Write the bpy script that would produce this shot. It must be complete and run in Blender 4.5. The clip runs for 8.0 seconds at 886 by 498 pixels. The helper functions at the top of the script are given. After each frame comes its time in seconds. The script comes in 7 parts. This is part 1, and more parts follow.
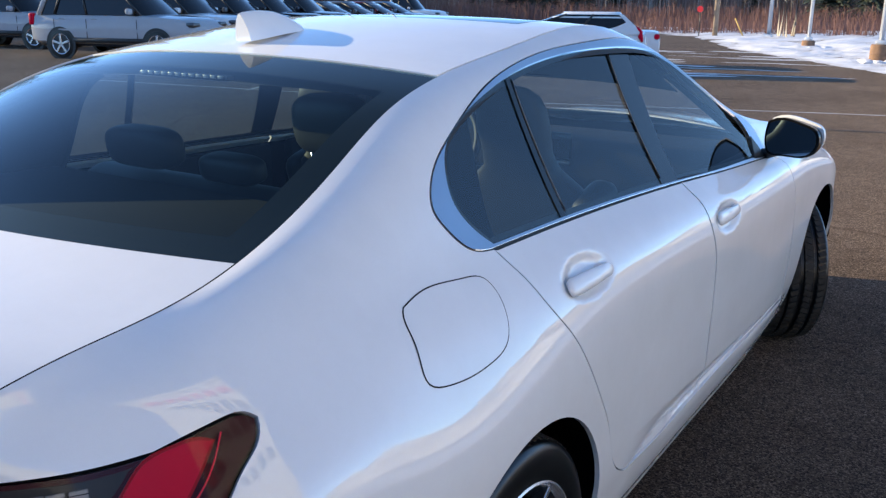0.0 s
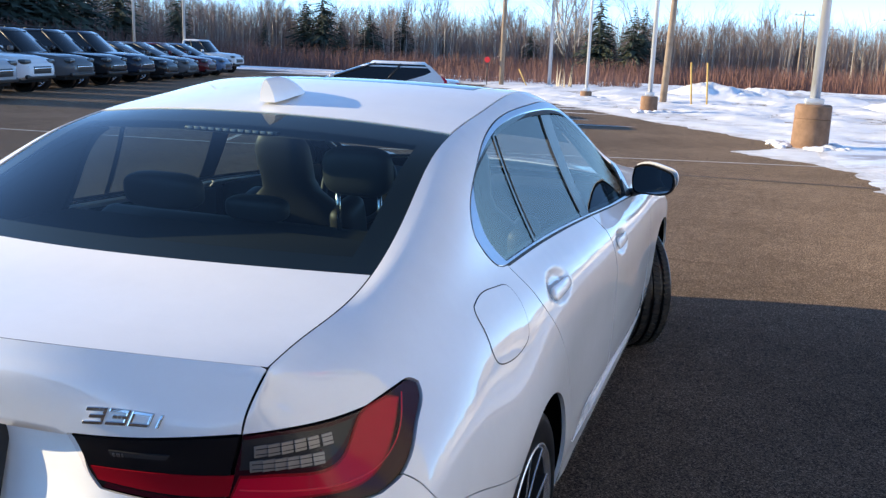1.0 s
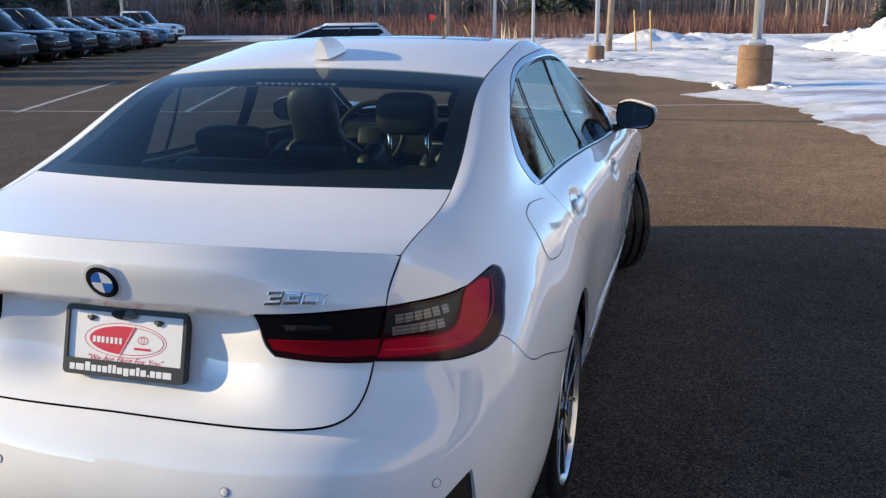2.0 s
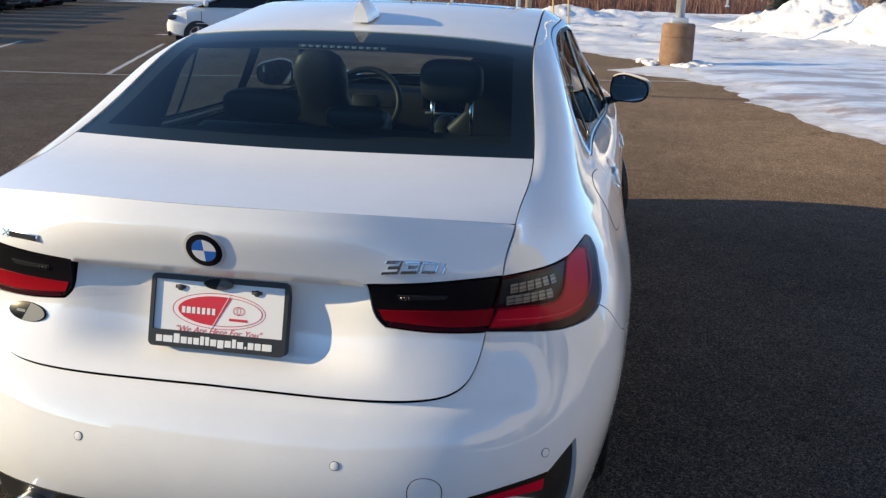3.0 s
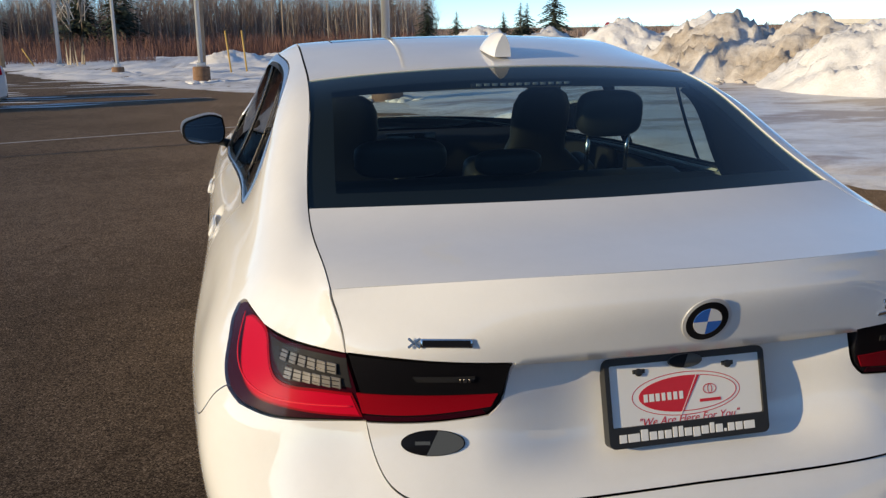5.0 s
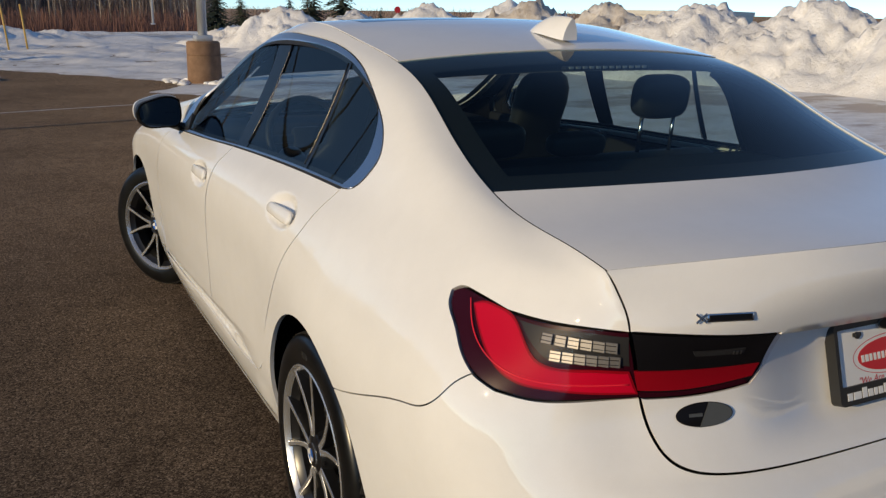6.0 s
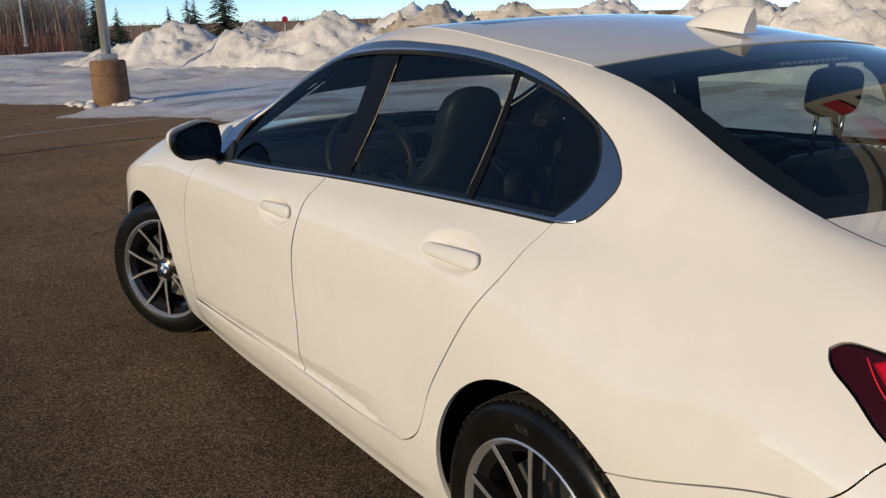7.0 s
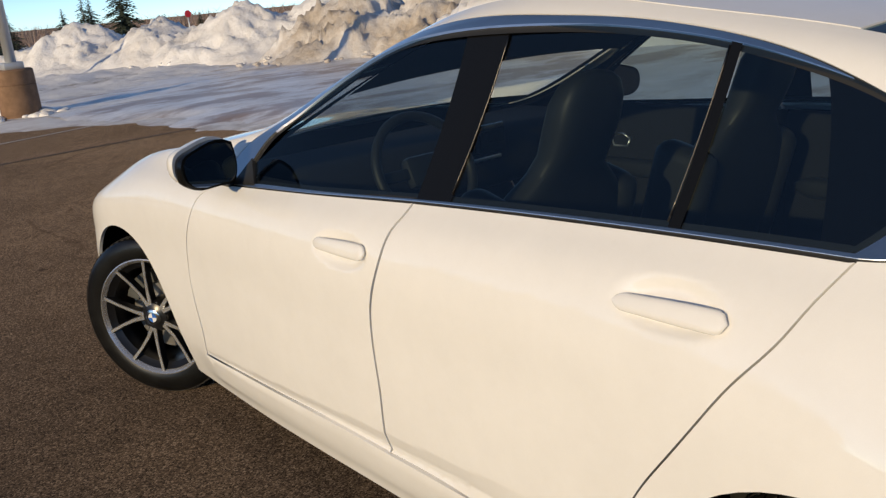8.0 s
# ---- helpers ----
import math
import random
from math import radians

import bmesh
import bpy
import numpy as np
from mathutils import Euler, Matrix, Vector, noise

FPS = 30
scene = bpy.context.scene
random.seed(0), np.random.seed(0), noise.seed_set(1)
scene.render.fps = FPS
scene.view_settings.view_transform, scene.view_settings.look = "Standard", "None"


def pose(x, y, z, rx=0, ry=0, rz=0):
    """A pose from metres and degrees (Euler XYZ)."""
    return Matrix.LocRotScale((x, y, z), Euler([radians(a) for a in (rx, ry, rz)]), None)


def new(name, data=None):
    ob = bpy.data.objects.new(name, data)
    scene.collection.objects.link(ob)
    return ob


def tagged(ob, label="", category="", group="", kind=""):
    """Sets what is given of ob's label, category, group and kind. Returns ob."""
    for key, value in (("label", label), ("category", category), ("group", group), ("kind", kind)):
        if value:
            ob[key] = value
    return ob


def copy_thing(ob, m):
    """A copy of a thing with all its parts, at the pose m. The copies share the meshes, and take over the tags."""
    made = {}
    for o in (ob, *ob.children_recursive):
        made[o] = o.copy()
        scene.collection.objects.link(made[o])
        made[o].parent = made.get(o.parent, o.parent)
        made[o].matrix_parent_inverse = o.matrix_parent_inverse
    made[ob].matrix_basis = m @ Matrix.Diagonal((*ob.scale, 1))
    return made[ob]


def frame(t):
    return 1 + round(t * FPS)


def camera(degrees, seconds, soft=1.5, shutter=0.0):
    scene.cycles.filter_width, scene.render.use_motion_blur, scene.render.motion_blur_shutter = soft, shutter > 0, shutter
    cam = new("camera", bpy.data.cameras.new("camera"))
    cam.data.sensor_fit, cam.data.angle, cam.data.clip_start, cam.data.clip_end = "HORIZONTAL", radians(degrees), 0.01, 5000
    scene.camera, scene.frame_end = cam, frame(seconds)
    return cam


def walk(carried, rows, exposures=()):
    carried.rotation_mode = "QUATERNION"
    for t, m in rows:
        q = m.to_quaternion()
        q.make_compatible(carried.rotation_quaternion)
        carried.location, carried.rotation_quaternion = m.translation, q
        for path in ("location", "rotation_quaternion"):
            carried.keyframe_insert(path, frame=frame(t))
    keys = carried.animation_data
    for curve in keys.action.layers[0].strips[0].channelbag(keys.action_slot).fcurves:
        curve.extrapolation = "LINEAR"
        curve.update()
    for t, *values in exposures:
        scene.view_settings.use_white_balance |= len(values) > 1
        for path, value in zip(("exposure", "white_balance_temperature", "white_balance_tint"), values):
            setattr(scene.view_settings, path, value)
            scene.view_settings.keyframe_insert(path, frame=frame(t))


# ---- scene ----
cam = camera(53.28, 8.0, soft=1.35)
PATH = [
    (0, pose(1.593, -1.374, 1.509, 74.29, -0.43, 33.15)),
    (0.5, pose(1.510, -1.727, 1.540, 76.07, -1.56, 25.64)),
    (1, pose(1.342, -2.071, 1.575, 77.34, -2.11, 19.70)),
    (1.5, pose(1.263, -2.430, 1.547, 76.80, -0.72, 17.25)),
    (1.7, pose(1.256, -2.553, 1.566, 76.12, 0.50, 16.98)),
    (2.8, pose(0.907, -2.657, 1.562, 72.96, -1.77, 11.32)),
    (3, pose(0.779, -2.683, 1.550, 73.06, -1.50, 10.06)),
    (3.5, pose(0.436, -2.652, 1.519, 72.55, -0.33, 7.11)),
    (4, pose(0.068, -2.548, 1.519, 72.68, -0.33, 1.75)),
    (4.5, pose(-0.350, -2.477, 1.535, 74.71, 0.51, -6.58)),
    (5, pose(-0.758, -2.353, 1.497, 75.93, 0.74, -12.84)),
    (5.2, pose(-0.934, -2.288, 1.493, 76.06, -0.03, -15.58)),
    (6.3, pose(-1.726, -1.895, 1.492, 74.82, -0.81, -29.01)),
    (6.5, pose(-1.820, -1.732, 1.484, 75.09, -0.79, -29.97)),
    (7, pose(-1.996, -1.334, 1.480, 75.17, 1.61, -34.05)),
    (7.5, pose(-2.108, -0.927, 1.508, 74.84, 4.29, -37.51)),
    (8, pose(-2.007, -0.508, 1.477, 73.66, 5.15, -40.13)),
]
EXPOSURES = [(0, 1.70, 6550, 7), (0.5, 1.73, 6540, 7), (1.0, 1.72, 6560, 7), (1.5, 1.45, 6620, 7), (1.7, 1.40, 6680, 7), (3.0, 1.28, 7000, 5), (4.0, 1.00, 7050, 5), (5.0, .57, 7150, 6), (6.4, .06, 7100, 8), (7.5, .03, 7280, 9), (8.0, .22, 7200, 9)]
walk(cam, PATH, EXPOSURES)

# ---- light: low winter sun from the car's left and a little behind, clear sky ----
SUN_EL = radians(15.0)
SUN_DIR = Vector((-0.970 * math.cos(SUN_EL), -0.245 * math.cos(SUN_EL), math.sin(SUN_EL))).normalized()
world = bpy.data.worlds.new("sky")
scene.world = world
world.use_nodes = True
wn = world.node_tree
sky = wn.nodes.new("ShaderNodeTexSky")
sky.sky_type = "NISHITA"
sky.sun_disc = False
sky.sun_elevation = SUN_EL
sky.sun_rotation = math.atan2(SUN_DIR.x, SUN_DIR.y)
sky.air_density, sky.dust_density, sky.ozone_density = 0.40, 0.0, 2.0
wn.nodes["Background"].inputs["Strength"].default_value = 0.15
clear = wn.nodes.new("ShaderNodeMix")
clear.data_type, clear.blend_type = "RGBA", "MULTIPLY"
clear.inputs[0].default_value = 1.0
clear.inputs[7].default_value = (0.86, 0.96, 1.0, 1)
wn.links.new(sky.outputs["Color"], clear.inputs[6])
wn.links.new(clear.outputs[2], wn.nodes["Background"].inputs["Color"])
sun_data = bpy.data.lights.new("sun", "SUN")
sun_data.energy, sun_data.angle, sun_data.color = 2.9, radians(0.53), (1.0, 0.805, 0.53)
sun = new("sun", sun_data)
sun.matrix_world = Matrix.Translation((-30, -6, 20)) @ (-SUN_DIR).to_track_quat("-Z", "Y").to_matrix().to_4x4()

# ---- materials ----
def node_material(name, color, rough=0.5, metal=0.0, **extra):
    m = bpy.data.materials.new(name)
    m.use_nodes = True
    b = m.node_tree.nodes["Principled BSDF"]
    b.inputs["Base Color"].default_value = (*color, 1)
    b.inputs["Roughness"].default_value = rough
    b.inputs["Metallic"].default_value = metal
    for key, value in extra.items():
        b.inputs[key.replace("_", " ")].default_value = value
    return m


def node(m, kind, **inputs):
    n = m.node_tree.nodes.new(kind)
    for key, value in inputs.items():
        n.inputs[key.replace("_", " ")].default_value = value
    return n


def wire(m, a, b):
    m.node_tree.links.new(a, b)


def bsdf(m):
    return m.node_tree.nodes["Principled BSDF"]


def where(m):
    return m.node_tree.nodes.new("ShaderNodeTexCoord").outputs["Object"]


def noise_ramp(m, scale, stops, detail=6.0, rough=0.6, coord=None):
    """A noise pattern through a colour ramp; returns the ramp's colour."""
    n = node(m, "ShaderNodeTexNoise", Scale=scale, Detail=detail, Roughness=rough)
    wire(m, coord or where(m), n.inputs["Vector"])
    r = m.node_tree.nodes.new("ShaderNodeValToRGB")
    r.color_ramp.elements[0].position, r.color_ramp.elements[0].color = stops[0][0], (*stops[0][1], 1)
    r.color_ramp.elements[1].position, r.color_ramp.elements[1].color = stops[-1][0], (*stops[-1][1], 1)
    for p, c in stops[1:-1]:
        r.color_ramp.elements.new(p).color = (*c, 1)
    wire(m, n.outputs["Fac"], r.inputs["Fac"])
    return r.outputs["Color"]


def mix(m, fac, a, b, blend="MIX"):
    n = m.node_tree.nodes.new("ShaderNodeMix")
    n.data_type, n.blend_type = "RGBA", blend
    for sock, value in ((n.inputs[0], fac), (n.inputs[6], a), (n.inputs[7], b)):
        if isinstance(value, (int, float)):
            sock.default_value = value
        elif isinstance(value, tuple):
            sock.default_value = (*value, 1)
        else:
            wire(m, value, sock)
    return n.outputs[2]


def bump(m, height, strength, distance):
    b = node(m, "ShaderNodeBump", Strength=strength, Distance=distance)
    wire(m, height, b.inputs["Height"])
    wire(m, b.outputs["Normal"], bsdf(m).inputs["Normal"])


def grey(v):
    return (v, v, v)


def make_asphalt():
    m = node_material("asphalt", (0.06, 0.055, 0.05), 0.95, Specular_IOR_Level=0.06, Diffuse_Roughness=1.0)
    c = where(m)
    stone = node(m, "ShaderNodeTexVoronoi", Scale=190.0)
    wire(m, c, stone.inputs["Vector"])
    pick = m.node_tree.nodes.new("ShaderNodeValToRGB")
    pick.color_ramp.elements[0].position, pick.color_ramp.elements[0].color = 0.0, (0.040, 0.030, 0.023, 1)
    pick.color_ramp.elements[1].position, pick.color_ramp.elements[1].color = 1.0, (0.24, 0.19, 0.15, 1)
    for at_, col in ((0.14, (0.022, 0.018, 0.015)), (0.22, (0.060, 0.045, 0.035)), (0.40, (0.074, 0.054, 0.041)), (0.75, (0.126, 0.093, 0.070)), (0.93, (0.20, 0.155, 0.12))):
        pick.color_ramp.elements.new(at_).color = (*col, 1)
    tone = m.node_tree.nodes.new("ShaderNodeSeparateXYZ")
    wire(m, stone.outputs["Color"], tone.inputs[0])
    wire(m, tone.outputs["X"], pick.inputs["Fac"])
    fine_ = noise_ramp(m, 45, [(0.3, grey(0.72)), (0.7, grey(1.25))], 5, 0.7, c)
    grain = mix(m, 1.0, pick.outputs["Color"], fine_, "MULTIPLY")
    broad = noise_ramp(m, 0.55, [(0.3, grey(0.72)), (0.7, grey(1.1))], 7, 0.62, c)
    salt = noise_ramp(m, 6, [(0.35, grey(0.85)), (0.75, grey(1.15))], 5, 0.6, c)
    k = mix(m, 1.0, mix(m, 1.0, grain, broad, "MULTIPLY"), salt, "MULTIPLY")
    crack = node(m, "ShaderNodeTexVoronoi", Scale=0.33)
    crack.feature = "DISTANCE_TO_EDGE"
    warp = node(m, "ShaderNodeTexNoise", Scale=1.7, Detail=6.0, Roughness=0.65)
    wire(m, c, warp.inputs["Vector"])
    wire(m, mix(m, 0.4, c, warp.outputs["Color"], "ADD"), crack.inputs["Vector"])
    r = m.node_tree.nodes.new("ShaderNodeValToRGB")
    r.color_ramp.elements[0].position, r.color_ramp.elements[0].color = 0.0, (0.5, 0.48, 0.46, 1)
    r.color_ramp.elements[1].position, r.color_ramp.elements[1].color = 0.006, (1, 1, 1, 1)
    wire(m, crack.outputs["Distance"], r.inputs["Fac"])
    part_mask = noise_ramp(m, 0.28, [(0.45, grey(0.0)), (0.6, grey(1.0))], 3, 0.5, c)
    side = m.node_tree.nodes.new("ShaderNodeSeparateXYZ")
    wire(m, mix(m, 0.8, c, warp.outputs["Color"], "ADD"), side.inputs[0])
    # Paler ahead and to the left: sun brightness put into the asphalt's colour.
    sun_tone = m.node_tree.nodes.new("ShaderNodeMapRange")
    sun_tone.interpolation_type = "SMOOTHSTEP"
    sun_tone.inputs["From Min"].default_value, sun_tone.inputs["From Max"].default_value = 1.0, 6.5
    far_side = m.node_tree.nodes.new("ShaderNodeMath")
    far_side.operation = "MULTIPLY_ADD"
    far_side.inputs[1].default_value = 1.0
    wire(m, side.outputs["Y"], far_side.inputs[0])
    half = m.node_tree.nodes.new("ShaderNodeMath")
    half.operation = "MULTIPLY"
    half.inputs[1].default_value = -0.4
    wire(m, side.outputs["X"], half.inputs[0])
    wire(m, half.outputs[0], far_side.inputs[2])
    wire(m, far_side.outputs[0], sun_tone.inputs["Value"])
    k = mix(m, sun_tone.outputs["Result"], k, mix(m, 1.0, k, (1.85, 1.78, 1.68), "MULTIPLY"))
    spot = node(m, "ShaderNodeTexVoronoi", Scale=2.1)
    wire(m, mix(m, 0.06, c, warp.outputs["Color"], "ADD"), spot.inputs["Vector"])
    oil = m.node_tree.nodes.new("ShaderNodeValToRGB")
    oil.color_ramp.elements[0].position, oil.color_ramp.elements[0].color = 0.03, (0.4, 0.4, 0.4, 1)
    oil.color_ramp.elements[1].position, oil.color_ramp.elements[1].color = 0.075, (1, 1, 1, 1)
    wire(m, spot.outputs["Distance"], oil.inputs["Fac"])
    k = mix(m, 1.0, k, oil.outputs["Color"], "MULTIPLY")
    crackcol = mix(m, part_mask, grey(1.0), r.outputs["Color"])
    wire(m, mix(m, 1.0, k, crackcol, "MULTIPLY"), bsdf(m).inputs["Base Color"])
    h = node(m, "ShaderNodeTexNoise", Scale=220, Detail=3.0)
    wire(m, c, h.inputs["Vector"])
    bump(m, h.outputs["Fac"], 0.40, 0.005)
    return m


def make_snow(name, dirt, slush=False, crumbs=False):
    """Wind-packed or ploughed snow with soil in it; slush: thin snow at the edge lets the wet ground through."""
    m = node_material(name, (0.82, 0.83, 0.85), 0.65, Subsurface_Weight=0.0)
    c = where(m)
    a = noise_ramp(m, 0.9, [(0.42, (0.90, 0.90, 0.915)), (0.75, (0.78, 0.77, 0.765))], 8, 0.65, c)
    d = noise_ramp(m, 0.55, [(0.5 - dirt, grey(0.0)), (0.62, grey(1.0))], 9, 0.68, c)
    soil = noise_ramp(m, 5, [(0.3, (0.24, 0.175, 0.115)), (0.7, (0.52, 0.43, 0.33))], 8, 0.7, c)
    amount = mix(m, min(1.0, dirt * 5), grey(0.0), d)
    k = mix(m, amount, a, soil)
    if slush:
        high = m.node_tree.nodes.new("ShaderNodeSeparateXYZ")
        wire(m, c, high.inputs[0])
        span = node(m, "ShaderNodeMapRange")
        span.inputs["From Min"].default_value, span.inputs["From Max"].default_value = -0.05, 0.075
        wire(m, high.outputs["Z"], span.inputs["Value"])
        thin = m.node_tree.nodes.new("ShaderNodeValToRGB")
        thin.color_ramp.elements[0].position, thin.color_ramp.elements[0].color = 0.05, (0, 0, 0, 1)
        thin.color_ramp.elements[1].position, thin.color_ramp.elements[1].color = 0.62, (0, 0, 0, 1)
        thin.color_ramp.elements.new(0.2).color = (1, 1, 1, 1)
        thin.color_ramp.elements.new(0.42).color = (0.7, 0.7, 0.7, 1)
        wire(m, span.outputs["Result"], thin.inputs["Fac"])
        spots = noise_ramp(m, 2.6, [(0.40, grey(0.05)), (0.60, grey(0.85))], 8, 0.7, c)
        wet = mix(m, 1.0, thin.outputs["Color"], spots, "MULTIPLY")
        k = mix(m, wet, k, (0.27, 0.215, 0.175))
    wire(m, k, bsdf(m).inputs["Base Color"])
    h = node(m, "ShaderNodeTexNoise", Scale=8, Detail=9.0, Roughness=0.72)
    wire(m, c, h.inputs["Vector"])
    if crumbs:
        lump = node(m, "ShaderNodeTexVoronoi", Scale=3.4, Detail=3.0, Roughness=0.7)
        stir = node(m, "ShaderNodeTexNoise", Scale=2.5, Detail=5.0)
        wire(m, c, stir.inputs["Vector"])
        wire(m, mix(m, 0.35, c, stir.outputs["Color"], "ADD"), lump.inputs["Vector"])
        both = node(m, "ShaderNodeMath")
        both.operation = "MULTIPLY_ADD"
        both.inputs[1].default_value = -0.5
        wire(m, lump.outputs["Distance"], both.inputs[0])
        wire(m, h.outputs["Fac"], both.inputs[2])
        bump(m, both.outputs[0], 0.38, 0.06)
    else:
        bump(m, h.outputs["Fac"], 0.55, 0.055)
    return m


def make_paint(name, color, rough=0.20, flake=0.02, ior=1.72):
    """Clear-coated car paint with a fine orange peel and a little road film."""
    m = node_material(name, color, rough, 0.0, Coat_Weight=1.0, Coat_Roughness=0.008, Coat_IOR=ior, Specular_IOR_Level=0.0)
    c = where(m)
    film = noise_ramp(m, 7, [(0.3, tuple(v * 0.965 for v in color)), (0.7, tuple(min(1, v * 1.02) for v in color))], 8, 0.7, c)
    fl = noise_ramp(m, 900, [(0.35, grey(1 - flake)), (0.65, grey(1.0))], 1, 0.5, c)
    wire(m, mix(m, 1.0, film, fl, "MULTIPLY"), bsdf(m).inputs["Base Color"])
    h = node(m, "ShaderNodeTexNoise", Scale=45, Detail=2.0)
    wire(m, c, h.inputs["Vector"])
    b = node(m, "ShaderNodeBump", Strength=0.02, Distance=0.002)
    wire(m, h.outputs["Fac"], b.inputs["Height"])
    wire(m, b.outputs["Normal"], bsdf(m).inputs["Coat Normal"])
    return m


def make_glass(name, tint, rough=0.0, mirror=0.075, most=1.0):
    """Thin tinted car glass: see-through with a mirror-like coat."""
    m = bpy.data.materials.new(name)
    m.use_nodes = True
    nt = m.node_tree
    nt.nodes.remove(nt.nodes["Principled BSDF"])
    clear = nt.nodes.new("ShaderNodeBsdfTransparent")
    clear.inputs["Color"].default_value = (*tint, 1)
    gloss = nt.nodes.new("ShaderNodeBsdfGlossy")
    gloss.inputs["Roughness"].default_value = rough
    lw = nt.nodes.new("ShaderNodeLayerWeight")
    lw.inputs["Blend"].default_value = 0.5
    power = nt.nodes.new("ShaderNodeMath")
    power.operation = "POWER"
    power.inputs[1].default_value = 5.0
    fres = nt.nodes.new("ShaderNodeMapRange")
    fres.inputs["To Min"].default_value, fres.inputs["To Max"].default_value = mirror, most
    nt.links.new(lw.outputs["Facing"], power.inputs[0])
    nt.links.new(power.outputs[0], fres.inputs["Value"])
    both = nt.nodes.new("ShaderNodeMixShader")
    nt.links.new(fres.outputs["Result"], both.inputs["Fac"])
    nt.links.new(clear.outputs["BSDF"], both.inputs[1])
    nt.links.new(gloss.outputs["BSDF"], both.inputs[2])
    nt.links.new(both.outputs["Shader"], nt.nodes["Material Output"].inputs["Surface"])
    return m


ASPHALT = make_asphalt()
SNOW = make_snow("snow", 0.012)
FIELD_SNOW = make_snow("field_snow", 0.012, True)
BANK_SNOW = make_snow("bank_snow", 0.035, False, True)
DIRTY_SNOW = make_snow("dirty_snow", 0.17, False, True)
WHITE_PAINT = make_paint("white_paint", (0.84, 0.835, 0.825))
GLASS = make_glass("tinted_glass", (0.60, 0.68, 0.68), 0.0, 0.062, 0.5)
SCREEN_GLASS = make_glass("windscreen_glass", (0.92, 0.95, 0.94), 0.0, 0.04, 0.5)
SHOP_GLASS = node_material("shop_window_glass", (0.03, 0.034, 0.038), 0.35)
DARK_GLASS = make_glass("rear_glass", (0.62, 0.73, 0.71), 0.0, 0.035)
GLOSS_BLACK = node_material("gloss_black", grey(0.008), 0.06)
PILLAR_BLACK = node_material("pillar_black", grey(0.006), 0.22, Specular_IOR_Level=0.2)
TRIM_BLACK = node_material("black_plastic", grey(0.018), 0.45)
RUBBER = node_material("seal_rubber", grey(0.012), 0.6)
CHROME = node_material("chrome", (0.62, 0.63, 0.65), 0.16, 1.0)
SATIN = node_material("satin_aluminium", (0.90, 0.91, 0.92), 0.32, 1.0)
SILVER_RING = node_material("silver_ring", (0.66, 0.67, 0.69), 0.3, 0.35)
FELT = node_material("black_felt", grey(0.005), 0.97, Specular_IOR_Level=0.0)
GAP = node_material("panel_gap_shadow", grey(0.008), 0.9, Specular_IOR_Level=0.05)
# A little paler than the tyre, so that the moulded letters show.
SIDE_MARK = node_material("grey_tyre_lettering", grey(0.04), 0.5)
STEEL = node_material("galvanised_steel", (0.62, 0.64, 0.66), 0.45, 0.6)
BRONZE = node_material("bronze_trim", (0.11, 0.10, 0.09), 0.3, 1.0)
LEATHER = node_material("dark_leather", (0.021, 0.0225, 0.0225), 0.5, Specular_IOR_Level=0.35)
CLOTH = node_material("dark_cabin_lining", (0.020, 0.021, 0.023), 0.9, Specular_IOR_Level=0.15)
HEADLINER = node_material("grey_headliner", (0.09, 0.09, 0.092), 0.9)
RED_LENS = node_material("red_lamp_lens", (0.58, 0.004, 0.030), 0.35, Specular_IOR_Level=0.08)
DEEP_RED = node_material("deep_red_lens", (0.30, 0.004, 0.013), 0.35, Specular_IOR_Level=0.08)
GUIDE_RED = node_material("light_guide_red", (0.85, 0.03, 0.06), 0.3, Specular_IOR_Level=0.2)
DARK_RED = node_material("smoked_red_lens", (0.034, 0.003, 0.009), 0.3, Specular_IOR_Level=0.1)
LAMP_BLACK = node_material("smoked_black_lens", (0.008, 0.008, 0.010), 0.3, Specular_IOR_Level=0.1)
FACET = node_material("bright_facet", (0.22, 0.217, 0.21), 0.42, 0.55)
RIB = node_material("smoked_rib", (0.05, 0.05, 0.052), 0.2, 0.3)
LAMP_CLEAR = node_material("clear_lamp_reflector", (0.11, 0.112, 0.112), 0.28, 0.8)
SMOKE = node_material("smoked_reflector", (0.028, 0.029, 0.031), 0.4, 0.0, Specular_IOR_Level=0.15)
LENS = make_glass("lamp_cover_glass", (0.96, 0.94, 0.94), 0.0, 0.016, 0.12)
PLATE_WHITE = node_material("plate_white", (0.80, 0.80, 0.79), 0.35)
PLATE_RED = node_material("plate_red", (0.62, 0.02, 0.035), 0.35)
BLUE = node_material("enamel_blue", (0.03, 0.15, 0.55), 0.2, Coat_Weight=1.0)
WHITE_ENAMEL = node_material("enamel_white", (0.8, 0.8, 0.8), 0.2, Coat_Weight=1.0)
BRAKE_STRIP = node_material("brake_strip", (0.30, 0.31, 0.32), 0.3)
GREY_BADGE = node_material("grey_badge", (0.075, 0.078, 0.076), 0.35)
MIRROR = node_material("mirror_glass", (0.42, 0.46, 0.50), 0.02, 1.0)
RIM_BRIGHT = node_material("machined_alloy", (0.60, 0.60, 0.61), 0.26, 0.75)
RIM_DARK = node_material("dark_alloy", (0.010, 0.010, 0.011), 0.28, 0.0)
DISC = node_material("brake_disc", (0.35, 0.34, 0.33), 0.4, 1.0)


def make_tyre():
    m = node_material("tyre_rubber", (0.022, 0.022, 0.023), 0.28, Specular_IOR_Level=0.4)
    c = where(m)
    wire(m, noise_ramp(m, 14, [(0.35, grey(0.004)), (0.7, grey(0.011))], 7, 0.65, c), bsdf(m).inputs["Base Color"])
    return m


TYRE = make_tyre()


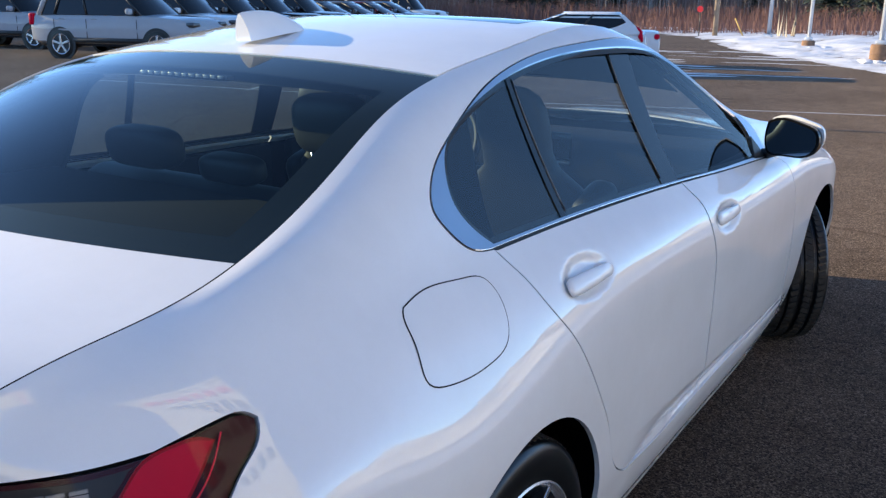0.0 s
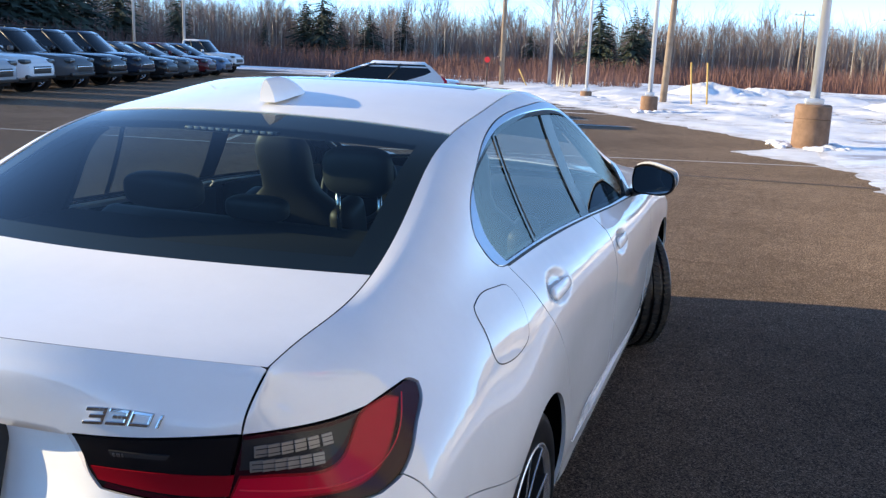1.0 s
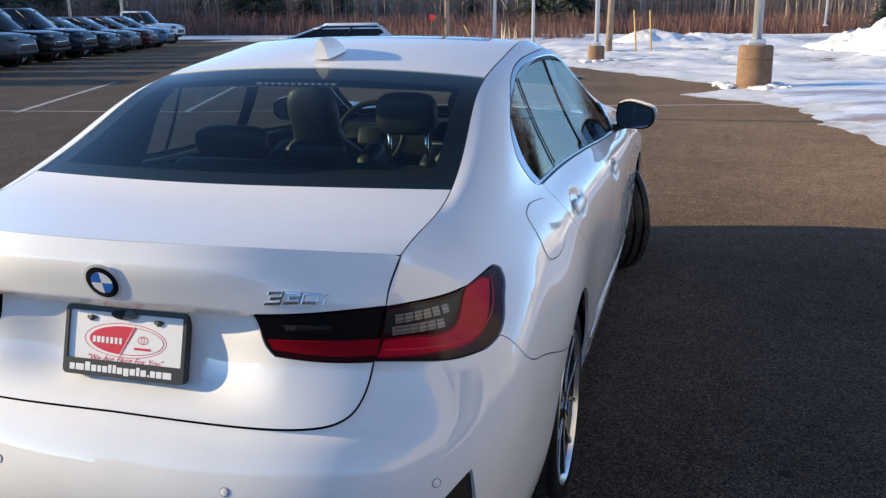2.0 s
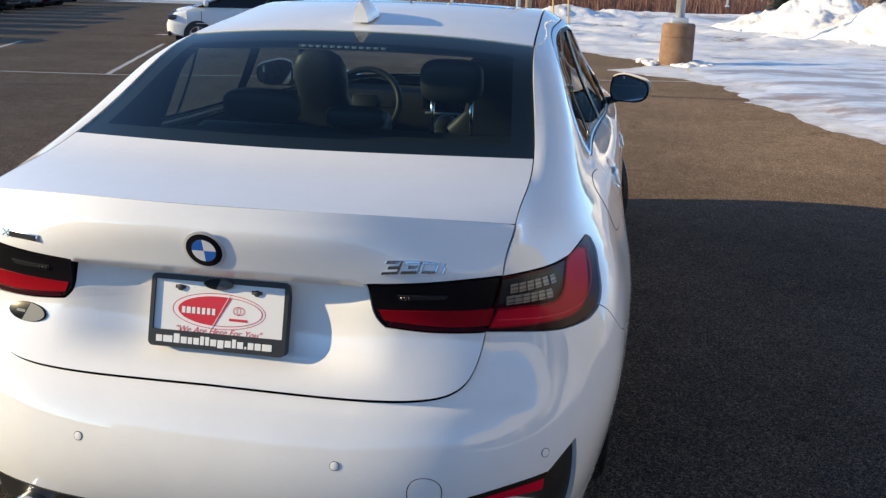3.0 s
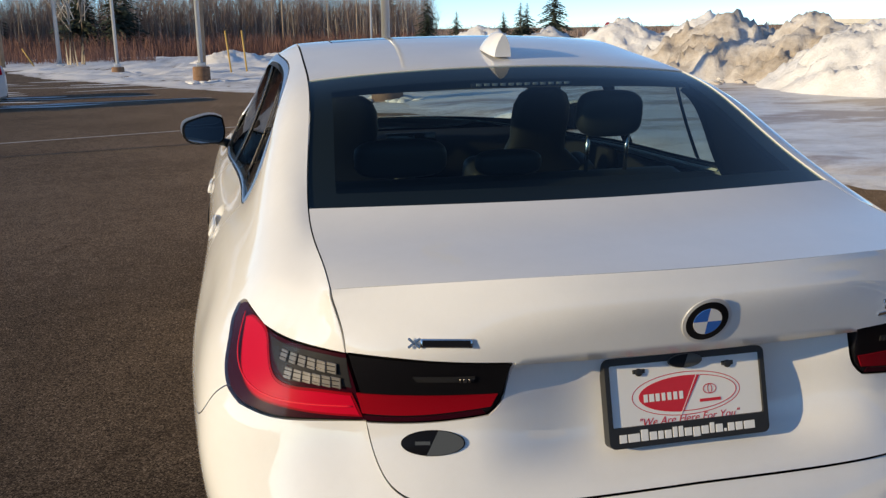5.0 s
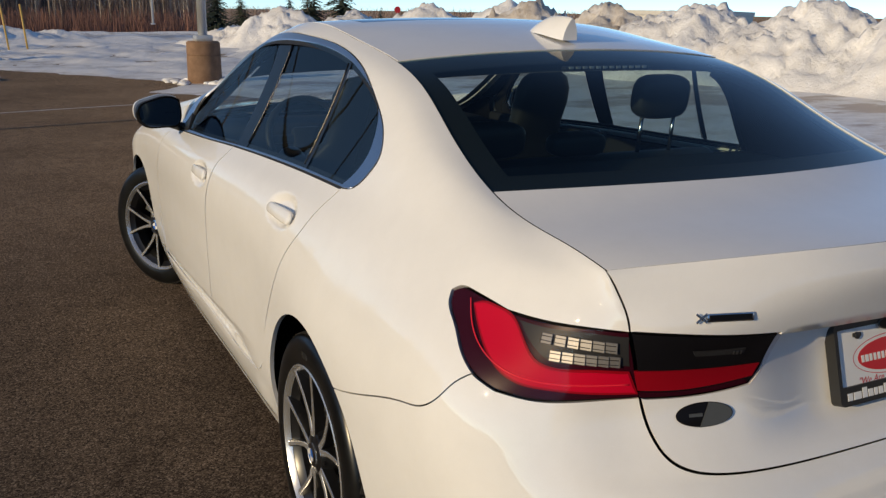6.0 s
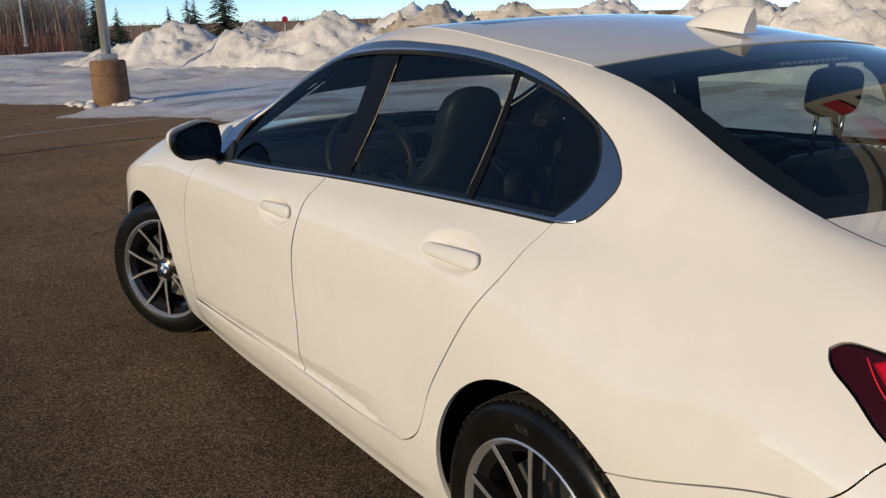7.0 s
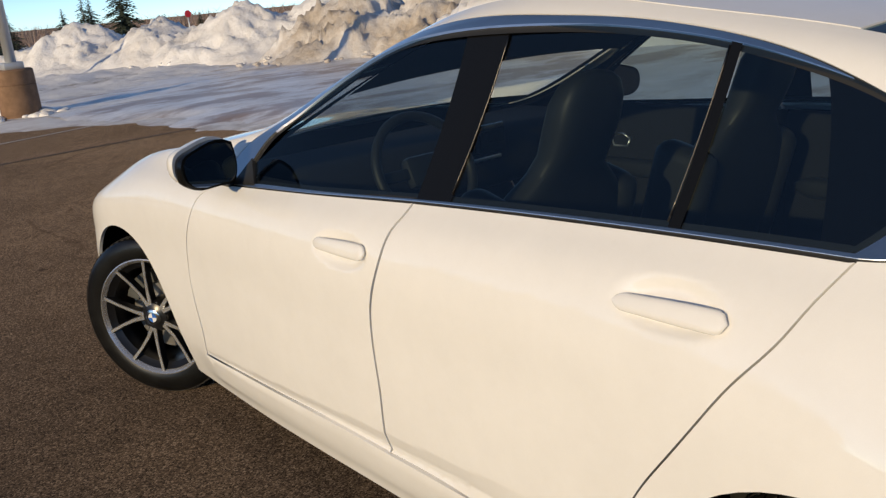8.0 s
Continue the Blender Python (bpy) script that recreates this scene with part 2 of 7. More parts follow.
# Tread rubber coloured paler than the tyre, standing for sun on the tread.
def make_tread():
    m = node_material("sunlit_tread_rubber", grey(0.03), 0.8, Specular_IOR_Level=0.25)
    wire(m, noise_ramp(m, 18, [(0.3, (0.018, 0.017, 0.016)), (0.7, (0.050, 0.046, 0.041))], 7, 0.65, where(m)), bsdf(m).inputs["Base Color"])
    return m


TREAD = make_tread()


def leather_grain():
    h = node(LEATHER, "ShaderNodeTexVoronoi", Scale=260)
    wire(LEATHER, where(LEATHER), h.inputs["Vector"])
    bump(LEATHER, h.outputs["Distance"], 0.10, 0.001)


leather_grain()



def make_wood(name, a, b, scale):
    m = node_material(name, a, 0.85)
    wire(m, noise_ramp(m, scale, [(0.3, a), (0.7, b)], 7, 0.65), bsdf(m).inputs["Base Color"])
    return m


def tree_tint(m, dark, light):
    """Vary each tree's colour a little, and each twig's."""
    info = m.node_tree.nodes.new("ShaderNodeObjectInfo")
    geo = m.node_tree.nodes.new("ShaderNodeNewGeometry")
    c = mix(m, info.outputs["Random"], dark, light)
    r = m.node_tree.nodes.new("ShaderNodeMapRange")
    r.inputs["To Min"].default_value, r.inputs["To Max"].default_value = 0.6, 1.25
    wire(m, geo.outputs["Random Per Island"], r.inputs["Value"])
    wire(m, mix(m, 1.0, c, r.outputs["Result"], "MULTIPLY"), bsdf(m).inputs["Base Color"])
    return m


BARK = make_wood("grey_bark", (0.16, 0.125, 0.10), (0.34, 0.28, 0.23), 6)
TWIG = tree_tint(node_material("bare_twigs", (0.2, 0.14, 0.11), 0.9), (0.175, 0.128, 0.112), (0.30, 0.225, 0.195))
NEEDLE = tree_tint(node_material("spruce_needles", (0.03, 0.05, 0.03), 0.8), (0.026, 0.040, 0.030), (0.050, 0.066, 0.044))
BRUSH = tree_tint(node_material("red_brown_brush", (0.22, 0.12, 0.09), 0.9), (0.175, 0.088, 0.070), (0.25, 0.135, 0.108))
POLE_WOOD = make_wood("weathered_pole", (0.22, 0.165, 0.12), (0.40, 0.31, 0.23), 3)
CONCRETE = make_wood("brown_concrete", (0.16, 0.092, 0.055), (0.28, 0.17, 0.105), 5)
BIRCH = tree_tint(node_material("pale_birch_bark", (0.5, 0.46, 0.40), 0.8), (0.36, 0.31, 0.26), (0.60, 0.55, 0.49))
YELLOW = node_material("yellow_stake", (0.55, 0.36, 0.10), 0.6)
SIGN_RED = node_material("sign_red", (0.6, 0.02, 0.03), 0.5)
STRIPE = make_wood("worn_white_line", (0.30, 0.29, 0.28), (0.62, 0.61, 0.60), 9)
TAR = node_material("tar_seam", (0.018, 0.017, 0.016), 0.7)
FACADE = make_wood("cream_facade", (0.52, 0.50, 0.45), (0.62, 0.60, 0.55), 2)
# pale so that the unseen building throws sun back on the car's rear
CLADDING = make_wood("pale_cladding", (0.56, 0.55, 0.52), (0.68, 0.665, 0.63), 2)
CABLE = node_material("black_cable", grey(0.02), 0.7)


def make_ice():
    m = node_material("grey_ice", (0.5, 0.5, 0.52), 0.32)
    drift = m.node_tree.nodes.new("ShaderNodeMapping")
    drift.inputs["Scale"].default_value = (0.62, 1.25, 1.0)
    drift.inputs["Rotation"].default_value = (0, 0, radians(-12))
    wire(m, where(m), drift.inputs["Vector"])
    c = drift.outputs["Vector"]
    a = noise_ramp(m, 1.2, [(0.42, (0.90, 0.89, 0.905)), (0.54, (0.78, 0.755, 0.75)), (0.68, (0.54, 0.465, 0.405))], 10, 0.72, c)
    rut = noise_ramp(m, 5.5, [(0.35, grey(0.80)), (0.62, grey(1.05))], 8, 0.7, c)
    slush = noise_ramp(m, 0.42, [(0.515, grey(0.0)), (0.58, grey(0.9))], 9, 0.66, c)
    a = mix(m, slush, mix(m, 1.0, a, rut, "MULTIPLY"), mix(m, 1.0, (0.36, 0.235, 0.155), rut, "MULTIPLY"))
    wire(m, a, bsdf(m).inputs["Base Color"])
    h = node(m, "ShaderNodeTexNoise", Scale=6, Detail=8.0, Roughness=0.65)
    wire(m, c, h.inputs["Vector"])
    bump(m, h.outputs["Fac"], 0.4, 0.03)
    return m


ICE = make_ice()

# ---- ground, snow, banks ----
def fbm(x, y, scale, seed=0.0, octaves=5):
    out = np.zeros(np.shape(x))
    amp = 1.0
    flat_x, flat_y = np.ravel(x) * scale, np.ravel(y) * scale
    for o in range(octaves):
        f = 2.0 ** o
        out += amp * np.array([noise.noise((a * f, b * f, seed + o * 7.3)) for a, b in zip(flat_x, flat_y)]).reshape(np.shape(x))
        amp *= 0.5
    return out


def fall(y):
    """The land drops away beyond the lot."""
    t = np.clip((y - 42) / 90, 0, 1)
    return -2.0 * t * t * (3 - 2 * t)


def sheet(name, xs, ys, zfun, mat, keep=None):
    X, Y = np.meshgrid(xs, ys, indexing="ij")
    Z = zfun(X, Y)
    m = len(ys)
    v = np.stack([X.ravel(), Y.ravel(), Z.ravel()], 1)
    i, j = np.meshgrid(np.arange(len(xs) - 1), np.arange(m - 1), indexing="ij")
    i, j = i.ravel(), j.ravel()
    f = np.stack([i * m + j, (i + 1) * m + j, (i + 1) * m + j + 1, i * m + j + 1], 1)
    if keep is not None:
        k = keep(X, Y).ravel()
        f = f[k[f].any(1)]
    used = np.unique(f)
    idx = -np.ones(len(v), int)
    idx[used] = np.arange(len(used))
    me = bpy.data.meshes.new(name)
    me.from_pydata(v[used].tolist(), [], idx[f].tolist())
    me.materials.append(mat)
    me.shade_smooth()
    return new(name, me)


far = np.array([-1500, -700, -300, -150, -80, -40, 0, 40, 60, 80, 100, 120, 140, 180, 300, 700, 2500])
ground = sheet("ground", np.array([-2000, -800, -300, -100, -30, 0, 30, 100, 300, 800, 2000.0]), far.astype(float), lambda x, y: fall(y), ASPHALT)
tagged(ground, "grey-brown asphalt car park, dry and cracked", "ground", "", "structure")

EDGE_LINE = np.array([(-90, 70), (-40, 50), (-14, 46), (-7.0, 29.8), (-3.9, 25.2), (-1.5, 21.6), (1.2, 17.8), (2.1, 16.2), (1.4, 15.3), (0.85, 14.6), (1.2, 14.2), (2.4, 13.2), (2.7, 12.4), (3.0, 10.2), (3.5, 8.2), (3.9, 7.2), (4.4, 5.6), (5.6, 3.6), (8.0, 1.2), (13, -3), (40, -18), (200, -70)], float)


def beyond(x, y):
    """Metres past the snow's edge; negative on bare asphalt."""
    a, b = EDGE_LINE[:-1], EDGE_LINE[1:]
    best = np.full(np.shape(x), 1e9)
    sign = np.ones(np.shape(x))
    for (ax, ay), (bx, by) in zip(a, b):
        dx, dy = bx - ax, by - ay
        t = np.clip(((x - ax) * dx + (y - ay) * dy) / (dx * dx + dy * dy), 0, 1)
        d = np.hypot(x - ax - t * dx, y - ay - t * dy)
        s = np.sign(dx * (y - ay) - dy * (x - ax))
        closer = d < best
        best = np.where(closer, d, best)
        sign = np.where(closer, s, sign)
    return best * sign


def snow_height(x, y):
    d = beyond(x, y) + 0.20 * fbm(x, y, 1.3, 3.0, 4)
    rise = np.clip(d / 0.9, -0.5, 1)
    lumps = 0.10 * np.clip(fbm(x, y, 0.55, 9.0, 6), -0.25, 1) + 0.05 * np.abs(fbm(x, y, 2.0, 4.0, 4))
    far_ = np.clip((y - 17) / 10, 0, 1)
    return 0.022 * np.sign(rise) * np.abs(rise) ** 0.6 + np.clip(rise, 0, 1) * lumps * (0.55 + 0.75 * far_) + fall(y)


def fine(lo, hi, step, *outer):
    left, right = [o for o in outer if o < lo], [o for o in outer if o > hi]
    return np.concatenate([left, np.arange(lo, hi, step), [hi], right])


snow = sheet("snow_field", fine(-16, 22, 0.17, -120, -80, -55, -40, -32, -26, -22, -19, 25, 29, 35, 45, 60, 90, 140, 220), fine(2.5, 36, 0.17, -60, -40, -25, -14, -8, -4, -1, 0.5, 37.5, 40, 43, 47, 52, 58, 66, 76, 90, 110, 140, 190, 260), snow_height, FIELD_SNOW, lambda x, y: (beyond(x, y) > -0.8))
tagged(snow, "wind-packed white snow field beside the asphalt", "snow", "", "structure")
def ice_height(x, y):
    d = np.clip((beyond(x, y) - 0.1 + 0.25 * fbm(x, y, 1.1, 6.0, 4)) / 0.9, -0.4, 1)
    rim = np.clip(np.hypot((x - 8.6) / 6.6, (y - 11.0) / 8.5) + 0.28 * fbm(x, y, 0.7, 2.0, 4) - 0.72, 0, 1)
    return snow_height(x, y) * 0.30 + 0.085 * d - 0.15 * rim


ice = sheet("ice_sheet", np.arange(2.4, 16, 0.16), np.arange(2.0, 21, 0.16), ice_height, ICE, lambda x, y: beyond(x, y) > -0.3)
tagged(ice, "grey rutted ice with brown slush at the lot's edge", "ice", "", "structure")


def mound(name, label, lumps, box, mat, rough, seed):
    """A heap of ploughed snow: overlapping lumps, broken into clods."""
    x0, x1, y0, y1 = box

    def z(x, y):
        wx, wy = 0.55 * fbm(x, y, 0.45, seed, 4), 0.55 * fbm(x, y, 0.45, seed + 5, 4)
        h = np.full(np.shape(x), -0.3)
        for cx, cy, rx, ry, top_ in lumps:
            r = np.hypot((x + wx - cx) / (rx * 1.22), (y + wy - cy) / (ry * 1.22))
            cone = top_ * 1.06 * np.clip(1.04 - np.sqrt(r * r + 0.018), -0.25, 1)
            k = 0.22
            h = np.maximum(h, cone) + 0.25 * k * np.clip(1 - np.abs(h - cone) / k, 0, 1) ** 2
        body_ = np.clip(h / 0.5, 0, 1)
        big = np.abs(fbm(x, y, 0.9, seed + 9, 3))
        clods = np.abs(fbm(x, y, 3.1, seed + 2, 3))
        chunk = np.clip(fbm(x, y, 1.5, seed + 4, 3) * 4, -0.5, 0.5)
        return np.where(h > 0, h + body_ * rough * (0.26 * big - 0.10 + 0.50 * clods + 0.26 * chunk), h)

    ob = sheet(name, np.arange(x0, x1, 0.11), np.arange(y0, y1, 0.11), z, mat)
    return tagged(ob, label, "snow bank", "ploughed snow banks")


mound("snow_bank", "high white bank of ploughed snow", [(8.3, 31.2, 2.2, 2.8, 1.58), (10.1, 28.2, 2.3, 2.8, 1.42), (11.6, 25.4, 2.5, 2.8, 1.72), (13.6, 23.6, 2.4, 2.6, 1.85), (6.9, 32.8, 1.5, 2.4, .8)], (3.5, 17, 20, 37.5), BANK_SNOW, 0.36, 1.0)
mound("snow_bank", "dirt-stained brown bank of ploughed snow", [(12.3, 20.2, 2.2, 2.2, 1.80), (13.6, 18.2, 2.2, 2.0, 1.75), (10.3, 19.6, 1.1, 1.2, .55)], (8.0, 17, 15.0, 24.0), DIRTY_SNOW, 0.62, 4.0)
mound("snow_bank", "lumpy off-white bank of ploughed snow", [(13.2, 14.4, 2.4, 2.6, 1.70), (14.8, 12.2, 2.8, 2.8, 1.85), (15.2, 9.4, 2.6, 2.8, 1.75), (16.2, 17.5, 2.6, 3.0, 1.75), (16.0, 6.4, 2.8, 2.4, 1.1)], (9.5, 20, 3, 21.5), BANK_SNOW, 0.46, 7.0)


mound("snow_bank", "low white heap of snow behind the marker stakes", [(-1.0, 41.6, 1.6, 1.2, .62), (1.0, 42.4, 1.5, 1.0, .42)], (-4.0, 4.0, 39.6, 44.6), BANK_SNOW, 0.25, 11.0)


def strip(name, pts, width, mat, label, lift=0.004):
    """A painted line or seam lying on the asphalt, with worn edges."""
    bm = bmesh.new()
    p = np.array(smooth_line(pts, 0.25))
    t = np.gradient(p, axis=0)
    t /= np.linalg.norm(t, axis=1, keepdims=True)
    nrm = np.stack([-t[:, 1], t[:, 0]], 1)
    rows = []
    for k in range(len(p)):
        w = width * (0.5 + 0.16 * noise.noise((p[k, 0] * 3, p[k, 1] * 3, 1.0)))
        a, b = p[k] + nrm[k] * w, p[k] - nrm[k] * w
        rows.append((bm.verts.new((*a, lift)), bm.verts.new((*b, lift))))
    for (a, b), (c, d) in zip(rows[:-1], rows[1:]):
        bm.faces.new((a, b, d, c))
    bmesh.ops.recalc_face_normals(bm, faces=bm.faces)
    for f in bm.faces:
        if f.normal.z < 0:
            f.normal_flip()
    me = bpy.data.meshes.new(name)
    bm.to_mesh(me)
    bm.free()
    me.materials.append(mat)
    return tagged(new(name, me), label, "road marking", "", "structure")


def smooth_line(pts, step):
    out = []
    for (ax, ay), (bx, by) in zip(pts[:-1], pts[1:]):
        n = max(2, int(math.hypot(bx - ax, by - ay) / step))
        out += [(ax + (bx - ax) * k / n, ay + (by - ay) * k / n) for k in range(n)]
    return out + [pts[-1]]


strip("painted_line", [(-14, 9.2), (-6.7, 10.2), (-0.8, 12.2), (2.4, 13.1)], 0.07, STRIPE, "worn thin white line across the asphalt")
strip("painted_line", [(-6.8, 10.2), (-9.0, 16.4)], 0.09, STRIPE, "worn white parking bay line")
strip("painted_line", [(-9.6, 9.6), (-12.0, 15.6)], 0.09, STRIPE, "worn white parking bay line")
strip("tar_seam", [(-16, 6.6), (-7.0, 8.7), (0.4, 10.6), (3.0, 10.8)], 0.05, TAR, "dark tar-filled seam in the asphalt")


def snow_streaks():
    """Thin wind-blown snow left on the asphalt, in strips along the sun's way. The strips also stand for sunlit ground
    between long shadows.
    """
    rng = random.Random(5)
    for k in range(20):
        cx, cy, ln, w = rng.uniform(-9.5, -3.2), 17.4 + k * 0.54 + rng.uniform(-.2, .2), rng.uniform(1.6, 4.8), rng.uniform(.06, .22)
        bm = bmesh.new()
        top_, bot = [], []
        n = 26
        for i in range(n + 1):
            f = i / n
            x = cx + (f - .5) * ln
            taper = math.sin(math.pi * f) ** .5
            wob = noise.noise((x * 1.1, cy, 2.0)) * .25
            top_.append(bm.verts.new((x, cy + .16 * (x - cx) + wob + w * taper * (1 + .6 * noise.noise((x * 2.3, cy, 5.0))), .006)))
            bot.append(bm.verts.new((x, cy + .16 * (x - cx) + wob - w * taper * (1 + .6 * noise.noise((x * 2.7, cy, 8.0))) - .001, .006)))
        for i in range(n):
            bm.faces.new((bot[i], bot[i + 1], top_[i + 1], top_[i]))
        me = bpy.data.meshes.new("snow_streak")
        bm.to_mesh(me)
        bm.free()
        me.materials.append(SNOW)
        tagged(new("snow_streak", me), "thin streak of old snow on the asphalt, also standing for light between shadows", "snow", "snow streaks on the lot")


snow_streaks()

# ---- body surface of the sedan: x right, y ahead, z up; the rear axle stands at y = 0 ----
def slopes(v, h, start=None, end=None):
    """Slopes of the smoothest cubic through v (rows n x ...), knots h apart; given end slopes are kept."""
    n = v.shape[-2]
    a = np.zeros(v.shape[:-2] + (n, n))
    b = np.zeros(v.shape)
    k = np.arange(1, n - 1)
    a[..., k, k - 1], a[..., k, k], a[..., k, k + 1] = h[..., 1:], 2 * (h[..., :-1] + h[..., 1:]), h[..., :-1]
    q = (v[..., 1:, :] - v[..., :-1, :]) / h[..., None]
    b[..., k, :] = 3 * (q[..., :-1, :] * h[..., 1:, None] + q[..., 1:, :] * h[..., :-1, None])
    if start is None:
        a[..., 0, 0], a[..., 0, 1], b[..., 0, :] = 2, 1, 3 * q[..., 0, :]
    else:
        a[..., 0, 0], b[..., 0, :] = 1, start
    if end is None:
        a[..., -1, -1], a[..., -1, -2], b[..., -1, :] = 2, 1, 3 * q[..., -1, :]
    else:
        a[..., -1, -1], b[..., -1, :] = 1, end
    return np.linalg.solve(a, b)


def hermite(p0, p1, m0, m1, f):
    return (2 * f**3 - 3 * f**2 + 1) * p0 + (f**3 - 2 * f**2 + f) * m0 + (-2 * f**3 + 3 * f**2) * p1 + (f**3 - f**2) * m1


def spline(vals, knots, t, breaks=(), start=None, end=None):
    """Smooth curve through the rows of vals; t counts the rows; a break makes a corner."""
    v, kn = np.asarray(vals, float), np.asarray(knots, float)
    n = len(v)
    h = np.diff(kn)
    cuts = [0, *breaks, n - 1]
    left, right = np.zeros_like(v), np.zeros_like(v)
    for a, b in zip(cuts[:-1], cuts[1:]):
        d = slopes(v[a:b + 1], h[a:b], start if a == 0 else None, end if b == n - 1 else None)
        right[a:b + 1], left[a + 1:b + 1] = d, d[1:]
    t = np.clip(np.asarray(t, float), 0, n - 1 - 1e-9)
    i = t.astype(int)
    f, hh = (t - i)[:, None], h[i][:, None]
    return hermite(v[i], v[i + 1], right[i] * hh, left[i + 1] * hh, f)


# Key curves round one half of the car, from the middle of the rear to the middle of the nose.
SILL = [(0, -1.00, .27), (.3, -.99, .27), (.58, -.95, .27), (.74, -.80, .27), (.82, -.60, .25), (.84, -.3, .22), (.84, 0, .20), (.835, .5, .18), (.835, 1.2, .18), (.835, 2.0, .18), (.83, 2.85, .2), (.78, 3.3, .2), (.5, 3.5, .2), (0, 3.58, .2)]
LOW = [(0, -1.085, .40), (.3, -1.075, .40), (.59, -1.015, .40), (.772, -.86, .40), (.858, -.60, .40), (.885, -.3, .38), (.887, 0, .37), (.886, .5, .35), (.884, 1.2, .34), (.884, 2.0, .34), (.885, 2.85, .36), (.83, 3.32, .36), (.52, 3.57, .36), (0, 3.65, .36)]
WIDE = [(0, -1.118, .56), (.3, -1.103, .56), (.608, -1.025, .56), (.812, -.85, .56), (.886, -.60, .57), (.906, -.3, .58), (.910, 0, .58), (.902, .5, .56), (.903, 1.2, .55), (.905, 2.0, .55), (.905, 2.85, .56), (.845, 3.33, .53), (.53, 3.58, .52), (0, 3.66, .52)]
MID = [(0, -1.05, .73), (.3, -1.035, .73), (.595, -.965, .73), (.826, -.80, .72), (.889, -.60, .73), (.910, -.3, .74), (.914, 0, .745), (.898, .5, .73), (.904, 1.2, .71), (.907, 2.0, .70), (.904, 2.85, .70), (.835, 3.32, .66), (.52, 3.57, .64), (0, 3.66, .63)]
SHOULDER = [(0, -1.01, .88), (.3, -.993, .88), (.60, -.925, .87), (.772, -.785, .87), (.846, -.60, .88), (.858, -.3, .89), (.868, 0, .895), (.876, .5, .90), (.895, 1.2, .885), (.90, 2.0, .87), (.89, 2.85, .85), (.815, 3.3, .76), (.50, 3.55, .70), (0, 3.64, .68)]
CREST = [(0, -1.040, .995), (.3, -1.020, .985), (.612, -.925, .96), (.735, -.75, .955), (.793, -.60, .955), (.818, -.3, .968), (.826, 0, .975), (.836, .5, .972), (.862, 1.2, .955), (.868, 2.0, .935), (.85, 2.85, .90), (.76, 3.27, .80), (.46, 3.50, .75), (0, 3.58, .73)]
BELT = [(0, -1.047, 1.052), (.3, -1.018, 1.048), (.628, -.893, 1.030), (.692, -.735, 1.034), (.738, -.60, 1.031), (.766, -.3, 1.043), (.772, 0, 1.045), (.770, .5, 1.036), (.812, 1.2, 1.008), (.822, 2.0, .975), (.79, 2.85, .945), (.69, 3.2, .84), (.42, 3.43, .80), (0, 3.50, .78)]
FLANK = [(0, -1.0415, 1.067), (.3, -1.012, 1.0625), (.630, -.885, 1.045), (.663, -.735, 1.055), (.695, -.58, 1.073), (.715, -.28, 1.13), (.696, 0, 1.21), (.690, .5, 1.24), (.712, 1.2, 1.235), (.755, 2.05, 1.09), (.73, 2.85, .965), (.62, 3.15, .87), (.38, 3.36, .84), (0, 3.43, .82)]
RAIL = [(0, -1.0365, 1.0825), (.3, -1.0065, 1.0780), (.630, -.876, 1.053), (.645, -.735, 1.067), (.660, -.56, 1.095), (.662, -.26, 1.185), (.632, 0, 1.295), (.612, .5, 1.375), (.625, 1.2, 1.385), (.708, 2.11, 1.055), (.68, 2.85, .955), (.55, 3.1, .89), (.34, 3.3, .87), (0, 3.37, .85)]
EDGE = [(0, -1.0320, 1.0950), (.3, -1.0010, 1.0905), (.628, -.868, 1.057), (.630, -.735, 1.077), (.634, -.53, 1.107), (.611, -.25, 1.205), (.582, 0, 1.315), (.560, .5, 1.405), (.565, 1.2, 1.412), (.678, 2.15, 1.026), (.64, 2.85, .957), (.50, 3.05, .91), (.3, 3.25, .89), (0, 3.32, .88)]
RING = [SILL, LOW, WIDE, MID, SHOULDER, CREST, BELT, FLANK, RAIL, EDGE]


AROUND = np.concatenate([[0], np.cumsum(np.sqrt((np.diff(np.array(WIDE), axis=0) ** 2).sum(1)))])


def ring(u, w):
    """Points of the body's flank: u round the car (0 rear to 13 nose, negative on the left), w up it (0 sill to 9 roof edge)."""
    u, w = np.atleast_1d(np.asarray(u, float)), np.atleast_1d(np.asarray(w, float))
    side = np.where(u < 0, -1.0, 1.0)
    u = np.abs(u)
    rows = np.stack([spline(r, AROUND, u, (2,) if k >= 6 else (), (1, 0, 0), (-1, 0, 0)) for k, r in enumerate(RING)]).transpose(1, 0, 2)
    ln = np.sqrt((np.diff(rows, axis=1) ** 2).sum(2)) + 1e-5
    d = slopes(rows, ln)
    w = np.clip(w, 0, len(RING) - 1 - 1e-9)
    i = w.astype(int)
    k = np.arange(len(w))
    f, l = (w - i)[:, None], ln[k, i][:, None]
    p = hermite(rows[k, i], rows[k, i + 1], d[k, i] * l, d[k, i + 1] * l, f)
    p[:, 0] *= side
    return p


# Middle line of lid, rear window, roof, windscreen and bonnet, by the same stations as EDGE from its corner on.
SPINE = [(-1.0320, 1.0950), (-.86, 1.1005), (-.635, 1.127), (-.36, 1.232), (-.09, 1.337), (.37, 1.432), (1.1, 1.447), (2.32, 1.046), (2.95, .975), (3.15, .93), (3.28, .91), (3.32, .88)]


ALONG = np.concatenate([[0], np.cumsum(np.sqrt((np.diff(np.array(SPINE), axis=0) ** 2).sum(1)))])


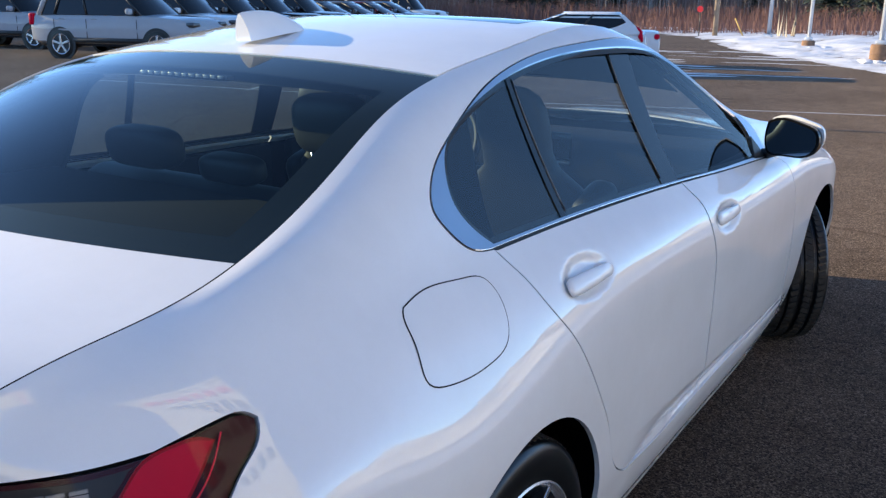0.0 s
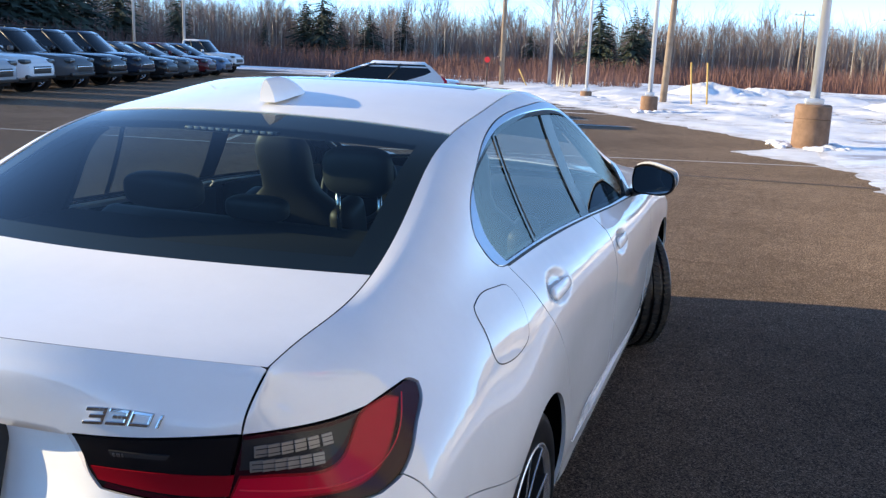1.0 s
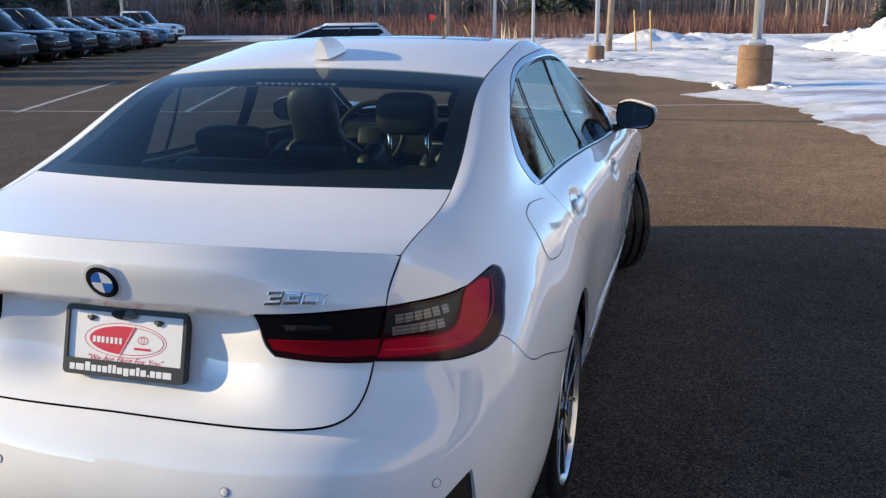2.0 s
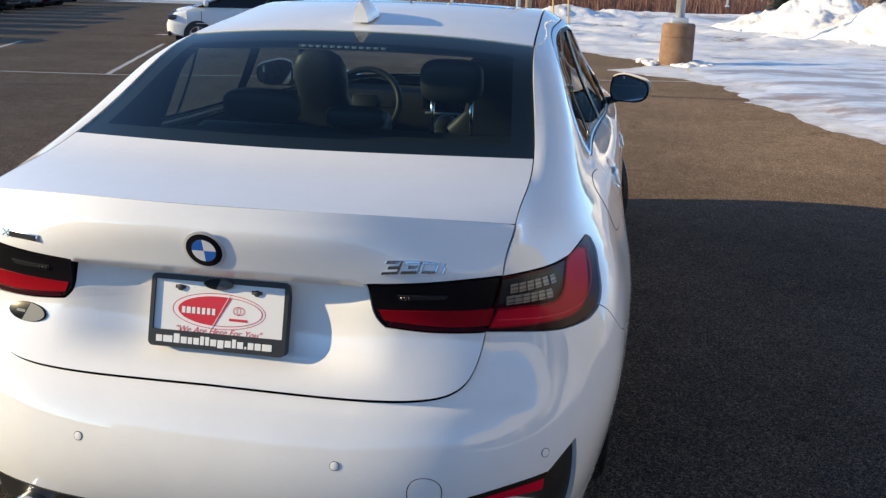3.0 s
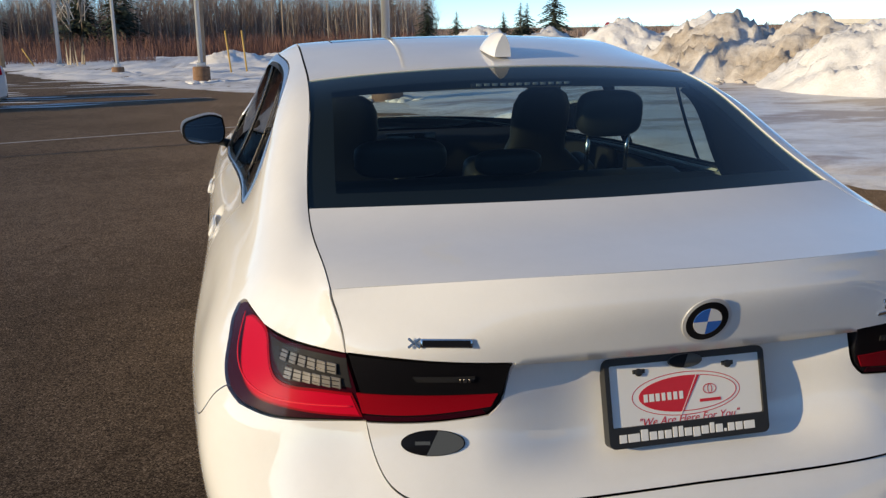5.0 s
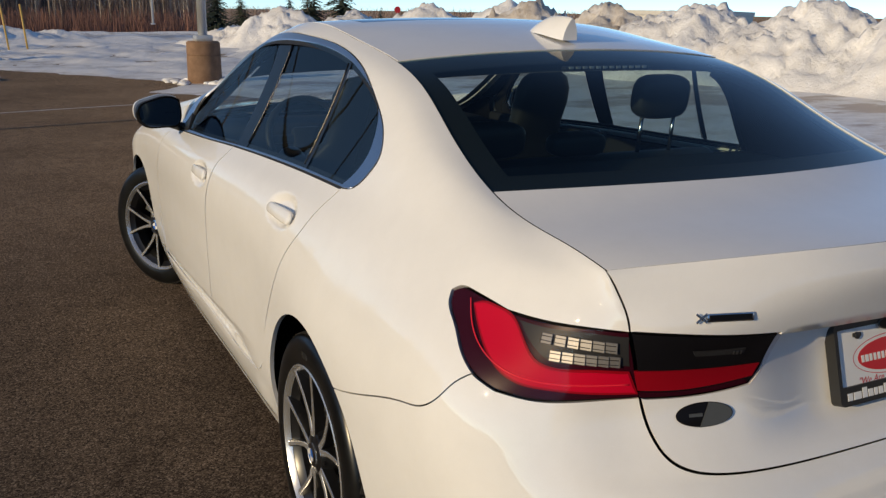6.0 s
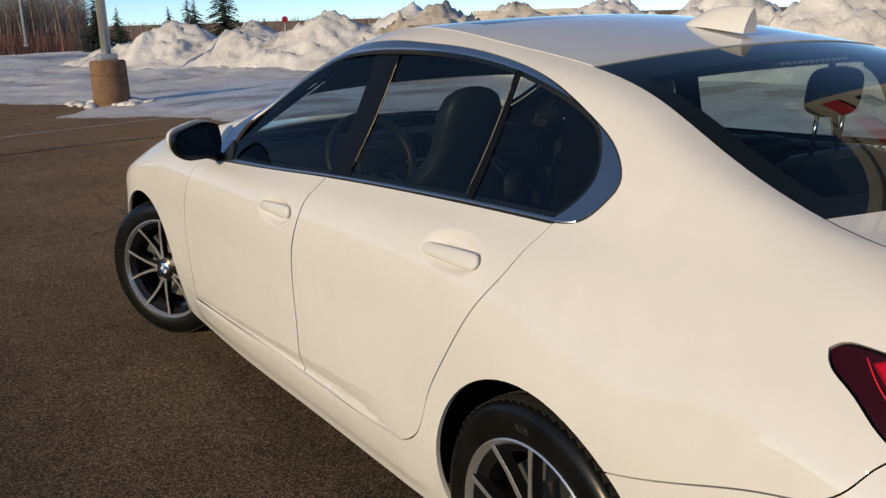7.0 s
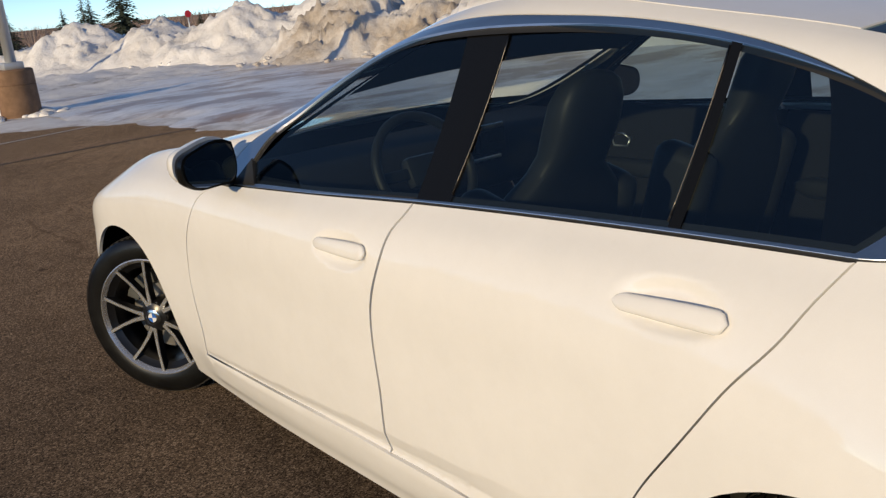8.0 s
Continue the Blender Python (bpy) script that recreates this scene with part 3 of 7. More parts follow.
def top(s, k):
    """Points of the body's top: s across (-1 to 1), k along (2 lid corner to 13 nose)."""
    s, k = np.atleast_1d(np.asarray(s, float)), np.atleast_1d(np.asarray(k, float))
    e = spline(EDGE, AROUND, k, (2,))
    c = spline(SPINE, ALONG, k - 2)
    a = np.abs(s)
    y = e[:, 1] + (c[:, 0] - e[:, 1]) * (1 - a**2)
    z = e[:, 2] + (c[:, 1] - e[:, 2]) * (1 - a**2.3)
    return np.stack([s * e[:, 0], y, z], 1)


# ---- panels cut out of the body surface ----
from mathutils.geometry import delaunay_2d_cdt

STATION = np.arange(14.0)
UP = np.concatenate([[0], np.cumsum(np.sqrt((np.diff(np.stack([np.array(r)[7] for r in RING]), axis=0) ** 2).sum(1)))])
_gu, _gw = np.meshgrid(np.linspace(0, 13, 521), np.linspace(0, 9, 181), indexing="ij")
_gu, _gw = _gu.ravel(), _gw.ravel()
_gp = ring(_gu, _gw)
_ts, _tk = np.meshgrid(np.linspace(0, 1, 81), np.linspace(2, 13, 441), indexing="ij")
_ts, _tk = _ts.ravel(), _tk.ravel()
_tp = top(_ts, _tk)


def settle(surface, ab, p):
    """Slide the places ab on a surface to where they lie nearest to the points p."""
    for _ in range(3):
        p0 = surface.point(ab)
        da = (surface.point(ab + [1e-3, 0]) - p0) / 1e-3
        db = (surface.point(ab + [0, 1e-3]) - p0) / 1e-3
        e = np.asarray(p, float) - p0
        aa, bb, cc = (da * da).sum(1), (db * db).sum(1), (da * db).sum(1)
        ea, eb = (da * e).sum(1), (db * e).sum(1)
        det = np.maximum(aa * bb - cc * cc, 1e-6)
        ab = ab + np.clip(np.stack([(ea * bb - eb * cc) / det, (eb * aa - ea * cc) / det], 1), -0.02, 0.02)
    return ab


class Ring:
    """The flank by (a, b): metres round the car and metres up it."""
    @staticmethod
    def point(ab):
        u = np.interp(np.abs(ab[:, 0]), AROUND, STATION) * np.where(ab[:, 0] < 0, -1, 1)
        return ring(u, np.interp(ab[:, 1], UP, np.arange(10.0)))

    @staticmethod
    def find(p):
        out = []
        for q in p:
            side = -1.0 if q[0] < 0 else 1.0
            k = ((_gp - [abs(q[0]), q[1], q[2]]) ** 2).sum(1).argmin()
            out.append((side * np.interp(_gu[k], STATION, AROUND), np.interp(_gw[k], np.arange(10.0), UP)))
        ab = settle(Ring, np.array(out), p)
        ab[:, 1] = np.clip(ab[:, 1], 0, UP[-1])
        return ab


class Top:
    """Lid, rear window, roof, windscreen and bonnet by (a, b): across and along."""
    @staticmethod
    def point(ab):
        return top(ab[:, 0] / 0.6, np.interp(ab[:, 1], ALONG, STATION[2:]))

    @staticmethod
    def find(p):
        out = []
        for q in p:
            k = ((_tp - [abs(q[0]), q[1], q[2]]) ** 2).sum(1).argmin()
            out.append(((-0.6 if q[0] < 0 else 0.6) * _ts[k], np.interp(_tk[k], STATION[2:], ALONG)))
        return settle(Top, np.array(out), p)


def smooth(points, step=0.012):
    """A smooth open curve through guide points, as evenly spaced points."""
    p = np.asarray(points, float)
    h = np.sqrt((np.diff(p, axis=0) ** 2).sum(1)) + 1e-6
    if len(p) == 2:
        n = max(1, int(h[0] / step))
        return p[0] + (p[1] - p[0]) * np.linspace(0, 1, n + 1)[:, None]
    ts = np.concatenate([np.linspace(i, i + 1, max(1, int(round(h[i] / step))), endpoint=False) for i in range(len(h))] + [[len(h)]])
    return spline(p, np.concatenate([[0], np.cumsum(h)]), ts)


def loop(*segments, step=0.012):
    """A closed outline of smooth segments that meet in corners."""
    return np.concatenate([smooth(s, step)[:-1] for s in segments])


def mirrored(curve):
    return [(-x, y, z) for x, y, z in curve]


def inside(ab, poly):
    x, y = ab[:, 0][:, None], ab[:, 1][:, None]
    x0, y0 = poly[:, 0][None], poly[:, 1][None]
    x1, y1 = np.roll(poly[:, 0], -1)[None], np.roll(poly[:, 1], -1)[None]
    cross = ((y0 > y) != (y1 > y)) & (x < (x1 - x0) * (y - y0) / np.where(y1 == y0, 1e-12, y1 - y0) + x0)
    return cross.sum(1) % 2 == 1


def shrink(poly, gap):
    """Move an outline inwards by gap."""
    area = 0.5 * np.sum(poly[:, 0] * np.roll(poly[:, 1], -1) - np.roll(poly[:, 0], -1) * poly[:, 1])
    t = np.roll(poly, -1, 0) - np.roll(poly, 1, 0)
    t /= np.linalg.norm(t, axis=1, keepdims=True) + 1e-9
    return poly + np.stack([-t[:, 1], t[:, 0]], 1) * gap * np.sign(area)


def panel_data(surface, outline, holes=(), cuts=(), keep=None, gap=0.0018, step=0.03, offset=0.0, push=None, rim=0.012, hole_gap=0.0018):
    """Vertices, normals and faces of a panel: the outline on the surface, with holes; cuts are creases; push moves points along the normal."""
    loops = [shrink(surface.find(outline), gap)] + [shrink(surface.find(h), -hole_gap) for h in holes]
    lines = [surface.find(c) for c in cuts]
    verts, edges = [], []
    for l in loops:
        n0 = len(verts)
        verts += l.tolist()
        edges += [(n0 + i, n0 + (i + 1) % len(l)) for i in range(len(l))]
    for l in lines:
        n0 = len(verts)
        verts += l.tolist()
        edges += [(n0 + i, n0 + i + 1) for i in range(len(l) - 1)]
    bound = np.array(verts)
    lo, hi = bound.min(0), bound.max(0)
    gx, gy = np.meshgrid(np.arange(lo[0] + step / 2, hi[0], step), np.arange(lo[1] + step / 2, hi[1], step), indexing="ij")
    g = np.stack([gx.ravel(), gy.ravel()], 1)
    ok = inside(g, loops[0])
    for l in loops[1:]:
        ok &= ~inside(g, l)
    g = g[ok]
    if len(g):
        near = np.concatenate([((g[i:i + 400, None] - bound[None]) ** 2).sum(2).min(1) for i in range(0, len(g), 400)])
        g = g[near > (0.45 * step) ** 2]
        verts += g.tolist()
    res = delaunay_2d_cdt([Vector(v) for v in verts], edges, [], 0, 1e-6)
    v2 = np.array([tuple(v) for v in res[0]])
    tri = np.array([f for f in res[2] if len(f) == 3])
    cen = v2[tri].mean(1)
    ok = inside(cen, loops[0])
    for l in loops[1:]:
        ok &= ~inside(cen, l)
    if keep is not None:
        ok &= keep(surface.point(cen))
    tri = tri[ok]
    used = np.unique(tri)
    index = -np.ones(len(v2), int)
    index[used] = np.arange(len(used))
    v2, tri = v2[used], index[tri]

    def place(ab):
        p = surface.point(ab)
        if push is None and not offset:
            return p
        da = surface.point(ab + [2e-3, 0]) - surface.point(ab - [2e-3, 0])
        db = surface.point(ab + [0, 2e-3]) - surface.point(ab - [0, 2e-3])
        n = np.cross(da, db)
        n /= np.linalg.norm(n, axis=1, keepdims=True) + 1e-12
        return p + n * (offset + (push(p) if push is not None else 0))[:, None] if push is not None else p + n * offset

    p = place(v2)
    e = 1.5e-3
    n = np.cross(place(v2 + [e, 0]) - place(v2 - [e, 0]), place(v2 + [0, e]) - place(v2 - [0, e]))
    n /= np.linalg.norm(n, axis=1, keepdims=True) + 1e-12
    a, b, c = v2[tri[:, 0]], v2[tri[:, 1]], v2[tri[:, 2]]
    turn = (b[:, 0] - a[:, 0]) * (c[:, 1] - a[:, 1]) - (b[:, 1] - a[:, 1]) * (c[:, 0] - a[:, 0])
    tri[turn < 0] = tri[turn < 0][:, ::-1]
    # rim turned in from the open edges
    if rim:
        count = {}
        for t in tri:
            for i in range(3):
                k = (int(t[i]), int(t[(i + 1) % 3]))
                count[k] = count.get(k, 0) + 1
        open_edges = [k for k in count if (k[1], k[0]) not in count]
        extra_p, extra_n, quads = [], [], []
        base = len(p)
        for i, (s, t) in enumerate(open_edges):
            out = np.cross(p[t] - p[s], n[s] + n[t])
            out /= np.linalg.norm(out) + 1e-12
            for q in (s, t):
                extra_p += [p[q], p[q] - n[q] * rim]
                extra_n += [out, out]
            k = base + 4 * i
            quads.append((k + 2, k, k + 1, k + 3))
        if quads:
            p, n = np.concatenate([p, extra_p]), np.concatenate([n, extra_n])
            return p, n, [tuple(map(int, t)) for t in tri] + quads
    return p, n, [tuple(map(int, t)) for t in tri]


def mesh_of(name, data, mat, mirror=False):
    """One mesh from one panel or a list of panels; mirror: the same on the other side of the car."""
    if not isinstance(data, list):
        data = [data]
    ps, ns, fs, base = [], [], [], 0
    for p, n, f in data:
        ps.append(p)
        ns.append(n)
        fs += [tuple(base + i for i in q) for q in f]
        base += len(p)
    p, n = np.concatenate(ps), np.concatenate(ns)
    if mirror:
        p, n, fs = p * [-1, 1, 1], n * [-1, 1, 1], [q[::-1] for q in fs]
    me = bpy.data.meshes.new(name)
    me.from_pydata(p.tolist(), [], fs)
    me.shade_smooth()
    me.normals_split_custom_set_from_vertices(n.tolist())
    me.materials.append(mat)
    return me


def flip(data):
    p, n, f = data
    return p * [-1, 1, 1], n * [-1, 1, 1], [q[::-1] for q in f]


def hang(name, data, mat, parent, label=""):
    """Link mesh data as one part under its thing."""
    if isinstance(data, bmesh.types.BMesh):
        me = bpy.data.meshes.new(name)
        data.to_mesh(me)
        data.free()
        data = me
    if mat is not None and not data.materials:
        data.materials.append(mat)
    ob = new(name, data)
    ob.parent = parent
    if parent is not None and parent.type != "EMPTY":
        ob.matrix_parent_inverse = parent.matrix_basis.inverted()
    if label:
        ob["label"] = label
    return ob


def thing(name, label, category, at=(0, 0, 0), group=""):
    ob = new(name)
    ob.empty_display_size = 0.3
    ob.matrix_basis = at if isinstance(at, Matrix) else Matrix.Translation(at)
    return tagged(ob, label, category, group)


def smooth_bm(bm, angle=40):
    for f in bm.faces:
        f.smooth = True
    for e in bm.edges:
        if len(e.link_faces) == 2 and e.calc_face_angle(0) > radians(angle):
            e.smooth = False
    return bm


def box_bm(size, at=(0, 0, 0), bevel=0.0, bm=None, seg=2, rot=None):
    """A box with rounded edges; size along x, y, z round its middle."""
    tmp = bmesh.new()
    bmesh.ops.create_cube(tmp, size=1)
    bmesh.ops.scale(tmp, vec=size, verts=tmp.verts)
    if bevel:
        bmesh.ops.bevel(tmp, geom=tmp.edges[:] , offset=bevel, segments=seg, profile=0.5, affect="EDGES")
    m = (rot or Matrix()) @ Matrix.Translation(at)
    bmesh.ops.transform(tmp, matrix=m, verts=tmp.verts)
    smooth_bm(tmp, 35)
    return join_bm(bm, tmp)


def tube_bm(points, radius, sides=10, bm=None, caps=True):
    """A round rod along points; radius is one number or one for each point."""
    pts = [Vector(p) for p in points]
    rs = radius if isinstance(radius, (list, tuple)) else [radius] * len(pts)
    tmp = bmesh.new()
    rings_ = []
    for i, p in enumerate(pts):
        d = (pts[min(i + 1, len(pts) - 1)] - pts[max(i - 1, 0)]).normalized()
        q = d.to_track_quat("Z", "Y").to_matrix()
        rings_.append([tmp.verts.new(p + q @ Vector((rs[i] * math.cos(2 * math.pi * k / sides), rs[i] * math.sin(2 * math.pi * k / sides), 0))) for k in range(sides)])
    for a, b in zip(rings_[:-1], rings_[1:]):
        for k in range(sides):
            tmp.faces.new((a[k], a[(k + 1) % sides], b[(k + 1) % sides], b[k]))
    if caps:
        tmp.faces.new(rings_[0][::-1])
        tmp.faces.new(rings_[-1])
    smooth_bm(tmp, 50)
    return join_bm(bm, tmp)


def lathe_bm(profile, sides=48, axis="X", bm=None):
    """Turn a profile of (distance along the axis, radius) round the axis; closed where the radius is 0."""
    tmp = bmesh.new()
    rings_ = []
    for a, r in profile:
        row = []
        for k in range(1 if r == 0 else sides):
            c, s = r * math.cos(2 * math.pi * k / sides), r * math.sin(2 * math.pi * k / sides)
            row.append(tmp.verts.new((a, c, s) if axis == "X" else (c, a, s) if axis == "Y" else (c, s, a)))
        rings_.append(row)
    for a, b in zip(rings_[:-1], rings_[1:]):
        for k in range(sides):
            q = [a[k % len(a)], a[(k + 1) % len(a)], b[(k + 1) % len(b)], b[k % len(b)]]
            q = list(dict.fromkeys(q))
            if len(q) > 2:
                tmp.faces.new(q)
    bmesh.ops.recalc_face_normals(tmp, faces=tmp.faces)
    smooth_bm(tmp, 35)
    return join_bm(bm, tmp)


def join_bm(bm, tmp):
    if bm is None:
        return tmp
    me = bpy.data.meshes.new("joined")
    tmp.to_mesh(me)
    tmp.free()
    bm.from_mesh(me)
    bpy.data.meshes.remove(me)
    return bm


def loft_bm(rows, bm=None, close=True):
    tmp = bmesh.new()
    vs = [[tmp.verts.new(p) for p in r] for r in rows]
    n = len(vs[0])
    for a, b in zip(vs[:-1], vs[1:]):
        for k in range(n):
            tmp.faces.new((a[k], a[(k + 1) % n], b[(k + 1) % n], b[k]))
    if close:
        tmp.faces.new(vs[0])
        tmp.faces.new(vs[-1])
    bmesh.ops.recalc_face_normals(tmp, faces=tmp.faces)
    smooth_bm(tmp, 38)
    return join_bm(bm, tmp)


def prism_bm(outline, depth, bm=None, m=None, bevel=0.0):
    """A flat outline (x, y) given thickness along z."""
    tmp = bmesh.new()
    vs = [tmp.verts.new((x, y, 0)) for x, y in outline]
    f = tmp.faces.new(vs)
    r = bmesh.ops.extrude_face_region(tmp, geom=[f])
    bmesh.ops.translate(tmp, vec=(0, 0, depth), verts=[v for v in r["geom"] if isinstance(v, bmesh.types.BMVert)])
    bmesh.ops.recalc_face_normals(tmp, faces=tmp.faces)
    if bevel:
        up = [e for e in tmp.edges if all(v.co.z > depth - 1e-6 for v in e.verts)]
        bmesh.ops.bevel(tmp, geom=up, offset=bevel, segments=2, profile=0.5, affect="EDGES")
    if m is not None:
        bmesh.ops.transform(tmp, matrix=m, verts=tmp.verts)
    smooth_bm(tmp, 30)
    return join_bm(bm, tmp)


# ---- the white sedan ----
# seams and outlines, right half
LID_UP = [(.629, -.873, 1.056), (.623, -.908, 1.02), (.615, -.922, .983), (.611, -.925, .958)]
LAMP_SPLIT = [(.611, -.925, .958), (.583, -.936, .832)]
LID_LOW = [(.583, -.936, .832), (.575, -.951, .786), (.566, -.967, .757), (.549, -.985, .729), (.522, -1.002, .711), (.47, -1.022, .700), (.38, -1.042, .697), (.2, -1.058, .700), (0, -1.063, .704)]
LAMP_TOP = [(.611, -.925, .958), (.670, -.868, .958), (.716, -.790, .955), (.742, -.732, .957)]
LAMP_HORN = [(.742, -.732, .957), (.757, -.690, .967), (.770, -.645, .975), (.780, -.609, .974), (.789, -.595, .964)]
LAMP_OUT = [(.789, -.595, .964), (.797, -.602, .947), (.808, -.645, .915), (.818, -.700, .870), (.815, -.748, .842), (.798, -.786, .828)]
LAMP_BOT = [(.798, -.786, .828), (.745, -.845, .821), (.683, -.888, .825), (.583, -.936, .832)]
LAMP_IN_TOP = [(.333, -1.008, .940), (.445, -.992, .948), (.530, -.966, .955), (.611, -.925, .958)]
LAMP_IN_END = [(.373, -.984, .843), (.353, -.985, .862), (.341, -.990, .900), (.333, -1.008, .940)]
LAMP_IN_BOT = [(.583, -.936, .832), (.530, -.955, .832), (.450, -.972, .835), (.373, -.984, .843)]
SEAM = [(.818, -.738, .846), (.841, -.714, .823), (.865, -.690, .787), (.882, -.654, .758), (.893, -.586, .739), (.902, -.423, .689), (.902, -.285, .645), (.902, -.222, .628)]
DOOR_REAR = [(.773, .070, 1.042), (.820, .106, .985), (.860, .143, .920), (.886, .195, .855), (.903, .255, .770), (.904, .325, .670), (.903, .402, .550), (.899, .452, .445), (.893, .500, .397), (.889, .560, .366)]
DOOR_LOW_REAR = [(.889, .560, .366), (.887, .80, .352), (.888, 1.0, .350), (.888, 1.195, .350)]
DOOR_SPLIT = [(.806, 1.088, 1.012), (.838, 1.098, .982), (.858, 1.110, .960), (.892, 1.128, .890), (.905, 1.160, .800), (.904, 1.178, .728), (.903, 1.182, .654), (.903, 1.178, .550), (.900, 1.184, .466), (.888, 1.195, .350)]
DOOR_LOW_FRONT = [(.888, 1.195, .350), (.889, 1.42, .351), (.887, 1.74, .348), (.882, 2.10, .344), (.880, 2.265, .340)]
DOOR_FRONT = [(.838, 2.02, .966), (.862, 2.085, .944), (.882, 2.125, .912), (.900, 2.155, .864), (.907, 2.208, .763), (.903, 2.243, .630), (.901, 2.238, .514), (.896, 2.235, .439), (.880, 2.265, .340)]
BELT_REAR = [(.773, .070, 1.042), (.774, .424, 1.034), (.790, .817, 1.023), (.806, 1.088, 1.012)]
BELT_FRONT = [(.806, 1.088, 1.012), (.824, 1.456, .992), (.832, 1.80, .975), (.838, 2.02, .966)]
DLO_ARCH = [(.838, 2.02, .966), (.79, 2.005, 1.02), (.757, 1.892, 1.10), (.70, 1.685, 1.238), (.634, 1.489, 1.337), (.615, 1.265, 1.385), (.606, 1.02, 1.406), (.604, .80, 1.403), (.598, .60, 1.393), (.611, .397, 1.367), (.634, .25, 1.334), (.671, .07, 1.265), (.685, .010, 1.236), (.706, -.054, 1.187), (.726, -.075, 1.139), (.740, -.056, 1.105), (.765, 0, 1.055), (.773, .070, 1.042)]
GLASS_LOW = [(.766, .078, 1.054), (.766, .437, 1.045), (.782, .817, 1.034), (.800, 1.090, 1.023), (.816, 1.456, 1.002), (.822, 1.80, .987), (.826, 1.93, .980)]
GLASS_ARCH = [(.826, 1.93, .980), (.775, 1.85, 1.065), (.722, 1.66, 1.198), (.670, 1.45, 1.312), (.643, 1.23, 1.364), (.634, .97, 1.384), (.626, .80, 1.384), (.620, .606, 1.376), (.631, .371, 1.348), (.650, .217, 1.313), (.668, .094, 1.273), (.687, .024, 1.230), (.704, .002, 1.190), (.720, -.002, 1.150), (.742, .026, 1.100), (.766, .078, 1.054)]


def arch(y0, z0, r, x=0.9, start=-25, end=205, n=40):
    return [(x, y0 + r * math.cos(radians(a)), z0 + r * math.sin(radians(a))) for a in np.linspace(start, end, n)]


def flank_curve(b_row, u0, u1, n=90):
    """A key row of the flank as a curve from station u0 to u1."""
    return ring(np.linspace(u0, u1, n), np.full(n, float(b_row))).tolist()


def bowl(y0, z0, a, b, depth):
    def push(p):
        r = np.sqrt(((p[:, 1] - y0) / a) ** 2 + ((p[:, 2] - z0) / b) ** 2)
        s = np.clip((1.0 - r) / 0.48, 0, 1)
        return -depth * s * s * (3 - 2 * s)
    return push


def step01(v, a, b):
    s = np.clip((v - a) / (b - a), 0, 1)
    return s * s * (3 - 2 * s)


def lid_push(p):
    """The hollow between the lamps that holds the plate, under the overhanging badge strip."""
    x, z = np.abs(p[:, 0]), p[:, 2]
    inner = 0.165 + 0.10 * step01(z, 0.86, 0.93)
    across = 1 - step01(x, inner, 0.405)
    down = np.where(z > 0.9385, 0, np.clip((0.9385 - z) / 0.010, 0, 1))
    return -0.046 * across * down * step01(z, 0.705, 0.79)


def sill_push(p):
    """The sill stands a little proud under the doors."""
    y, z = p[:, 1], p[:, 2]
    return 0.007 * (1 - step01(z, .335, .352)) * step01(z, .22, .26) * step01(y, .42, .60) * (1 - step01(y, 2.2, 2.4))


def door_push(y0, z0):
    hollow = bowl(y0, z0, 0.130, 0.050, 0.016)

    def push(p):
        z = p[:, 2]
        return hollow(p) - 0.002 * step01(z, .62, .50) * step01(z, .365, .44) - door_blade(p)
    return push


def door_blade(p):
    """The fold above the sill: it climbs to the rear and fades out in the rear door, meeting the sill again below."""
    y, z = p[:, 1], p[:, 2]
    crease = .358 + .060 * np.clip((2.28 - y) / 1.06, 0, 1.45)
    fold = .24 * np.clip(crease - z, 0, .10) * step01(y, .50, .95)
    return np.minimum(fold, np.clip(z - .347, 0, 1) * (.30 + .70 * step01(y, .85, 1.0)))


car = thing("sedan", "pearl white four-door sedan parked on wet asphalt, front wheels steered", "car", (0, 1.3, 0))


def cpart(name, data, mat, parent=None, label=""):
    ob = hang(name, data, mat, parent or car, label)
    if parent is None:
        ob.matrix_parent_inverse = Matrix.Translation((0, -1.3, 0))
    return ob


def cboth(name, data, mat, label="", parents=(None, None)):
    """The same part on the right and on the left."""
    a = cpart(name, mesh_of(name, data, mat), mat, parents[0], label)
    b = cpart(name, mesh_of(name, data, mat, True), mat, parents[1], label)
    return a, b


def clear_of_wheels(p):
    return (np.hypot(p[:, 1] - .005, p[:, 2] - .335) > .376) & (np.hypot(p[:, 1] - 2.851, p[:, 2] - .335) > .381)


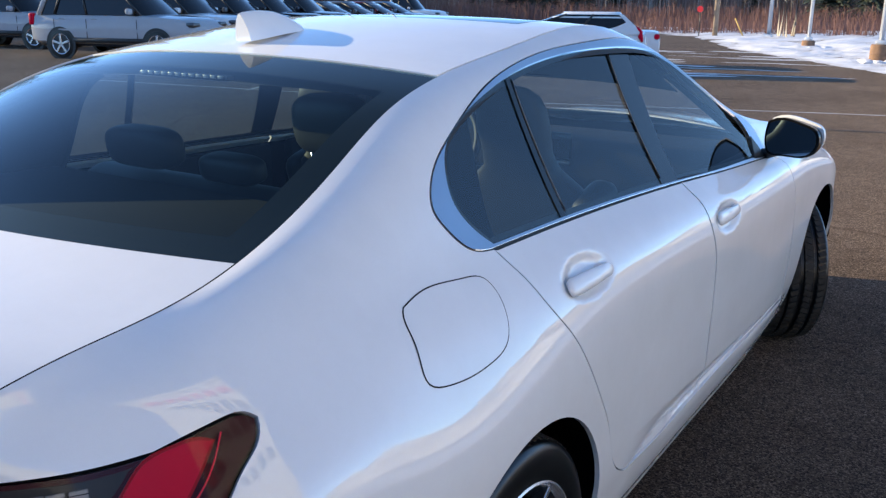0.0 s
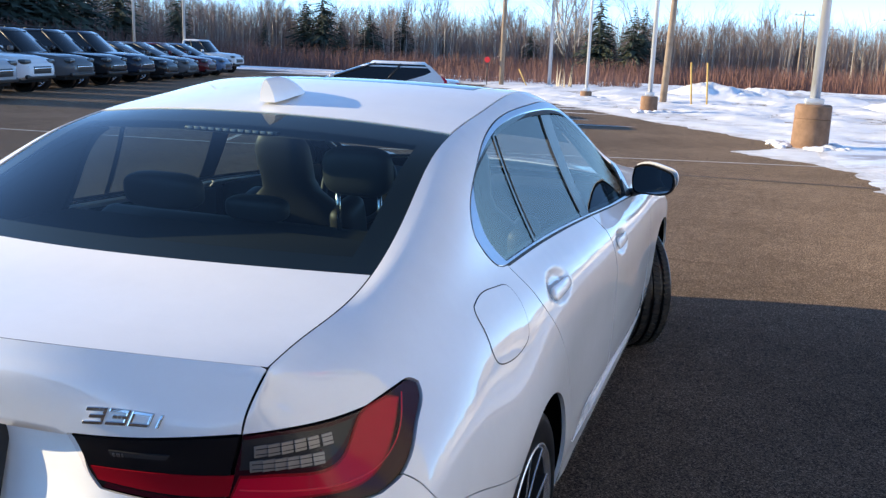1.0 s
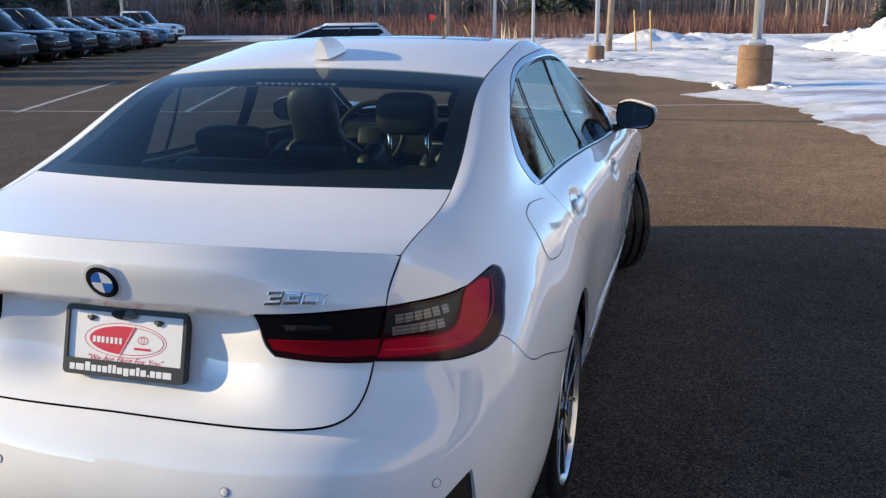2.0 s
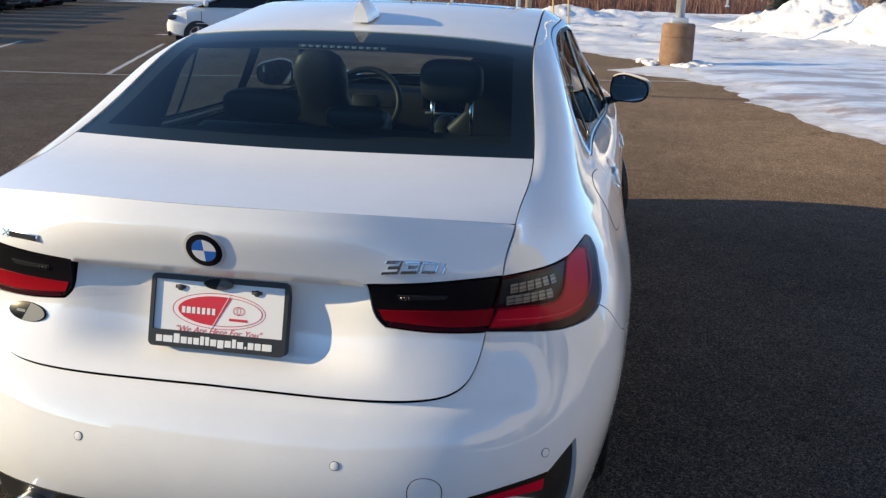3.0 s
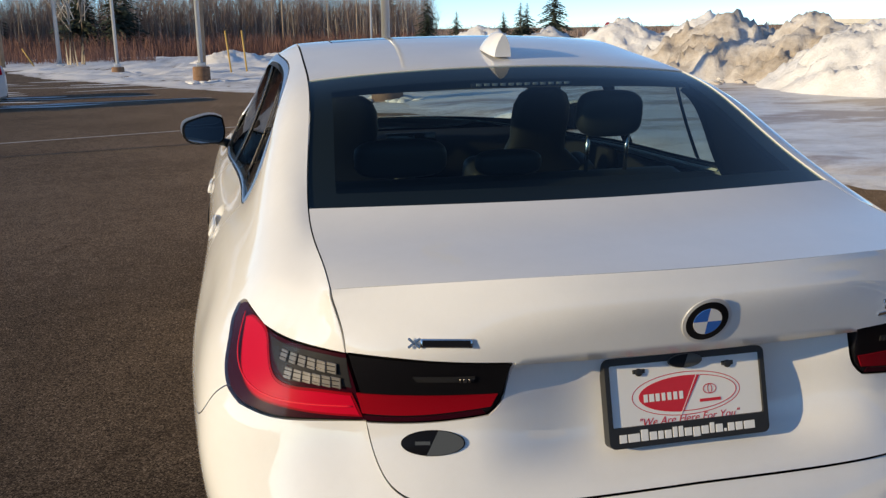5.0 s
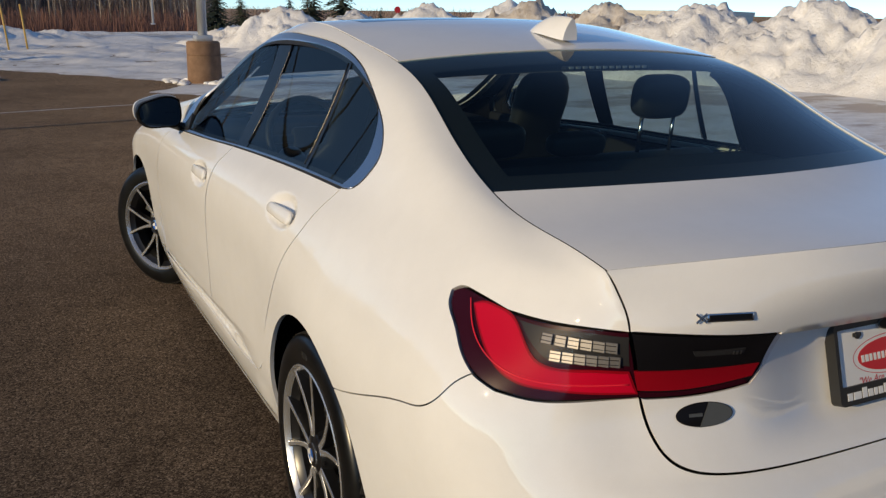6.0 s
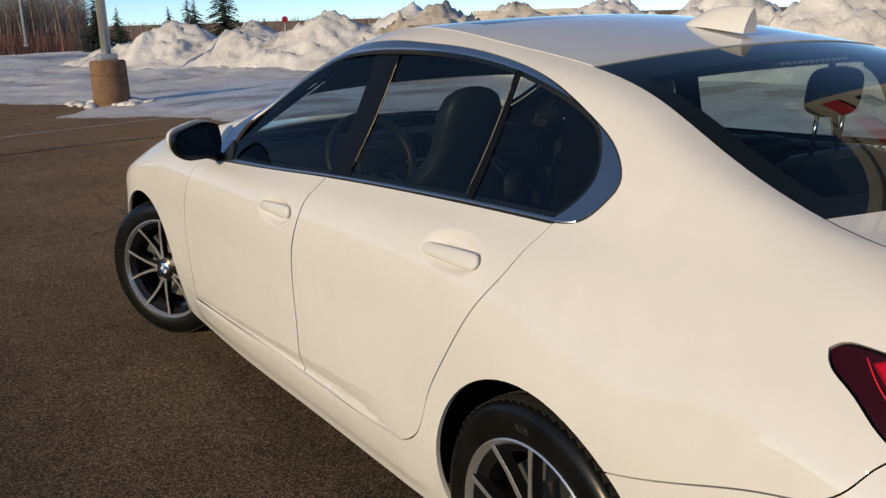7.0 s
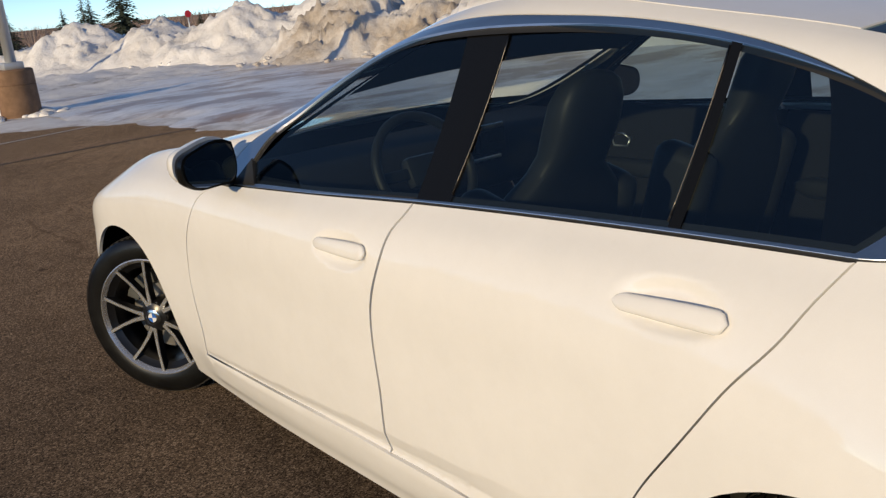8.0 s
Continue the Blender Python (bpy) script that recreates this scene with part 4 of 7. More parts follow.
def car_panels():
    out = {}
    ar, af = arch(0.005, .335, .383), arch(2.851, .335, .388)
    # body side: quarter, roof rails, sills, wings
    edge = flank_curve(9, 13, 2, 420)
    n_low = flank_curve(0, 5, 13, 160)
    rear = np.concatenate([smooth(LID_UP)[:-1], smooth(LAMP_TOP)[:-1], smooth(LAMP_HORN)[:-1], smooth(LAMP_OUT[:-2] + [SEAM[0]])[:-1], smooth(SEAM)])
    outline = np.concatenate([rear,
                              np.array([(.885, -.30, .36)]), np.array(n_low)[1:], ring(np.full(30, 12.999), np.linspace(0.2, 8.9, 30)), np.array(edge)[:-1]])
    hole_dlo = loop(DOOR_REAR, DOOR_LOW_REAR, DOOR_LOW_FRONT, DOOR_FRONT[::-1], DLO_ARCH)
    body = panel_data(Ring, outline, [hole_dlo, np.array(ar), np.array(af)], step=0.035, hole_gap=0.0, gap=0.0015, rim=0.012, push=sill_push, keep=clear_of_wheels)
    out["body"] = body
    # doors
    rd = loop(DOOR_REAR, DOOR_LOW_REAR, DOOR_SPLIT[::-1], BELT_REAR[::-1])
    out["rear_door"] = panel_data(Ring, rd, [], step=0.010, push=door_push(.343, .935), rim=0.016, gap=0.0042)
    fd = loop(DOOR_SPLIT, DOOR_LOW_FRONT, DOOR_FRONT[::-1], BELT_FRONT[::-1])
    out["front_door"] = panel_data(Ring, fd, [], step=0.010, push=door_push(1.297, .884), rim=0.016, gap=0.0040)
    # lid rear face
    half = [smooth(LID_UP), smooth(LAMP_IN_TOP[::-1]), smooth(LAMP_IN_END[::-1]), smooth(LAMP_IN_BOT[::-1]), smooth(LID_LOW)]
    right = np.concatenate([h[:-1] for h in half])
    left = right[::-1] * [-1, 1, 1]
    lipc = ring(np.linspace(-1.999, 1.999, 120), np.full(120, 9.0))
    outline = np.concatenate([lipc[:-1], right, np.array([[0, -1.063, .704]]), left[:-1]])
    crease = [ring_line(z, -.42, .42) for z in (.9385, .9285)]
    out["lid_rear"] = panel_data(Ring, outline, [], cuts=crease, step=0.018, push=lid_push, rim=0.006, gap=0.0026)
    # bumper
    half = np.concatenate([smooth(LID_LOW)[::-1], smooth(LAMP_BOT)[::-1][1:], smooth([LAMP_OUT[-1], LAMP_OUT[-2], SEAM[0]])[1:], smooth(SEAM)[1:], np.array([(.885, -.30, .36), (.84, -.30, .222)])])
    nb = ring(np.linspace(5, -5, 160), np.zeros(160))
    outline = np.concatenate([half, nb, (half * [-1, 1, 1])[::-1][:-1]])
    vents = [np.array(VENT), np.array(mirrored(VENT))[::-1]]
    out["bumper"] = panel_data(Ring, outline, [np.array(ar), np.array(mirrored(ar))] + vents, step=0.025, push=bumper_push, hole_gap=0.0, rim=0.016, gap=0.0022)
    return out


def ring_line(z, x0, x1):
    """A level line across the rear face."""
    xs = np.linspace(x0, x1, 60)
    ks = (np.abs(_gu) < 2.2) & (_gp[:, 1] < -.85)
    g = _gp[ks]
    pts = []
    for x in xs:
        k = ((g[:, 0] - abs(x)) ** 2 + (g[:, 2] - z) ** 2).argmin()
        pts.append((x, g[k, 1], z))
    return np.array(pts)


def bumper_push(p):
    """A ledge under the lid, a soft crease, and a tucked lower edge."""
    x, z = np.abs(p[:, 0]), p[:, 2]
    rear = step01(-p[:, 1], .80, .92)
    ledge = 0.010 * step01(z, .66, .70) * (1 - step01(x, .60, .72))
    return rear * (-ledge)


VENT = loop([(.56, -1.048, .492), (.655, -1.004, .512), (.735, -.946, .521)], [(.735, -.946, .521), (.768, -.913, .556), (.791, -.886, .578)], [(.791, -.886, .578), (.797, -.872, .50), (.80, -.82, .36)], [(.80, -.82, .36), (.74, -.90, .37), (.72, -.94, .44)], [(.72, -.94, .44), (.65, -1.0, .475), (.56, -1.048, .480)], [(.56, -1.048, .480), (.56, -1.048, .492)])
PAN = car_panels()
body = cpart("body", mesh_of("body", [PAN["body"], flip(PAN["body"])], WHITE_PAINT), WHITE_PAINT, None, "white painted body shell with roof rails and wings")
rear_doors = cboth("rear_door", PAN["rear_door"], WHITE_PAINT, "closed white rear door")
front_doors = cboth("front_door", PAN["front_door"], WHITE_PAINT, "closed white front door")


def across_top(k0, k1, s=1.0, n=40, b0=0.0, b1=0.0):
    """Outline on the top between two stations; b0 and b1 bow its two ends towards the sides."""
    t = np.linspace(-s, s, n)
    a = top(t, k0 + b0 * t**2)
    b = top(np.full(n, s), np.linspace(k0 + b0 * s * s, k1 + b1 * s * s, n))
    c = top(t[::-1], k1 + b1 * t**2)
    d = top(np.full(n, -s), np.linspace(k1 + b1 * s * s, k0 + b0 * s * s, n))
    return np.concatenate([a[:-1], b[:-1], c[:-1], d[:-1]])


K_GLASS, K_ROOF, K_SCREEN, K_COWL = 4.13, 6.46, 8.36, 9.06
BOW_LOW, BOW_HIGH = .085, -.085
lid_top = panel_data(Top, across_top(2.0, K_GLASS, 0.9962, 130, 0, BOW_LOW), [], step=0.03, gap=0.0, rim=0.0)
trunk_lid = cpart("trunk_lid", mesh_of("trunk_lid", [lid_top, PAN["lid_rear"]], WHITE_PAINT), WHITE_PAINT, None, "closed white boot lid with a lip and a plate hollow")
bumper = cpart("rear_bumper", mesh_of("rear_bumper", PAN["bumper"], WHITE_PAINT), WHITE_PAINT, None, "white rear bumper with parking sensors")
SUNROOF = across_top(7.42, 8.3, 0.80)
roof = cpart("roof", mesh_of("roof", panel_data(Top, across_top(K_ROOF, K_SCREEN, 0.992, 40, BOW_HIGH), [SUNROOF], step=0.035, gap=0.0, rim=0.012), WHITE_PAINT), WHITE_PAINT)
cpart("sunroof", mesh_of("sunroof", panel_data(Top, SUNROOF, [], step=0.05, gap=0.004, rim=0.01), GLOSS_BLACK), GLOSS_BLACK, roof, "dark glass sunroof")
cpart("bonnet", mesh_of("bonnet", panel_data(Top, across_top(K_COWL + .12, 12.9), [], step=0.05, gap=0.002), WHITE_PAINT), WHITE_PAINT)
cpart("roof_gutter", mesh_of("roof_gutter", panel_data(Top, across_top(K_ROOF - .01, K_SCREEN, 1.0, 40, BOW_HIGH), [], step=0.05, gap=-0.004, offset=-0.008, rim=0), GAP), GAP)
rear_window = cpart("rear_window", mesh_of("rear_window", panel_data(Top, across_top(K_GLASS, K_ROOF, 1.0, 40, BOW_LOW, BOW_HIGH), [], step=0.04, gap=0.001, offset=-0.003, rim=0.004), DARK_GLASS), DARK_GLASS, None, "dark tinted rear window")
cpart("black_border", mesh_of("black_border", panel_data(Top, across_top(K_GLASS - .05, K_ROOF + .05, 1.0, 40, BOW_LOW, BOW_HIGH), [across_top(K_GLASS + .26, K_ROOF - .24, 0.90, 40, BOW_LOW, BOW_HIGH)], step=0.04, gap=0.0, offset=-0.007, rim=0), RUBBER), RUBBER, rear_window, "black printed border of the rear window")
screen = cpart("windscreen", mesh_of("windscreen", panel_data(Top, across_top(K_SCREEN, K_COWL), [], step=0.05, gap=0.001, offset=-0.003, rim=0.004), SCREEN_GLASS), SCREEN_GLASS)
cpart("black_border", mesh_of("black_border", panel_data(Top, across_top(K_SCREEN - .04, K_COWL + .3), [across_top(K_SCREEN + .06, K_COWL - .08, 0.95)], step=0.05, gap=0, offset=-0.008, rim=0), RUBBER), RUBBER, screen)
# near-black sheets added under the panels so that their gaps read as shadow
cpart("lid_lining", mesh_of("lid_lining", panel_data(Top, across_top(2.1, K_GLASS + .1), [], step=0.06, gap=-0.004, offset=-0.014, rim=0), GAP), GAP, trunk_lid)
LINE_HOLE = loop(BELT_REAR, BELT_FRONT, DLO_ARCH)
lin = np.concatenate([ring(np.linspace(0.001, 12.99, 260), np.full(260, 0.4)), ring(np.full(20, 12.99), np.linspace(.5, 8.9, 20)), np.array(flank_curve(8.95, 12.99, 0.001, 260)), ring(np.full(20, .001), np.linspace(8.8, .5, 20))])
lining = panel_data(Ring, lin, [LINE_HOLE, np.array(arch(0.005, .335, .40)), np.array(arch(2.851, .335, .40))], step=0.06, offset=-0.016, rim=0, hole_gap=0.0, gap=0.0, push=lambda p: -(1.2 * door_blade(p).clip(0) + .03 * step01(.47 - p[:, 2], 0, .03)) * step01(p[:, 2], .25, .32) * step01(p[:, 1], .42, .5) * (1 - step01(p[:, 1], 2.25, 2.4)) - 0.02 * step01(p[:, 1], .1, .2) * (1 - step01(p[:, 1], 2.2, 2.4)) * step01(p[:, 2], .80, .86) - 0.045 * step01(-p[:, 1], .90, .93) * (1 - step01(np.abs(p[:, 0]), .40, .5)) * step01(p[:, 2], .70, .76) * (1 - step01(p[:, 2], .95, .97)))
cpart("inner_shell", mesh_of("inner_shell", [lining, flip(lining)], GAP), GAP, None, "near-black shell added so the panel gaps read as shadow")

# windows of the doors: glass, black pillar covers, bright surround
GLASS_LOOP = loop(GLASS_LOW, GLASS_ARCH)
LINES = {"b0": [(.812, 1.090, 1.010), (.634, 1.040, 1.392)], "b1": [(.800, .975, 1.018), (.636, .905, 1.390)], "q0": [(.775, .412, 1.030), (.630, .366, 1.355)], "q1": [(.775, .387, 1.030), (.630, .344, 1.355)]}
CUTS = [smooth(c, 0.02) for c in LINES.values()]


def ahead_of(key):
    (x0, y0, z0), (x1, y1, z1) = LINES[key]
    return lambda p: p[:, 1] > y0 + (y1 - y0) * (p[:, 2] - z0) / (z1 - z0)


PANE_RIM = Ring.point(Ring.find(GLASS_LOOP))


def pane_terms(y, z):
    return np.stack([np.ones_like(y), y, z, y * y, y * z, z * z, y ** 3], 1)


PANE_FIT = np.linalg.lstsq(pane_terms(PANE_RIM[:, 1], PANE_RIM[:, 2]), PANE_RIM[:, 0], rcond=None)[0]


def window(keep, offset=-0.003):
    """A pane of the side windows, laid on one even curved sheet through their outline."""
    p, n, f = panel_data(Ring, GLASS_LOOP, [], cuts=CUTS, keep=keep, step=0.04, rim=0, gap=-0.004)
    x = lambda y, z: pane_terms(y, z) @ PANE_FIT
    y, z = p[:, 1], p[:, 2]
    p[:, 0] = x(y, z) + offset
    n = np.stack([np.ones_like(y), -(x(y + .01, z) - x(y - .01, z)) / .02, -(x(y, z + .01) - x(y, z - .01)) / .02], 1)
    return p, n / np.linalg.norm(n, axis=1, keepdims=True), f


cboth("window_glass", window(ahead_of("b0")), GLASS, "clear tinted front side window", front_doors)
cboth("window_glass", window(lambda p: ahead_of("q0")(p) & ~ahead_of("b1")(p)), GLASS, "tinted rear side window", rear_doors)
cboth("quarter_glass", window(lambda p: ~ahead_of("q1")(p)), GLASS, "tinted quarter window", rear_doors)
cboth("pillar_cover", window(lambda p: ahead_of("b1")(p) & ~ahead_of("b0")(p), -0.001), PILLAR_BLACK, "gloss black centre pillar cover", rear_doors)
cboth("window_divider", window(lambda p: ahead_of("q1")(p) & ~ahead_of("q0")(p), 0.0), PILLAR_BLACK, "black window divider", rear_doors)
surround = panel_data(Ring, loop(BELT_REAR, BELT_FRONT, DLO_ARCH), [GLASS_LOOP], step=0.02, offset=0.0015, rim=0.008, gap=0.0048, hole_gap=0.0035)
cboth("outer_seal", panel_data(Ring, loop(BELT_REAR, BELT_FRONT, DLO_ARCH), [GLASS_LOOP], step=0.03, offset=-0.0022, rim=0, gap=0.0008, hole_gap=0.004), RUBBER, "black rubber seal round the bright surround", rear_doors)
# the strip is flat; its shading normals lean up so it mirrors the sky
sky_lean = surround[1] + np.where((np.abs(surround[1][:, 0]) > .5)[:, None], [0, 0, .95], [0, 0, 0])
surround = (surround[0], sky_lean / np.linalg.norm(sky_lean, axis=1, keepdims=True), surround[2])
cboth("window_surround", surround, SATIN, "satin aluminium window surround")
seal = panel_data(Ring, loop(BELT_REAR, BELT_FRONT, DLO_ARCH), [GLASS_LOOP], step=0.03, offset=-0.005, rim=0, gap=-0.004, hole_gap=-0.012)
cboth("window_seal", seal, RUBBER)
# bright line at the pillar and divider edges
for key in ("b1", "q0"):
    c = np.array(smooth([(LINES[key][0][0] - .012, LINES[key][0][1], LINES[key][0][2] + .022), (LINES[key][1][0] + .003, LINES[key][1][1] + .003, LINES[key][1][2] - .012)], 0.04))
    q = np.array([(float((pane_terms(c[k:k + 1, 1], c[k:k + 1, 2]) @ PANE_FIT)[0]) + .001, c[k, 1], c[k, 2]) for k in range(len(c))])
    for side in (1, -1):
        cpart("trim_line", tube_bm((q * [side, 1, 1]).tolist(), 0.0017, 6), BRONZE, rear_doors[0 if side > 0 else 1], "thin bright trim line")

# fuel flap on the right
FUEL = loop([(.784, -.252, 1.018), (.781, -.20, 1.030), (.788, -.07, 1.023), (.797, -.012, 1.008), (.835, 0.0, .955), (.862, -.03, .903), (.867, -.095, .885), (.861, -.225, .888), (.851, -.272, .905), (.82, -.268, .965), (.787, -.258, 1.012), (.784, -.252, 1.018)])
cpart("fuel_flap", mesh_of("fuel_flap", panel_data(Ring, FUEL, [], step=0.03, offset=0.0012, rim=0.002, gap=0.0016), WHITE_PAINT), WHITE_PAINT, body, "closed white fuel flap")
cpart("flap_gap", mesh_of("flap_gap", panel_data(Ring, FUEL, [], step=0.04, offset=0.0006, rim=0, gap=-0.0012), GAP), GAP, body)

# ---- lamps, badges, plate ----
def at_flank(guide, lift=0.0):
    """A frame on the body at a guide point: x along the body (rearward view: to the right), y up, z outwards."""
    ab = Ring.find(np.array([guide]))
    p = Ring.point(ab)[0]
    da = Ring.point(ab + [2e-3, 0])[0] - Ring.point(ab - [2e-3, 0])[0]
    db = Ring.point(ab + [0, 2e-3])[0] - Ring.point(ab - [0, 2e-3])[0]
    n = Vector(np.cross(da, db)).normalized()
    x = Vector((0, 0, 1)).cross(n).normalized()
    m = Matrix((x, n.cross(x), n)).transposed().to_4x4()
    m.translation = Vector(p) + n * lift
    return m


LAMP_OUTER = loop(LAMP_TOP, LAMP_HORN, LAMP_OUT, LAMP_BOT, LAMP_SPLIT[::-1])
LAMP_INNER = loop(LAMP_IN_TOP, LAMP_SPLIT, LAMP_IN_BOT, LAMP_IN_END)
RED_OUTER = loop([(.603, -.922, .882), (.665, -.886, .882), (.715, -.843, .880), (.733, -.816, .890), (.739, -.795, .910), (.738, -.772, .931), (.740, -.747, .952), (.752, -.709, .961)], [(.752, -.709, .961), (.766, -.675, .962), (.776, -.660, .954)], [(.776, -.660, .954), (.784, -.688, .928), (.790, -.717, .904), (.786, -.774, .861), (.767, -.810, .845), (.733, -.845, .840), (.672, -.890, .838), (.588, -.933, .840)], [(.588, -.933, .840), (.603, -.922, .882)])
RED_INNER = loop([(.357, -.985, .880), (.45, -.972, .880), (.53, -.955, .881), (.596, -.926, .883)], [(.596, -.926, .883), (.588, -.932, .846)], [(.588, -.932, .846), (.53, -.953, .844), (.45, -.972, .848), (.369, -.984, .857)], [(.369, -.984, .857), (.357, -.985, .880)])
CLEAR = loop([(.610, -.926, .950), (.666, -.873, .951), (.713, -.802, .947), (.736, -.756, .950)], [(.736, -.756, .950), (.735, -.793, .916), (.728, -.818, .898), (.718, -.838, .887), (.678, -.876, .887), (.602, -.925, .889)], [(.602, -.925, .889), (.610, -.926, .950)])
STRIPE_IN = loop([(.40, -1.0, .914), (.505, -.975, .918)], [(.505, -.975, .918), (.498, -.975, .908)], [(.498, -.975, .908), (.402, -1.0, .903)], [(.402, -1.0, .903), (.40, -1.0, .914)], step=.01)


def tail_lamps():
    cover_o = panel_data(Ring, LAMP_OUTER, [], step=0.02, offset=0.003, rim=0.03, gap=0.0022)
    back_o = panel_data(Ring, LAMP_OUTER, [], step=0.03, offset=-0.004, rim=0.02, gap=0.004)
    red_o = panel_data(Ring, RED_OUTER, [], step=0.012, offset=-0.0015, rim=0.004, gap=0.0)
    bright_o = panel_data(Ring, RED_OUTER, [], step=0.012, offset=-0.0005, rim=0.004, gap=0.0045)
    clear_o = panel_data(Ring, CLEAR, [], step=0.02, offset=-0.0033, rim=0.004, gap=0.003)
    cover_i = panel_data(Ring, LAMP_INNER, [], step=0.02, offset=0.003, rim=0.05, gap=0.0022)
    back_i = panel_data(Ring, LAMP_INNER, [], step=0.03, offset=-0.004, rim=0.045, gap=0.004)
    red_i = panel_data(Ring, RED_INNER, [], step=0.012, offset=-0.0015, rim=0.004, gap=0.0)
    edge_i = panel_data(Ring, loop([(.385, -.984, .853), (.45, -.972, .845), (.53, -.953, .841), (.588, -.932, .843)], [(.588, -.932, .843), (.583, -.936, .834)], [(.583, -.936, .834), (.530, -.955, .834), (.450, -.972, .837), (.378, -.984, .845)], [(.378, -.984, .845), (.385, -.984, .853)]), [], step=0.012, offset=-0.002, rim=0.004, gap=0.0)
    c = smooth([(.770, -.648, .957), (.783, -.675, .925), (.789, -.72, .888), (.778, -.775, .864), (.738, -.836, .853), (.683, -.882, .853), (.604, -.925, .858)], 0.012)
    guide = Ring.point(Ring.find(np.array(c)))
    stripe = panel_data(Ring, STRIPE_IN, [], step=0.02, offset=-0.001, rim=0.003, gap=0.0)
    for side in (1, -1):
        mi = side < 0
        lamp = cpart("tail_lamp", mesh_of("tail_lamp", back_o, DARK_RED, mi), DARK_RED, None, "L-shaped smoked red tail lamp")
        cpart("light_bar", mesh_of("light_bar", red_o, DEEP_RED, mi), DEEP_RED, lamp, "deep red L-shaped lens")
        cpart("light_bar", mesh_of("light_bar", bright_o, RED_LENS, mi), RED_LENS, lamp, "bright red L-shaped light guide")
        cpart("reverse_lamp", mesh_of("reverse_lamp", clear_o, SMOKE, mi), SMOKE, lamp, "clear ribbed reflector")
        for x0, y0, x1, y1, z in ((.720, -.806, .626, -.914, .9265), (.717, -.832, .621, -.917, .9000)):
            spot = lambda f, lift, up=0.0: at_flank((side * (x0 + (x1 - x0) * f), y0 + (y1 - y0) * f ** .8, z + up), lift)
            for k in range(6):
                cpart("facet", box_bm((.0222, .0200, .0024), (0, 0, 0), 0.0010, None, 1, spot((k + .5) / 6, -.0005) @ Matrix.Rotation(radians(8 * side), 4, "Y") @ Matrix.Rotation(radians(-4), 4, "X")), FACET, lamp, "pale slanted facet")
            for up in (-.0045, .0045):
                cpart("rib", tube_bm([spot(f, .0022, up).translation[:] for f in (.02, .2, .4, .6, .8, .98)], .0007, 6), RIB, lamp, "fine smoked rib over the facets")
        cpart("light_guide", tube_bm((guide * [side, 1, 1]).tolist(), .0014, 6), GUIDE_RED, lamp, "thin bright red line")
        cpart("lamp_cover", mesh_of("lamp_cover", cover_o, LENS, mi), LENS, lamp, "glossy clear cover")
        inner = cpart("lid_lamp", mesh_of("lid_lamp", back_i, LAMP_BLACK, mi), LAMP_BLACK, trunk_lid, "black and red lamp on the boot lid")
        cpart("light_bar", mesh_of("light_bar", red_i, DEEP_RED, mi), DEEP_RED, inner)
        cpart("lower_edge", mesh_of("lower_edge", edge_i, DARK_RED, mi), DARK_RED, inner, "dark red lower edge")
        cpart("reverse_lamp", mesh_of("reverse_lamp", stripe, SMOKE, mi), SMOKE, inner, "slim smoked reverse lamp")
        for x, w_ in ((.408, .004), (.416, .006), (.424, .003)):
            cpart("facet", box_bm((w_, .008, .002), (0, 0, 0), .0008, None, 1, at_flank((side * x, -.99, .9095), 0.0)), LAMP_CLEAR, inner)
        cpart("lamp_cover", mesh_of("lamp_cover", cover_i, LENS, mi), LENS, inner)


tail_lamps()


def disc_bm(r, depth, m, bm=None, n=48, bevel=0.0, squash=1.0):
    return prism_bm([(r * math.cos(2 * math.pi * k / n), squash * r * math.sin(2 * math.pi * k / n)) for k in range(n)], depth, bm, m, bevel)


def sector(r, a0, a1, n=16):
    return [(0, 0)] + [(r * math.cos(radians(a0 + (a1 - a0) * k / n)), r * math.sin(radians(a0 + (a1 - a0) * k / n))) for k in range(n + 1)]


